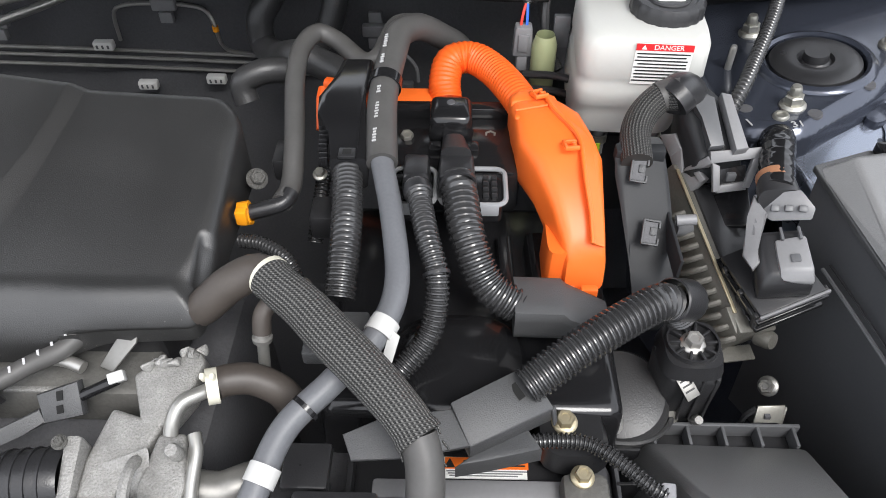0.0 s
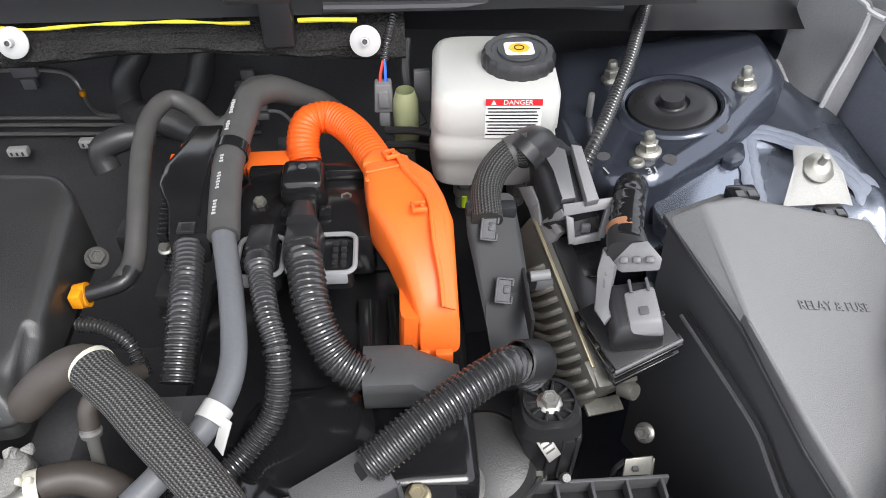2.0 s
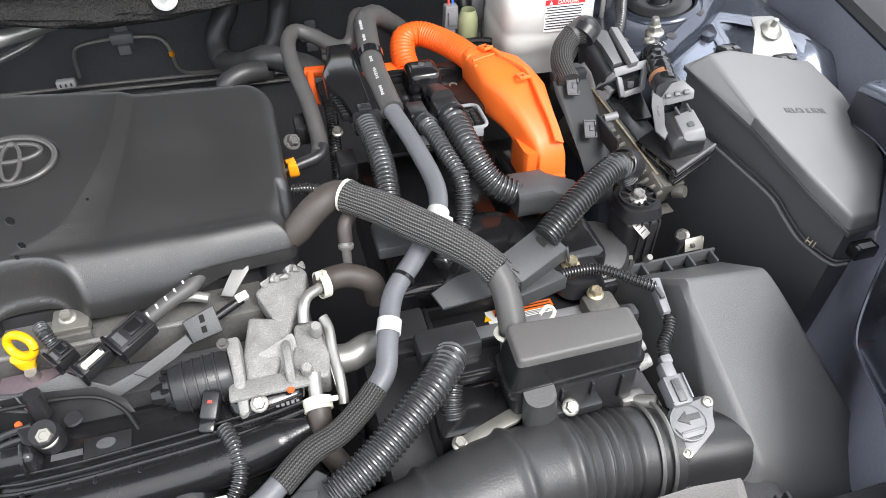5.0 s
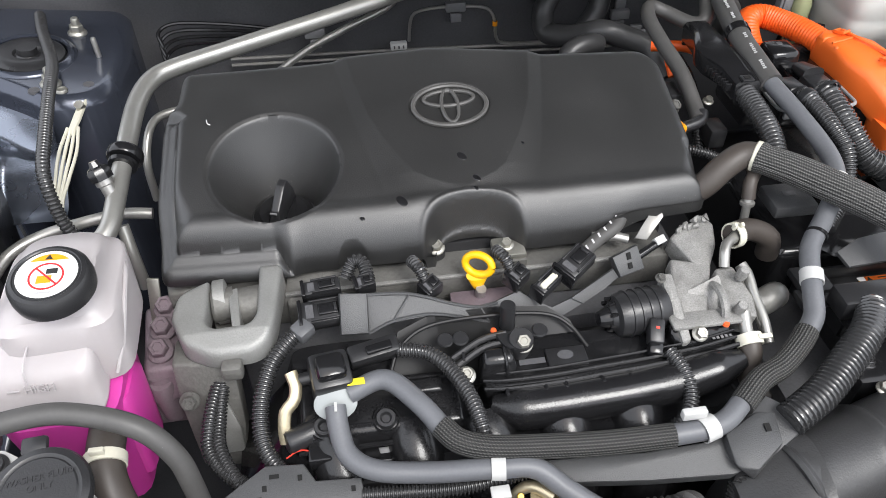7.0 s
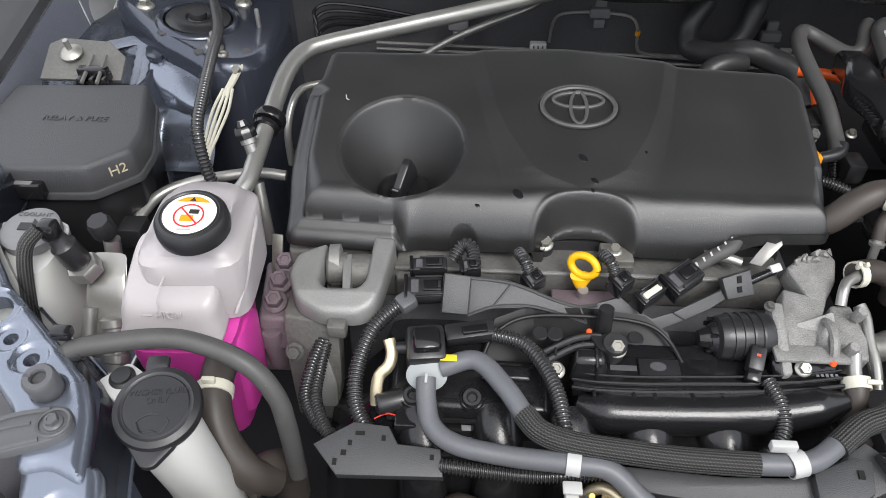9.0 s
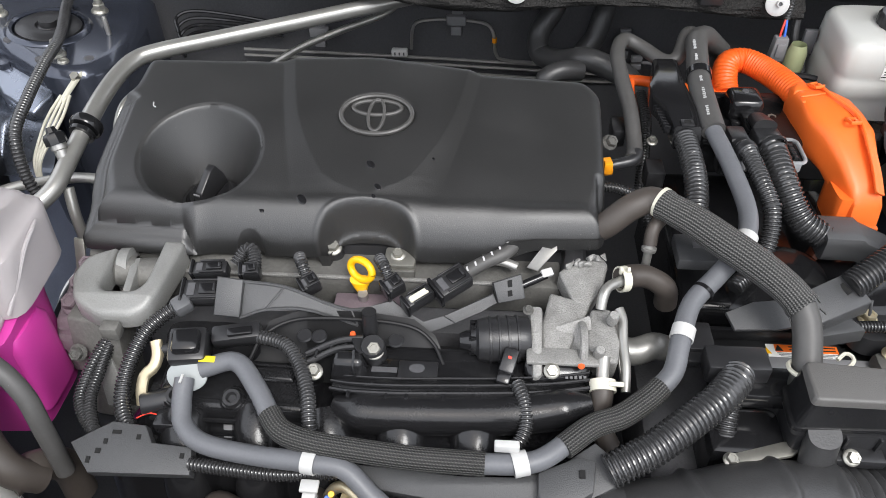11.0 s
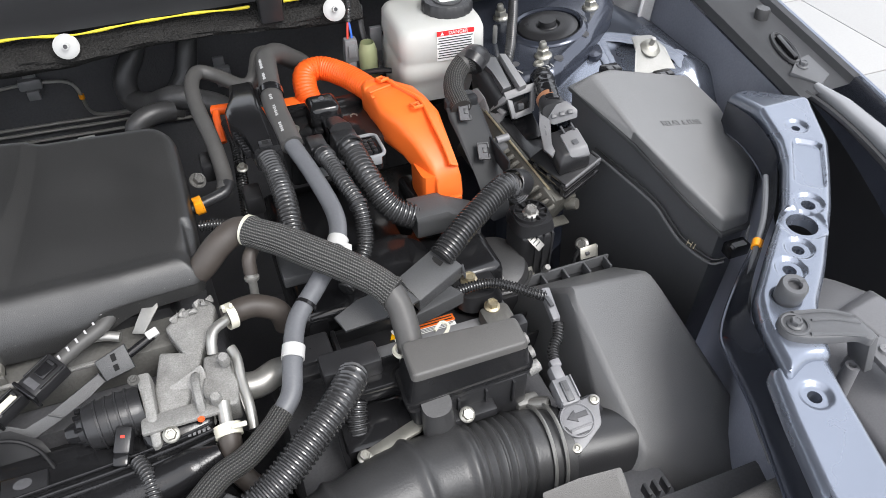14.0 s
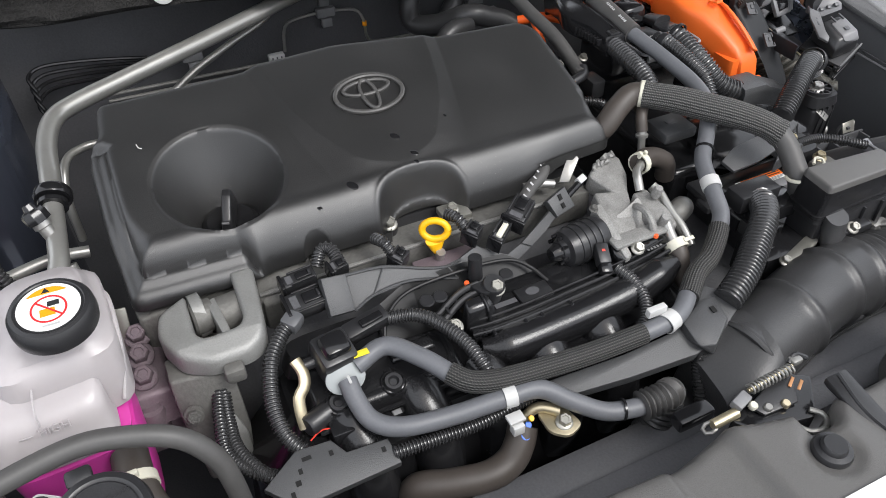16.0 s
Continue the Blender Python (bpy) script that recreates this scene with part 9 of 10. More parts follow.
part("core_drum", lathe([(0.014, -0.012), (0.016, -0.010), (0.016, 0.010), (0.014, 0.012)], 28, basis((-0.529, 0.262, 0.886), (1, 0.1, 0))), CAST_D, mount)
part("core_drum", lathe([(0.011, -0.006), (0.0185, -0.005), (0.0185, 0.004), (0.011, 0.006)], 28, basis((-0.553, 0.268, 0.888), (1, 0.1, 0))), MOUNT, mount, "bright metal core ring")
part("rear_lug", hull([(-0.602, 0.300, 0.890), (-0.566, 0.305, 0.892), (-0.600, 0.285, 0.885), (-0.566, 0.288, 0.887), (-0.602, 0.30, 0.85), (-0.566, 0.30, 0.85), (-0.598, 0.28, 0.85), (-0.566, 0.28, 0.85)], 0.003), CAST_D, mount)
part("pin_tail", box((-0.541, 0.196, 0.887), (0.016, 0.012, 0.014), 0.003), CAST_D, mount)
part("mount_leg", hull([(-0.590, 0.212, 0.882), (-0.542, 0.206, 0.882), (-0.541, 0.188, 0.830), (-0.590, 0.200, 0.84), (-0.585, 0.185, 0.78), (-0.548, 0.180, 0.78), (-0.59, 0.24, 0.88), (-0.545, 0.24, 0.88), (-0.58, 0.22, 0.75), (-0.55, 0.22, 0.75)], 0.003), CAST_D, mount)
part("leg_facet", hull([(-0.566, 0.186, 0.828), (-0.545, 0.184, 0.828), (-0.546, 0.180, 0.80), (-0.566, 0.180, 0.80), (-0.556, 0.200, 0.86), (-0.566, 0.21, 0.80), (-0.545, 0.21, 0.80)], 0.002), MOUNT, mount)
part("back_case", hull([(-0.502, 0.300, 0.895), (-0.450, 0.300, 0.895), (-0.450, 0.262, 0.880), (-0.502, 0.262, 0.880), (-0.502, 0.262, 0.84), (-0.450, 0.262, 0.84), (-0.502, 0.30, 0.84), (-0.45, 0.30, 0.84)], 0.004), CAST_D, mount)
part("mount_foot", box((-0.612, 0.270, 0.80), (0.045, 0.075, 0.05), 0.008), CAST_TINT, mount)
part("foot_boss", loft([((-0.612, 0.275, 0.82), (0.020, 0, 0), (0, 0.050, 0), 3), ((-0.612, 0.275, 0.842), (0.015, 0, 0), (0, 0.045, 0), 3)]), CAST_TINT, mount)
bolt((-0.580, 0.196, 0.855), (0, -0.8, 0.6), 0.008, CAST_D, name="mount_bolt", label="dull grey bolt head on the engine mount")
# Grey bolts, coloured with the reflection of the magenta tank.
for x, y, z in ((-0.606, 0.290, 0.865), (-0.6076, 0.270, 0.861), (-0.609, 0.251, 0.855)):
    bolt((x, y, z), (0, -0.35, 0.9), 0.0112, CAST_TINT, name="mount_bolt", label="dull grey bolt head on the engine mount, pink reflection in its colour")
part("foot_web", hull([(-0.628, 0.300, 0.858), (-0.592, 0.302, 0.858), (-0.590, 0.236, 0.850), (-0.622, 0.236, 0.850), (-0.632, 0.31, 0.83), (-0.588, 0.31, 0.83), (-0.586, 0.225, 0.82), (-0.626, 0.225, 0.82)], 0.004, 3), CAST_TINT, mount)
part("tinted_peg", lathe([(0, 0.018), (0.009, 0.018), (0.0105, 0.015), (0.0105, -0.03)], 20, basis((-0.6115, 0.2345, 0.820), (0, -0.1, 1))), CAST_TINT, mount)
lever = thing("earth_strap", "bare metal earth strap with a bolt", "strap", (-0.616, 0.29, 0.85))
part("strap_leaf", box((0, 0, 0), (0.010, 0.003, 0.045), 0.001, basis((-0.614, 0.292, 0.872), (0.1, 0.35, 1))), ZINC, lever)
part("strap_foot", box((-0.617, 0.282, 0.848), (0.016, 0.020, 0.003), 0.001), ZINC, lever)
bolt((-0.618, 0.284, 0.850), (0, -0.3, 1), 0.006)


# ---- coolant reservoir ----
tank = thing("coolant_reservoir", "milky coolant reservoir with magenta coolant and a black cap", "coolant reservoir", (-0.65, 0.21, 0.78))
ts = [((-0.652, 0.236, 0.899), 0.0415, 0.046, 6), ((-0.652, 0.238, 0.940), 0.0430, 0.0465, 6), ((-0.652, 0.239, 0.953), 0.0430, 0.0465, 6), ((-0.652, 0.240, 0.9565), 0.0410, 0.0445, 5), ((-0.651, 0.240, 0.9585), 0.0370, 0.0410, 5), ((-0.650, 0.240, 0.966), 0.0335, 0.0390, 4), ((-0.647, 0.236, 0.974), 0.0290, 0.0350, 3.5), ((-0.641, 0.222, 0.981), 0.0245, 0.0270, 2.5), ((-0.638, 0.206, 0.984), 0.0215, 0.0215, 2)]
part("upper_tank", loft([((c[0] + 0.001, c[1], c[2]), (0.95 * a, 0.05 * a, 0), (-0.05 * b, b, 0), e) for c, a, b, e in ts], 48), TANK_PINK, tank, "milky white upper half")
fs = [((-0.669, 0.2015, 0.898), 0.0410, 0.0355, 7), ((-0.6695, 0.2015, 0.9025), 0.0440, 0.0380, 7), ((-0.6695, 0.2020, 0.906), 0.0440, 0.0380, 7), ((-0.669, 0.2025, 0.909), 0.0418, 0.0362, 7), ((-0.668, 0.2045, 0.926), 0.0408, 0.0355, 7), ((-0.667, 0.2065, 0.936), 0.0390, 0.0335, 6), ((-0.667, 0.2085, 0.941), 0.0360, 0.0300, 5), ((-0.667, 0.2100, 0.9425), 0.0310, 0.0250, 4)]
part("front_panel", loft([((c[0] + 0.002, c[1], c[2]), (0.94 * a, 0.03 * a, 0), (-0.03 * b, b, 0.010), e) for c, a, b, e in fs], 48), TANK_PINK, tank, "milky white front panel with moulded level marks")
part("panel_seam", tube([(-0.668, 0.1705, 0.9290), (-0.6675, 0.1760, 0.9410), (-0.667, 0.200, 0.9448)], 0.0008, 6), TANK_PINK, tank)
part("level_word", words("HIGH", 0.0085, 0.0006, basis((-0.661, 0.1695, 0.9240), (0, -0.96, 0.28), (1, 0.03, 0))), TANK_PINK, tank)
part("level_bar", box((-0.6785, 0.1697, 0.9235), (0.0085, 0.0012, 0.0010), 0.0003), TANK_PINK, tank)
part("tank_flange", tube([(-0.6135, 0.262, 0.950), (-0.6095, 0.250, 0.951), (-0.6085, 0.228, 0.945), (-0.6115, 0.205, 0.925), (-0.618, 0.190, 0.907)], 0.0018, 6), TANK_PINK, tank)
part("lower_tank", loft([((-0.662, 0.206, 0.77), (0.034, 0.002, 0), (0, 0.038, 0), 6), ((-0.662, 0.206, 0.880), (0.041, 0.002, 0), (0, 0.044, 0), 6), ((-0.661, 0.209, 0.900), (0.0425, 0.002, 0), (0, 0.046, 0.012), 6)], 40), MAGENTA, tank, "lower half full of magenta coolant")
part("side_lobe", loft([((-0.628, 0.205, 0.79), (0.008, 0, 0), (0, 0.026, 0), 4), ((-0.624, 0.203, 0.872), (0.009, 0, 0), (0, 0.026, 0), 4), ((-0.624, 0.203, 0.882), (0.006, 0, 0), (0, 0.020, 0), 4)]), MAGENTA, tank)
km = basis((-0.6363, 0.2020, 0.984), (0.02, -0.12, 1))
kcap = part("pressure_cap", lathe([(0.0235, 0.0), (0.0262, 0.001), (0.0268, 0.006), (0.0262, 0.013), (0.0240, 0.0165), (0.0215, 0.0172), (0.0208, 0.0166), (0, 0.0166)], 48, km), SATIN, tank, "black pressure cap with a round label")
part("cap_label", lathe([(0, 0.0171), (0.0192, 0.0171), (0.0192, 0.0168)], 40, km), PAPER, kcap)
part("label_field", plate([(0.0165 * math.cos(a), 0.0165 * math.sin(a)) for a in np.linspace(0.75, math.pi - 0.75, 12)], 0.0171, 0.0174, 0, km), AMBER, kcap)
part("warning_mark", plate([(-0.0030, 0.0120), (0.0020, 0.0120), (-0.0005, 0.0160)], 0.0174, 0.0176, 0, km), BLACKPRINT, kcap)
part("ban_ring", lathe([(0.0098, 0.0172), (0.0098, 0.0175), (0.0110, 0.0175), (0.0110, 0.0172)], 36, km @ Matrix.Translation((0, -0.002, 0))), RED, kcap)
part("ban_symbol", box((-0.001, -0.0045, 0.0173), (0.009, 0.006, 0.0003), 0, km), AMBER, kcap)
part("ban_slash", box((0, 0, 0.0176), (0.020, 0.0012, 0.0003), 0, km @ Matrix.Translation((0, -0.002, 0)) @ pose(0, 0, 0, 0, 0, -45)), RED, kcap)
part("ban_hand", box((0.003, 0.002, 0.0173), (0.007, 0.004, 0.0003), 0, km), BLACKPRINT, kcap)
part("print_bar", box((0, -0.0152, 0.0172), (0.010, 0.0014, 0.0003), 0, km), GREYPRINT, kcap)
part("outlet_hose", tube([(-0.626, 0.158, 0.884), (-0.625, 0.140, 0.884), (-0.622, 0.121, 0.878), (-0.613, 0.103, 0.861), (-0.596, 0.092, 0.838), (-0.583, 0.10, 0.815)], 0.0130, 16), BROWN, tank, "brown rubber outlet hose")
part("hose_clamp", lathe([(0.0130, -0.004), (0.0146, -0.004), (0.0146, 0.004), (0.0130, 0.004)], 20, basis((-0.6245, 0.133, 0.8825), (0.1, -1, -0.15))), CREAM, tank)
part("clamp_ear", box((-0.625, 0.131, 0.8985), (0.010, 0.004, 0.006), 0.001), CREAM, tank)
part("radiator_elbow", tube([(-0.600, 0.088, 0.825), (-0.588, 0.105, 0.822), (-0.578, 0.12, 0.80), (-0.578, 0.12, 0.76)], 0.0135, 16), BROWN, tank)

# ---- washer filler ----
washer = thing("washer_filler", "white washer filler neck under a black flip cap", "washer filler", (-0.63, 0.075, 0.78))
part("neck", loft([((-0.622, 0.082, 0.78), (0.022, 0, 0), (0, 0.016, 0), 3), ((-0.625, 0.076, 0.86), (0.022, 0, 0), (0, 0.017, 0), 3), ((-0.632, 0.076, 0.905), (0.023, 0, 0), (0, 0.020, 0.004), 2.5), ((-0.636, 0.079, 0.922), (0.024, 0, 0), (0, 0.022, 0.005), 2)]), TANK, washer)
hm = basis((-0.6385, 0.0845, 0.928), (0.05, -0.22, 0.97), (0.99, 0.08, 0))
fcap = part("flip_cap", lathe([(0.0265, -0.004), (0.0292, -0.003), (0.0298, 0.001), (0.0285, 0.004), (0.0245, 0.0055), (0.0232, 0.0048), (0.0222, 0.0048), (0.0212, 0.0058), (0, 0.0058)], 48, hm), SATIN, washer, "black flip cap with raised lettering")
part("cap_tab", box((-0.006, 0.0325, 0), (0.016, 0.012, 0.006), 0.003, hm), SATIN, fcap)
part("cap_spout", plate(rounded([(-0.018, -0.022), (0.018, -0.022), (0.004, -0.040), (-0.004, -0.040)], 0.006), -0.004, 0.001, 0.0015, hm), SATIN, fcap)
part("lettering", words("WASHER FLUID", 0.0056, 0.0003, hm @ pose(0, 0.0095, 0.0060, 0, 0, 4)), SATIN, fcap)
part("lettering", words("ONLY", 0.0056, 0.0003, hm @ pose(0.0005, 0.0035, 0.0060, 0, 0, 4)), SATIN, fcap)
part("screen_symbol", tube([hm @ Vector((0.012 * math.cos(a) , -0.014 + 0.010 * math.sin(a) - 0.002, 0.006)) for a in np.linspace(0.5, math.pi - 0.5, 9)], 0.0006, 5, 0.002), SATIN, fcap)
part("screen_symbol", tube([hm @ Vector(v) for v in ((-0.0105, -0.0112, 0.006), (-0.006, -0.0185, 0.006), (0.0, -0.0172, 0.006), (0.006, -0.0185, 0.006), (0.0105, -0.0112, 0.006))], 0.0006, 5, 0.002), SATIN, fcap)
wclip = thing("push_clip", "white bracket with a black push clip", "clip", (-0.674, 0.093, 0.92))
part("bracket_leaf", plate(rounded([(-0.693, 0.109), (-0.676, 0.127), (-0.659, 0.116), (-0.673, 0.092)], 0.005), 0.918, 0.922, 0.001), WHITE, wclip)
part("clip_head", lathe([(0, 0.005), (0.0065, 0.005), (0.007, 0.003), (0.0092, 0.002), (0.0092, 0)], 24, basis((-0.675, 0.112, 0.922), (0, -0.1, 1))), SATIN, wclip)
overflow = thing("drain_hose", "grey rubber hose arching in front of the reservoir", "hose", (-0.65, 0.12, 0.9))
part("hose_run", tube([(-0.712, 0.121, 0.938), (-0.700, 0.125, 0.940), (-0.652, 0.135, 0.940), (-0.622, 0.134, 0.936), (-0.5895, 0.1260, 0.926), (-0.571, 0.1175, 0.903), (-0.565, 0.110, 0.875), (-0.563, 0.104, 0.82)], 0.0074), SHEATH, overflow)
part("hose_stop", tube([(-0.716, 0.119, 0.936), (-0.704, 0.123, 0.938)], 0.0074, 14), RUBBER, overflow)
part("rail_clip", box((-0.716, 0.128, 0.950), (0.014, 0.010, 0.008), 0.002, None), GLOSS, overflow)
part("white_mark", box((0, 0, 0.0069), (0.0012, 0.006, 0.0008), 0, basis((-0.5775, 0.1210, 0.9125), (0.5, -0.5, 0.75), (0.7, -0.4, -0.5))), PAPER, overflow)

# ---- air conditioning pipes and fittings ----
acl = thing("air_conditioning_pipe", "thick brushed aluminium air conditioning pipe", "pipe", (-0.64, 0.45, 0.9))
part("pipe_run", tube([(-0.300, 0.700, 0.962), (-0.449, 0.618, 0.960), (-0.554, 0.567, 0.957), (-0.604, 0.541, 0.956), (-0.626, 0.523, 0.954), (-0.636, 0.488, 0.950), (-0.638, 0.440, 0.945), (-0.639, 0.416, 0.939)], 0.0092, 18), ALU, acl)
part("pipe_run", tube([(-0.641, 0.408, 0.936), (-0.644, 0.370, 0.925), (-0.648, 0.342, 0.916), (-0.662, 0.322, 0.908), (-0.680, 0.31, 0.90)], 0.0085, 18), ALU, acl)
part("clamp_ring", lathe([(0.0075, -0.005), (0.0150, -0.005), (0.0160, -0.003), (0.0160, 0.003), (0.0150, 0.005), (0.0075, 0.005)], 28, basis((-0.639, 0.416, 0.939), (-0.15, -0.95, -0.25))), GLOSS, acl, "black rubber clamp ring")
part("clamp_disc", lathe([(0.0, 0.002), (0.0125, 0.002), (0.0130, -0.002), (0, -0.002)], 28, basis((-0.6405, 0.4065, 0.936), (-0.15, -0.95, -0.25))), GLOSS, acl)
part("service_port", lathe([(0.0062, -0.012), (0.0062, 0.008), (0.0078, 0.009), (0.0078, 0.016)], 16, basis((-0.647, 0.374, 0.930), (-0.3, 0.35, 0.9))), STEEL, acl)
part("port_cap", lathe([(0, 0.031), (0.004, 0.031), (0.0055, 0.026), (0.0085, 0.025), (0.0105, 0.022), (0.0105, 0.014)], 8, basis((-0.647, 0.374, 0.930), (-0.3, 0.35, 0.9))), GLOSS, acl, "black service port cap")
part("port_tail", tube([(-0.640, 0.352, 0.91), (-0.636, 0.340, 0.885), (-0.634, 0.335, 0.85)], 0.0055, 12), ALU, acl)
thin = thing("air_conditioning_pipe", "thin bright aluminium pipe beside the engine cover", "pipe", (-0.45, 0.66, 0.9), "thin pipes")
part("pipe_run", tube([(-0.355, 0.740, 0.935), (-0.372, 0.700, 0.931), (-0.430, 0.672, 0.918), (-0.486, 0.650, 0.900), (-0.56, 0.62, 0.86)], 0.0046, 12), ALU, thin)
thin2 = thing("air_conditioning_pipe", "thin bright aluminium pipe along the inner wing", "pipe", (-0.7, 0.36, 0.88), "thin pipes")
part("pipe_run", tube([(-0.590, 0.505, 0.928), (-0.607, 0.502, 0.929), (-0.624, 0.490, 0.929), (-0.631, 0.470, 0.922), (-0.635, 0.453, 0.900), (-0.636, 0.45, 0.86)], 0.0040, 12), ALU, thin2)
part("pipe_run", tube([(-0.628, 0.400, 0.882), (-0.650, 0.400, 0.885), (-0.674, 0.397, 0.885), (-0.723, 0.387, 0.880), (-0.752, 0.370, 0.875), (-0.765, 0.342, 0.868)], 0.0056, 12), ALU, thin2)
part("pipe_fitting", box((-0.762, 0.325, 0.866), (0.024, 0.024, 0.024), 0.003), SATIN, thin2)
acb = thing("receiver_block", "bright aluminium valve block with a pressure sensor", "valve block", (-0.745, 0.22, 0.85))
part("block", loft([((-0.738, 0.232, 0.912), (0.016, 0, 0), (0, 0.010, 0.006), 5), ((-0.737, 0.216, 0.897), (0.017, 0, 0), (0, 0.008, 0.008), 5), ((-0.742, 0.190, 0.860), (0.014, 0, 0), (0, 0.008, 0.008), 5)]), ALU, acb)
part("hex_nut", lathe([(0, 0.008), (0.0125, 0.008), (0.014, 0.006), (0.014, -0.004)], 6, basis((-0.750, 0.222, 0.918), (-0.1, -0.3, 1))), STEEL, acb)
sens = part("pressure_sensor", lathe([(0.0085, 0.006), (0.0105, 0.010), (0.0105, 0.030), (0.008, 0.033), (0.007, 0.040), (0, 0.040)], 20, basis((-0.750, 0.222, 0.918), (-0.25, -0.1, 1))), SATIN, acb, "black pressure sensor")
part("plug", box((-0.762, 0.219, 0.962), (0.014, 0.012, 0.018), 0.003), GLOSS, sens)
part("service_cap", lathe([(0, 0.018), (0.0085, 0.018), (0.0105, 0.015), (0.0105, 0.0)], 8, basis((-0.748, 0.262, 0.922), (0, -0.25, 1))), SATIN, acb)
part("port", lathe([(0.007, 0.0), (0.007, -0.02), (0.009, -0.022), (0.009, -0.03)], 14, basis((-0.740, 0.255, 0.922), (0.1, 0.2, 1))), STEEL, acb)
part("lower_pipe", tube([(-0.748, 0.205, 0.890), (-0.750, 0.190, 0.872), (-0.753, 0.165, 0.845), (-0.755, 0.15, 0.80)], 0.0055, 12), ALU, acb)
part("hose_joint", tube([(-0.728, 0.200, 0.885), (-0.726, 0.185, 0.865), (-0.727, 0.165, 0.84), (-0.728, 0.15, 0.80)], lambda s, w: 0.0095 + 0.0018 * (math.sin(s * 420) > 0), 18, 0.0015), ALU, acb)
part("sensor_lead", tube([(-0.768, 0.216, 0.966), (-0.778, 0.205, 0.955), (-0.782, 0.192, 0.925), (-0.780, 0.178, 0.895), (-0.775, 0.17, 0.85)], 0.0058, 12), BRAID, acb, "braided sensor lead")
inv_tank = thing("inverter_coolant_tank", "white inverter coolant tank with a pale arrow cap", "coolant tank", (-0.80, 0.23, 0.85))
part("tank_body", loft([((-0.815, 0.215, 0.84), (0.045, 0, 0), (0, 0.05, 0), 4), ((-0.815, 0.220, 0.905), (0.044, 0, 0), (0, 0.045, 0), 4), ((-0.808, 0.235, 0.928), (0.034, 0, 0), (0, 0.034, 0), 4)]), TANK, inv_tank)
im = basis((-0.800, 0.246, 0.930), (0, -0.1, 1))
icap = part("tank_cap", lathe([(0.021, 0), (0.024, 0.001), (0.024, 0.009), (0.021, 0.011), (0, 0.011)], 32, im), GREYP, inv_tank)
part("cap_arrow", plate([(-0.008, -0.004), (0.002, -0.004), (0.002, -0.009), (0.011, 0), (0.002, 0.009), (0.002, 0.004), (-0.008, 0.004)], 0.0112, 0.0122, 0, im), BLACKPRINT, icap)
part("lettering", words("COOLANT", 0.006, 0.0003, im @ pose(0, 0.014, 0.0114)), DKGREY, icap)
earth = thing("earth_lead", "pale earth lug with white wires on the strut tower", "earth lead", (-0.73, 0.55, 0.86))
part("lug", slab([(-0.706, 0.540, 0.928), (-0.699, 0.538, 0.929), (-0.704, 0.512, 0.922), (-0.712, 0.500, 0.912), (-0.717, 0.504, 0.912), (-0.711, 0.520, 0.920)], 0.004, 0.001), CREAM, earth, "pale heat-shrunk lug")
part("lug_bolt", lathe([(0, 0.006), (0.005, 0.006), (0.0055, 0)], 6, basis((-0.705, 0.530, 0.926), (0, -0.5, 0.8))), ZINC, earth)
for k in range(4):
    o = 0.0035 * (k - 1.5)
    part("white_wire", tube([(-0.7115 + o, 0.508, 0.916), (-0.714 + 1.6 * o, 0.480, 0.906), (-0.718 + 1.2 * o, 0.452, 0.893), (-0.722 + 0.6 * o, 0.430, 0.876), (-0.722, 0.42, 0.84)], 0.0017, 7), CREAM, earth)

# ---- firewall pipes and clips ----
for k, (z, y) in enumerate(((0.850, 0.738), (0.842, 0.736), (0.829, 0.738))):
    bp = thing("brake_pipe", "thin black brake pipe along the firewall, grey reflection in its colour", "pipe", (-0.3, y, z), "brake pipes")
    # Steel grey on black pipes: the colour stands in for their reflection.
    part("pipe_run", tube([(-0.58, y, z + 0.006), (-0.35, y, z), (-0.10, y, z - 0.010), (-0.06, y, z - 0.01)], 0.0022, 8, 0.02), DULL, bp)
sp = thing("vent_pipe", "thin steel pipe with a red dot clipped to the firewall", "pipe", (-0.28, 0.735, 0.88))
part("pipe_run", tube([(-0.345, 0.738, 0.862), (-0.342, 0.736, 0.892), (-0.332, 0.735, 0.904), (-0.300, 0.736, 0.907), (-0.262, 0.735, 0.906), (-0.240, 0.731, 0.902), (-0.232, 0.726, 0.888), (-0.229, 0.727, 0.864), (-0.215, 0.733, 0.851), (-0.15, 0.737, 0.845)], 0.0022, 8, 0.006), STEEL, sp)
part("red_dot", lathe([(0.0023, -0.003), (0.0034, -0.003), (0.0034, 0.003), (0.0023, 0.003)], 12, basis((-0.2315, 0.7255, 0.884), (0, 0, 1))), AMBER, sp)
for x, y, z in ((-0.283, 0.733, 0.908), (-0.467, 0.726, 0.890), (-0.061, 0.725, 0.884)):
    pc = thing("pipe_clip", "light grey pipe clip on the firewall", "clip", (x, y, z), "firewall clips")
    part("clip_body", box((x, y, z), (0.026, 0.010, 0.013), 0.002), GREYP, pc)
    part("clip_stem", box((x + 0.001, y + 0.006, z + 0.011), (0.014, 0.006, 0.014), 0.001), GREYP, pc)
    part("clip_foot", box((x, y - 0.001, z - 0.014), (0.014, 0.008, 0.012), 0.001), GREYP, pc)
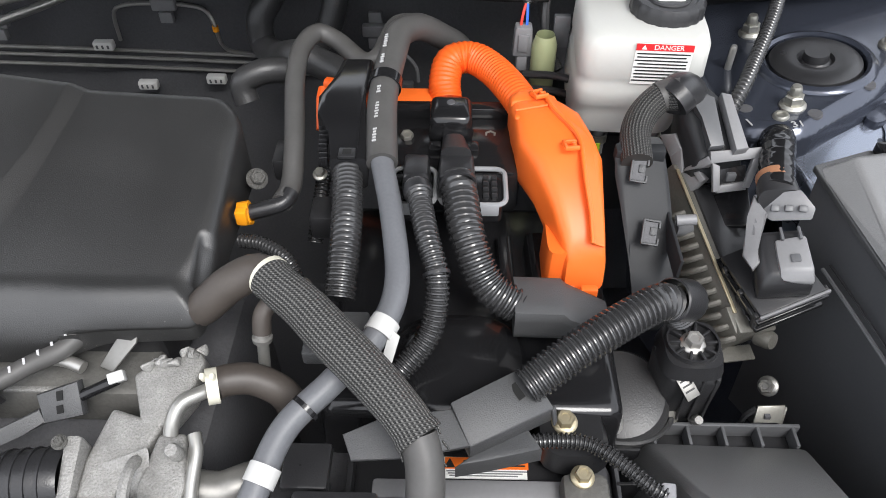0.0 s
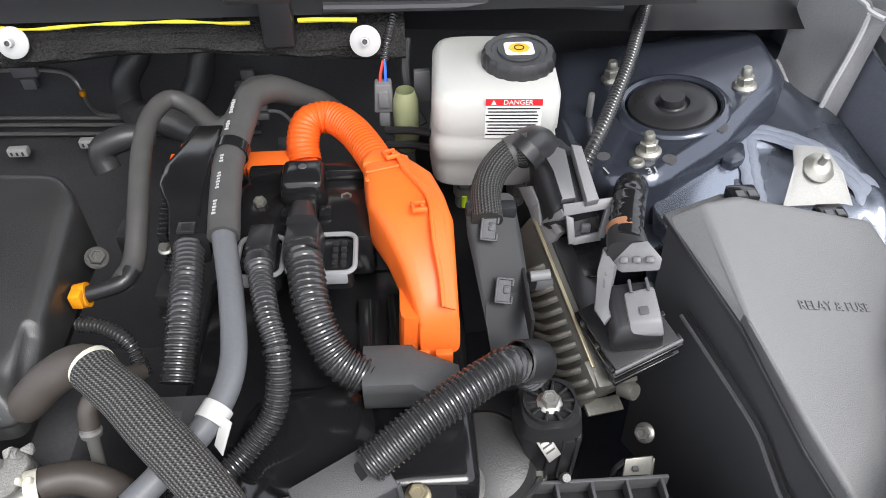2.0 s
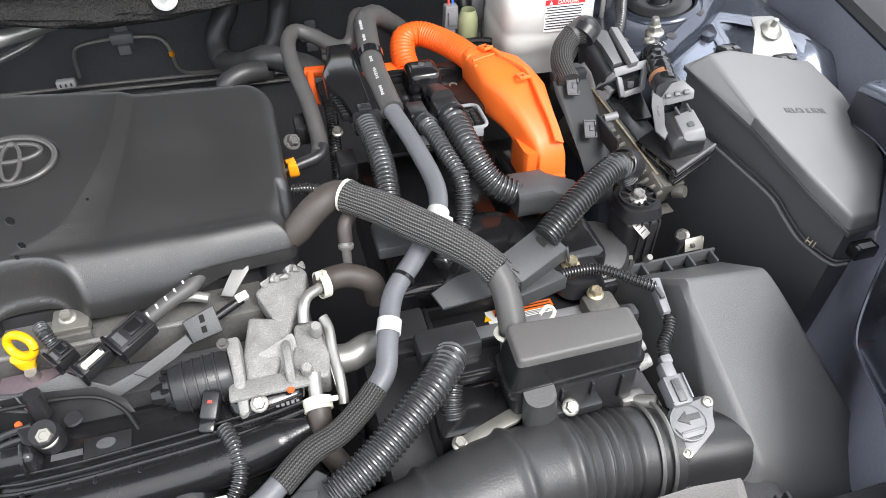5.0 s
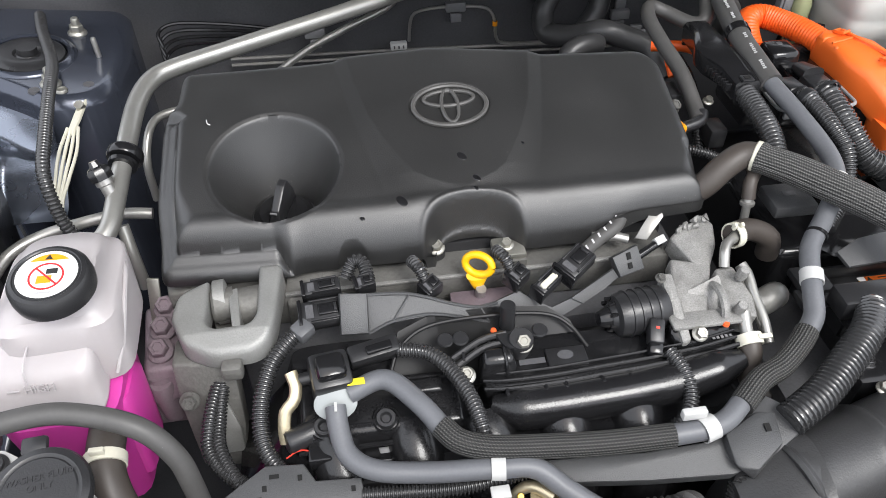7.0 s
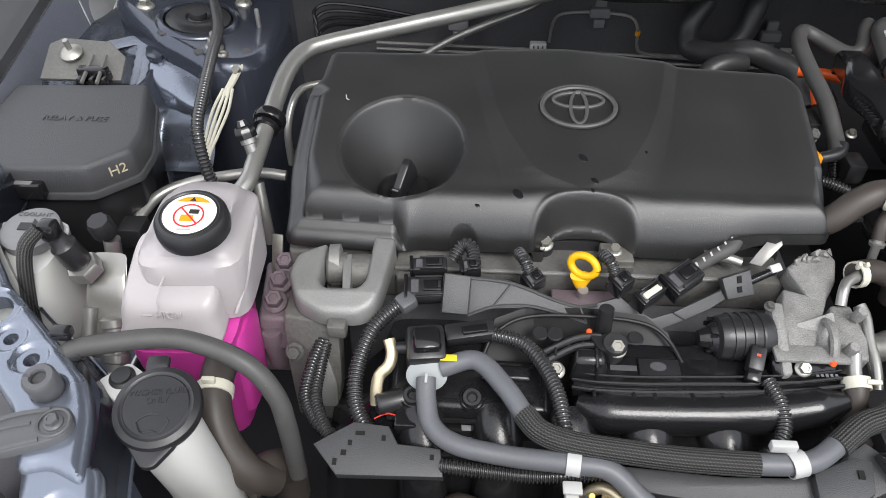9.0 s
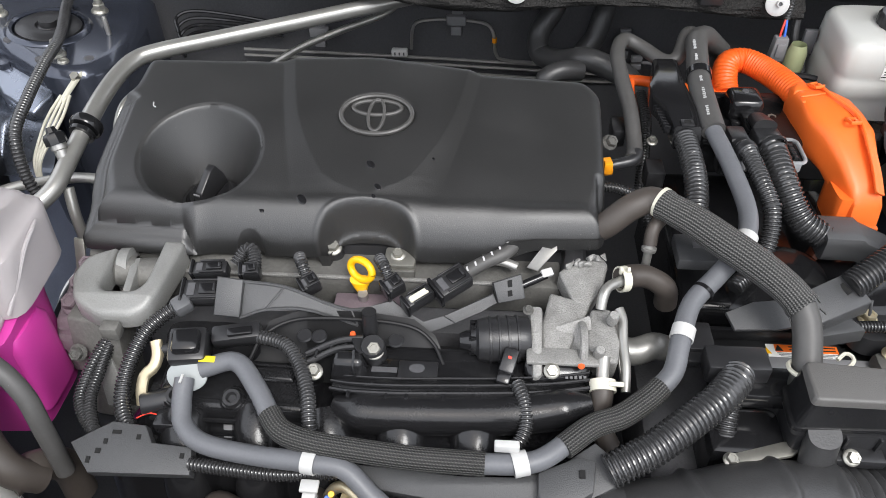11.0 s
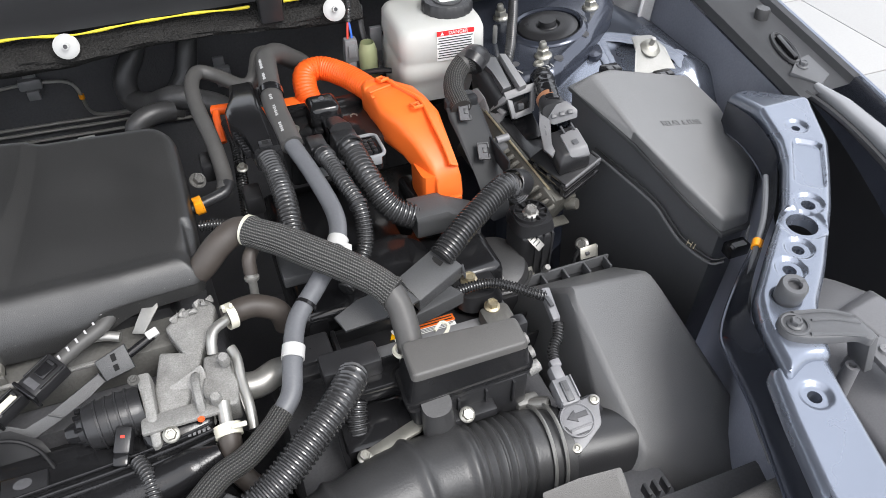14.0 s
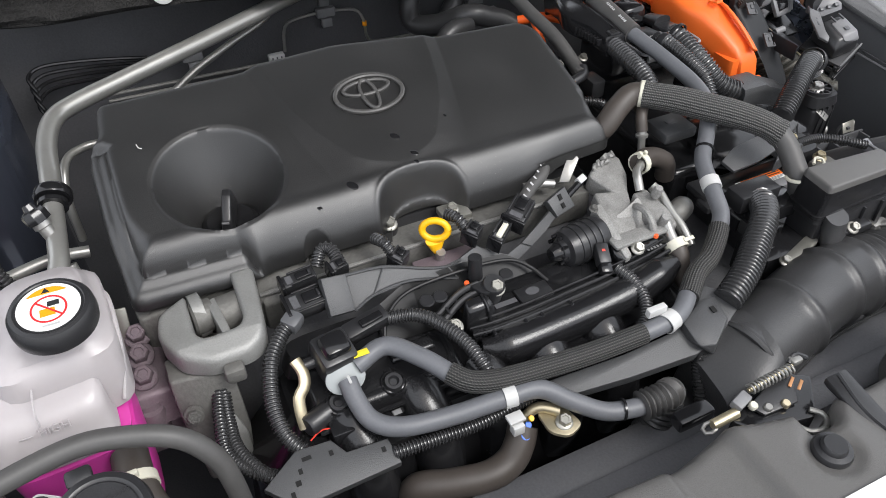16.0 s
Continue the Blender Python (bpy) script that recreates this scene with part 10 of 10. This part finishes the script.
for x, z in ((-0.36, 0.862), (-0.325, 0.812), (-0.245, 0.82)):
    wc = thing("pipe_clip", "white pipe clip on the firewall", "clip", (x, 0.728, z), "firewall clips")
    part("clip_body", box((x, 0.728, z), (0.022, 0.010, 0.010), 0.002), WHITE, wc)
    for k in range(3):
        part("clip_slot", box((x - 0.006 + 0.006 * k, 0.7226, z), (0.002, 0.001, 0.004), 0), DARK, wc)
tall = thing("hose_clip", "light grey stacked hose clip behind the inverter", "clip", (-0.055, 0.56, 0.93))
for k in range(2):
    part("clip_tooth", box((-0.046, 0.700, 0.8655 + 0.0105 * k), (0.014, 0.008, 0.0075), 0.0012), GREYP, tall)
part("clip_wire", tube([(-0.039, 0.699, 0.871), (-0.026, 0.697, 0.870), (-0.016, 0.694, 0.858), (-0.014, 0.692, 0.842)], 0.0020, 7), GREYP, tall)
part("clip_foot", box((-0.026, 0.690, 0.836), (0.014, 0.008, 0.014), 0.002), DKGREY, tall)
for k in range(4):
    lf = thing("brake_pipe", "thin looping brake pipe beside the firewall", "pipe", (-0.6, 0.7, 0.9), "brake pipes")
    part("pipe_run", tube([(-0.650, 0.70, 0.862 + 0.012 * k), (-0.655, 0.715, 0.875 + 0.012 * k), (-0.635, 0.728, 0.885 + 0.010 * k), (-0.58, 0.73, 0.885 + 0.008 * k), (-0.52, 0.735, 0.878 + 0.006 * k)], 0.0024, 8), GLOSS, lf)

# ---- front panel, latch and lower hoses ----
front = thing("radiator_cover", "dark grey plastic radiator cover with push clips", "radiator cover", (-0.2, -0.1, 0.85))
fp = rounded([(-0.42, -0.020), (-0.345, -0.020), (-0.296, -0.023), (-0.246, -0.012), (-0.222, -0.021), (-0.196, -0.026), (-0.199, -0.042), (-0.174, -0.046), (-0.160, -0.026), (-0.060, -0.020), (-0.050, -0.006), (-0.028, 0.014), (0.030, 0.020), (0.052, 0.000), (0.068, -0.022), (0.110, -0.020), (0.225, -0.012), (0.30, -0.02), (0.30, -0.34), (-0.72, -0.34), (-0.70, -0.02)], 0.012)


def front_z(x, y):
    d = poly_distance(x, y, fp)
    k = np.clip(1 - d / 0.010, 0, 1)
    hump = step01((0.050 - np.abs(x - 0.012)) / 0.014) * step01((y + 0.10) / 0.05)
    dish = np.minimum(np.hypot(x - 0.128, y + 0.034), np.hypot(x + 0.198, y + 0.060))
    return 0.884 + 0.022 * step01((-0.10 - x) / 0.08) + 0.010 * hump - 0.008 * (1 - np.sqrt(1 - k * k)) - 0.004 * (1 - step01((dish - 0.016) / 0.005)) - 0.05 * np.clip(-0.12 - y, 0, 1) - 0.008 * step01((-x - 0.245) / 0.01) * step01((x + 0.31) / 0.01)


part("cover_panel", contour_sheet((-0.73, -0.345), (0.31, 0.03), 0.004, lambda x, y: poly_distance(x, y, fp), front_z, lambda x, y: 0.80), LID_DARK, front, angle=50)
for x, y, z in ((0.128, -0.034, 0.881), (-0.198, -0.060, 0.9025)):
    part("push_clip", lathe([(0, 0.009), (0.0075, 0.009), (0.0085, 0.0075), (0.009, 0.005), (0.0125, 0.004), (0.0135, 0.002), (0.0135, -0.002)], 28, basis((x, y, z))), SATIN, front, "black round push clip")
nm = basis((-0.185, -0.108, 0.9075), (0, -0.05, 1)) @ pose(0, 0, 0, 0, 0, 0)
flabel = thing("front_label", "white warning label with red ban rings on the radiator cover", "label", (-0.18, -0.108, 0.906))
part("label_sheet", box((0.02, 0, 0.0), (0.12, 0.036, 0.0008), 0, nm), PAPER, flabel)
for k in range(2):
    part("ban_ring", lathe([(0.0105, 0.0006), (0.0105, 0.0009), (0.0125, 0.0009), (0.0125, 0.0006)], 32, nm @ Matrix.Translation((0.002 + 0.032 * k, 0.0, 0))), RED, flabel)
    part("ban_slash", box((0, 0, 0.0010), (0.022, 0.0016, 0.0003), 0, nm @ Matrix.Translation((0.002 + 0.032 * k, 0.0, 0)) @ pose(0, 0, 0, 0, 0, -45)), RED, flabel)
    part("ban_mark", plate([(-0.004, -0.005), (0.004, -0.005), (0.001, 0.006)], 0.0006, 0.0008, 0, nm @ Matrix.Translation((0.002 + 0.032 * k, 0.0, 0))), BLACKPRINT, flabel)
scoop = thing("air_scoop", "dark plastic air scoop between the filter box and the front cover", "air scoop", (0.095, 0.025, 0.85))
part("scoop_shell", loft([((0.068, 0.030, 0.856), (0.003, 0, 0), (0, 0.012, 0.010), 4), ((0.095, 0.028, 0.860), (0.003, 0, 0), (0, 0.013, 0.010), 4), ((0.126, 0.026, 0.860), (0.003, 0, 0), (0, 0.012, 0.010), 4)]), LID_DARK, scoop)
part("scoop_lip", box((0.098, 0.014, 0.848), (0.066, 0.010, 0.012), 0.002, None), SATIN, scoop)
part("scoop_pin", box((0.072, 0.004, 0.855), (0.018, 0.03, 0.01), 0.002), SATIN, scoop)
for k in range(3):
    part("scoop_rib", box((0.142 + 0.008 * k, 0.020, 0.855), (0.003, 0.010, 0.010), 0.0006), SATIN, scoop)
latch = thing("hood_latch", "worn zinc and black bonnet latch with a coil spring", "latch", (-0.2, 0.0, 0.86))
part("latch_plate", plate(rounded([(-0.229, -0.004), (-0.203, 0.008), (-0.163, 0.013), (-0.145, 0.002), (-0.170, -0.028), (-0.190, -0.024), (-0.217, -0.020)], 0.004), 0.868, 0.884, 0.002), GLOSS, latch)
part("upper_plate", slab([(-0.212, -0.002, 0.888), (-0.190, 0.005, 0.890), (-0.165, 0.004, 0.890), (-0.176, -0.014, 0.887), (-0.205, -0.012, 0.886)], 0.003, 0.0008), SATIN, latch)
part("spring", tube([(-0.206 + 0.040 * t, 0.006 + 0.0036 * math.cos(75 * t), 0.896 + 0.0036 * math.sin(75 * t) + 0.003 * t) for t in np.linspace(0, 1, 130)], 0.0010, 6, 0.0016), DULL, latch, "coiled spring")
part("spring_core", tube([(-0.207, 0.006, 0.895), (-0.164, 0.008, 0.899)], 0.0018, 8), BRASS, latch)
part("spring_end", box((-0.160, 0.010, 0.9005), (0.010, 0.008, 0.006), 0.002), DULL, latch)
part("spring_hook", tube([(-0.166, 0.010, 0.900), (-0.158, 0.013, 0.903), (-0.150, 0.008, 0.900)], 0.0020, 7), SATIN, latch)
part("latch_block", box((0, 0, 0), (0.015, 0.009, 0.008), 0.0015, basis((-0.2155, 0.003, 0.891), (0, -0.2, 1), (0.95, 0.3, 0))), GREYP, latch)
part("latch_rod", tube([(-0.243, -0.001, 0.884), (-0.221, -0.001, 0.886)], 0.0040, 12), BRASS, latch)
part("rod_ring", tube([(-0.245 + 0.005 * math.cos(a), -0.001 + 0.004 * math.sin(a), 0.882 + 0.002 * math.cos(a)) for a in np.linspace(0, 6.283, 13)], 0.0016, 7), DULL, latch)
for x, y, m in ((-0.2085, -0.003, CREAM), (-0.200, -0.009, DULL), (-0.186, -0.012, BRASS)):
    part("rivet", lathe([(0, 0.002), (0.0026, 0.002), (0.0034, 0.001), (0.0034, -0.002)], 14, basis((x, y, 0.889), (0, -0.2, 1))), m, latch)
for k in range(2):
    part("copper_rub", box((0, 0, 0), (0.010, 0.0025, 0.001), 0.0004, basis((-0.170 + 0.004 * k, 0.000 - 0.005 * k, 0.8915), (0, -0.1, 1), (0.8, 0.5, 0))), mat("worn_copper_edge", (0.45, 0.22, 0.10), 0.45, metal=0.4, spot=0.5, spot_size=90), latch, "worn copper-coloured edge")
part("catch_loop", tube([(-0.190, -0.026, 0.884), (-0.184, -0.036, 0.884), (-0.172, -0.038, 0.885), (-0.166, -0.030, 0.886), (-0.172, -0.022, 0.886)], 0.0022, 8), DULL, latch)
strut = thing("cover_bar", "black satin bar lying across the radiator cover", "bar", (-0.13, -0.02, 0.9))
part("bar", hull([(-0.157, -0.014, 0.906), (-0.137, -0.014, 0.906), (-0.143, -0.045, 0.902), (-0.136, -0.066, 0.897), (-0.152, -0.078, 0.896), (-0.158, -0.046, 0.902), (-0.157, -0.014, 0.898), (-0.137, -0.014, 0.898), (-0.136, -0.066, 0.890), (-0.152, -0.078, 0.889)], 0.002), SATIN, strut)
part("bar_ridge", tube([(-0.146, -0.016, 0.9065), (-0.151, -0.046, 0.9025), (-0.145, -0.070, 0.8975)], 0.0018, 6), SATIN, strut)
rail = thing("radiator_support", "black radiator support beam behind the front cover", "support beam", (-0.2, 0.03, 0.75), kind="structure")
part("beam", box((-0.21, 0.012, 0.80), (0.95, 0.03, 0.05), 0.006), DARK, rail)
part("fan_shroud", box((-0.21, 0.045, 0.66), (0.8, 0.04, 0.30), 0.01), DARK, rail)
low = thing("radiator_hose", "brown rubber hose with a blue paint mark", "hose", (-0.38, 0.08, 0.8))
part("hose_run", tube([(-0.345, 0.088, 0.832), (-0.352, 0.080, 0.824), (-0.364, 0.073, 0.815), (-0.385, 0.071, 0.811), (-0.415, 0.079, 0.809), (-0.438, 0.090, 0.803), (-0.445, 0.095, 0.77)], 0.0125, 16), BROWN, low)
part("steel_neck", tube([(-0.347, 0.086, 0.831), (-0.340, 0.090, 0.842), (-0.330, 0.088, 0.848), (-0.318, 0.078, 0.848)], 0.0045, 12), BRASS, low)
part("blue_mark", lathe([(0, 0.001), (0.004, 0.001), (0.0045, 0)], 14, basis((-0.349, 0.077, 0.8360), (0.1, -0.5, 0.85))), BLUEWIRE, low)
part("blue_mark", lathe([(0, 0.001), (0.0025, 0.001), (0.003, 0)], 14, basis((-0.344, 0.082, 0.8405), (0.1, -0.5, 0.85))), BLUEWIRE, low)
part("yellow_mark", lathe([(0, 0.001), (0.0022, 0.001), (0.0026, 0)], 14, basis((-0.341, 0.083, 0.846), (0.1, -0.5, 0.85))), YELLOW, low)
ztab = thing("pipe_tab", "zinc pipe tab with a flange bolt", "bracket", (-0.32, 0.075, 0.84))
part("tab_leaf", plate(rounded([(-0.334, 0.088), (-0.312, 0.086), (-0.306, 0.062), (-0.322, 0.056), (-0.334, 0.066)], 0.006), 0.842, 0.845, 0.0008), BRASS, ztab)
bolt((-0.3195, 0.069, 0.845), (0, -0.2, 1), 0.0072)
cell = thing("thermostat_housing", "black thermostat housing and hoses under the tray", "housing", (-0.24, 0.06, 0.75))
part("drop_hose", tube([(-0.222, 0.062, 0.83), (-0.232, 0.058, 0.80), (-0.258, 0.055, 0.77), (-0.29, 0.055, 0.74)], lambda s, w: 0.0150 + 0.0008 * math.sin(s * 1100), 16, 0.0016), RUBBER, cell)
part("housing_body", loft([((-0.215, 0.060, 0.75), (0.03, 0, 0), (0, 0.02, 0), 4), ((-0.212, 0.062, 0.81), (0.024, 0, 0), (0, 0.016, 0), 4)]), SATIN, cell)
part("drop_loom", corrugated([(-0.178, 0.078, 0.855), (-0.182, 0.070, 0.835), (-0.187, 0.055, 0.815), (-0.192, 0.043, 0.79)], 0.0068, 0.0030), CORR, cell)
part("loom_clip", box((-0.178, 0.076, 0.850), (0.018, 0.010, 0.018), 0.002), SATIN, cell)
part("plug", box((-0.225, 0.030, 0.845), (0.034, 0.014, 0.014), 0.003), GLOSS, cell)
lowb = thing("lower_bracket", "black bracket with a bolt low in front of the engine", "bracket", (-0.3, 0.05, 0.74))
part("bracket_arm", loft([((-0.302, 0.056, 0.752), (0.016, 0, 0), (0, 0.014, 0), 4), ((-0.302, 0.056, 0.760), (0.013, 0, 0), (0, 0.012, 0), 4)]), SATIN, lowb)
bolt((-0.302, 0.055, 0.760), (0, -0.3, 1), 0.0105, STEEL)
block = thing("engine_block", "dark engine block beneath the intake manifold", "engine block", (-0.33, 0.14, 0.6))
part("face", loft([((-0.33, 0.16, 0.60), (0.24, 0, 0), (0, 0.07, 0), 6), ((-0.33, 0.17, 0.80), (0.22, 0, 0), (0, 0.06, 0), 6), ((-0.33, 0.18, 0.845), (0.18, 0, 0), (0, 0.05, 0), 6)]), GLOSS, block)
cable = thing("release_cable", "grey release cable with an amber clip along the rail", "cable", (0.3, 0.1, 0.88))
part("cable_run", tube([(0.395, 0.232, 0.930), (0.378, 0.212, 0.932), (0.350, 0.180, 0.932), (0.326, 0.157, 0.929), (0.306, 0.136, 0.918), (0.294, 0.118, 0.902), (0.277, 0.088, 0.882), (0.255, 0.045, 0.866), (0.225, -0.005, 0.885)], 0.0028, 9), HOSE, cable)
part("amber_clip", lathe([(0.0028, -0.0045), (0.0046, -0.0045), (0.0046, 0.0045), (0.0028, 0.0045)], 14, basis((0.325, 0.156, 0.9285), (0.7, 0.7, 0.1))), AMBER, cable)
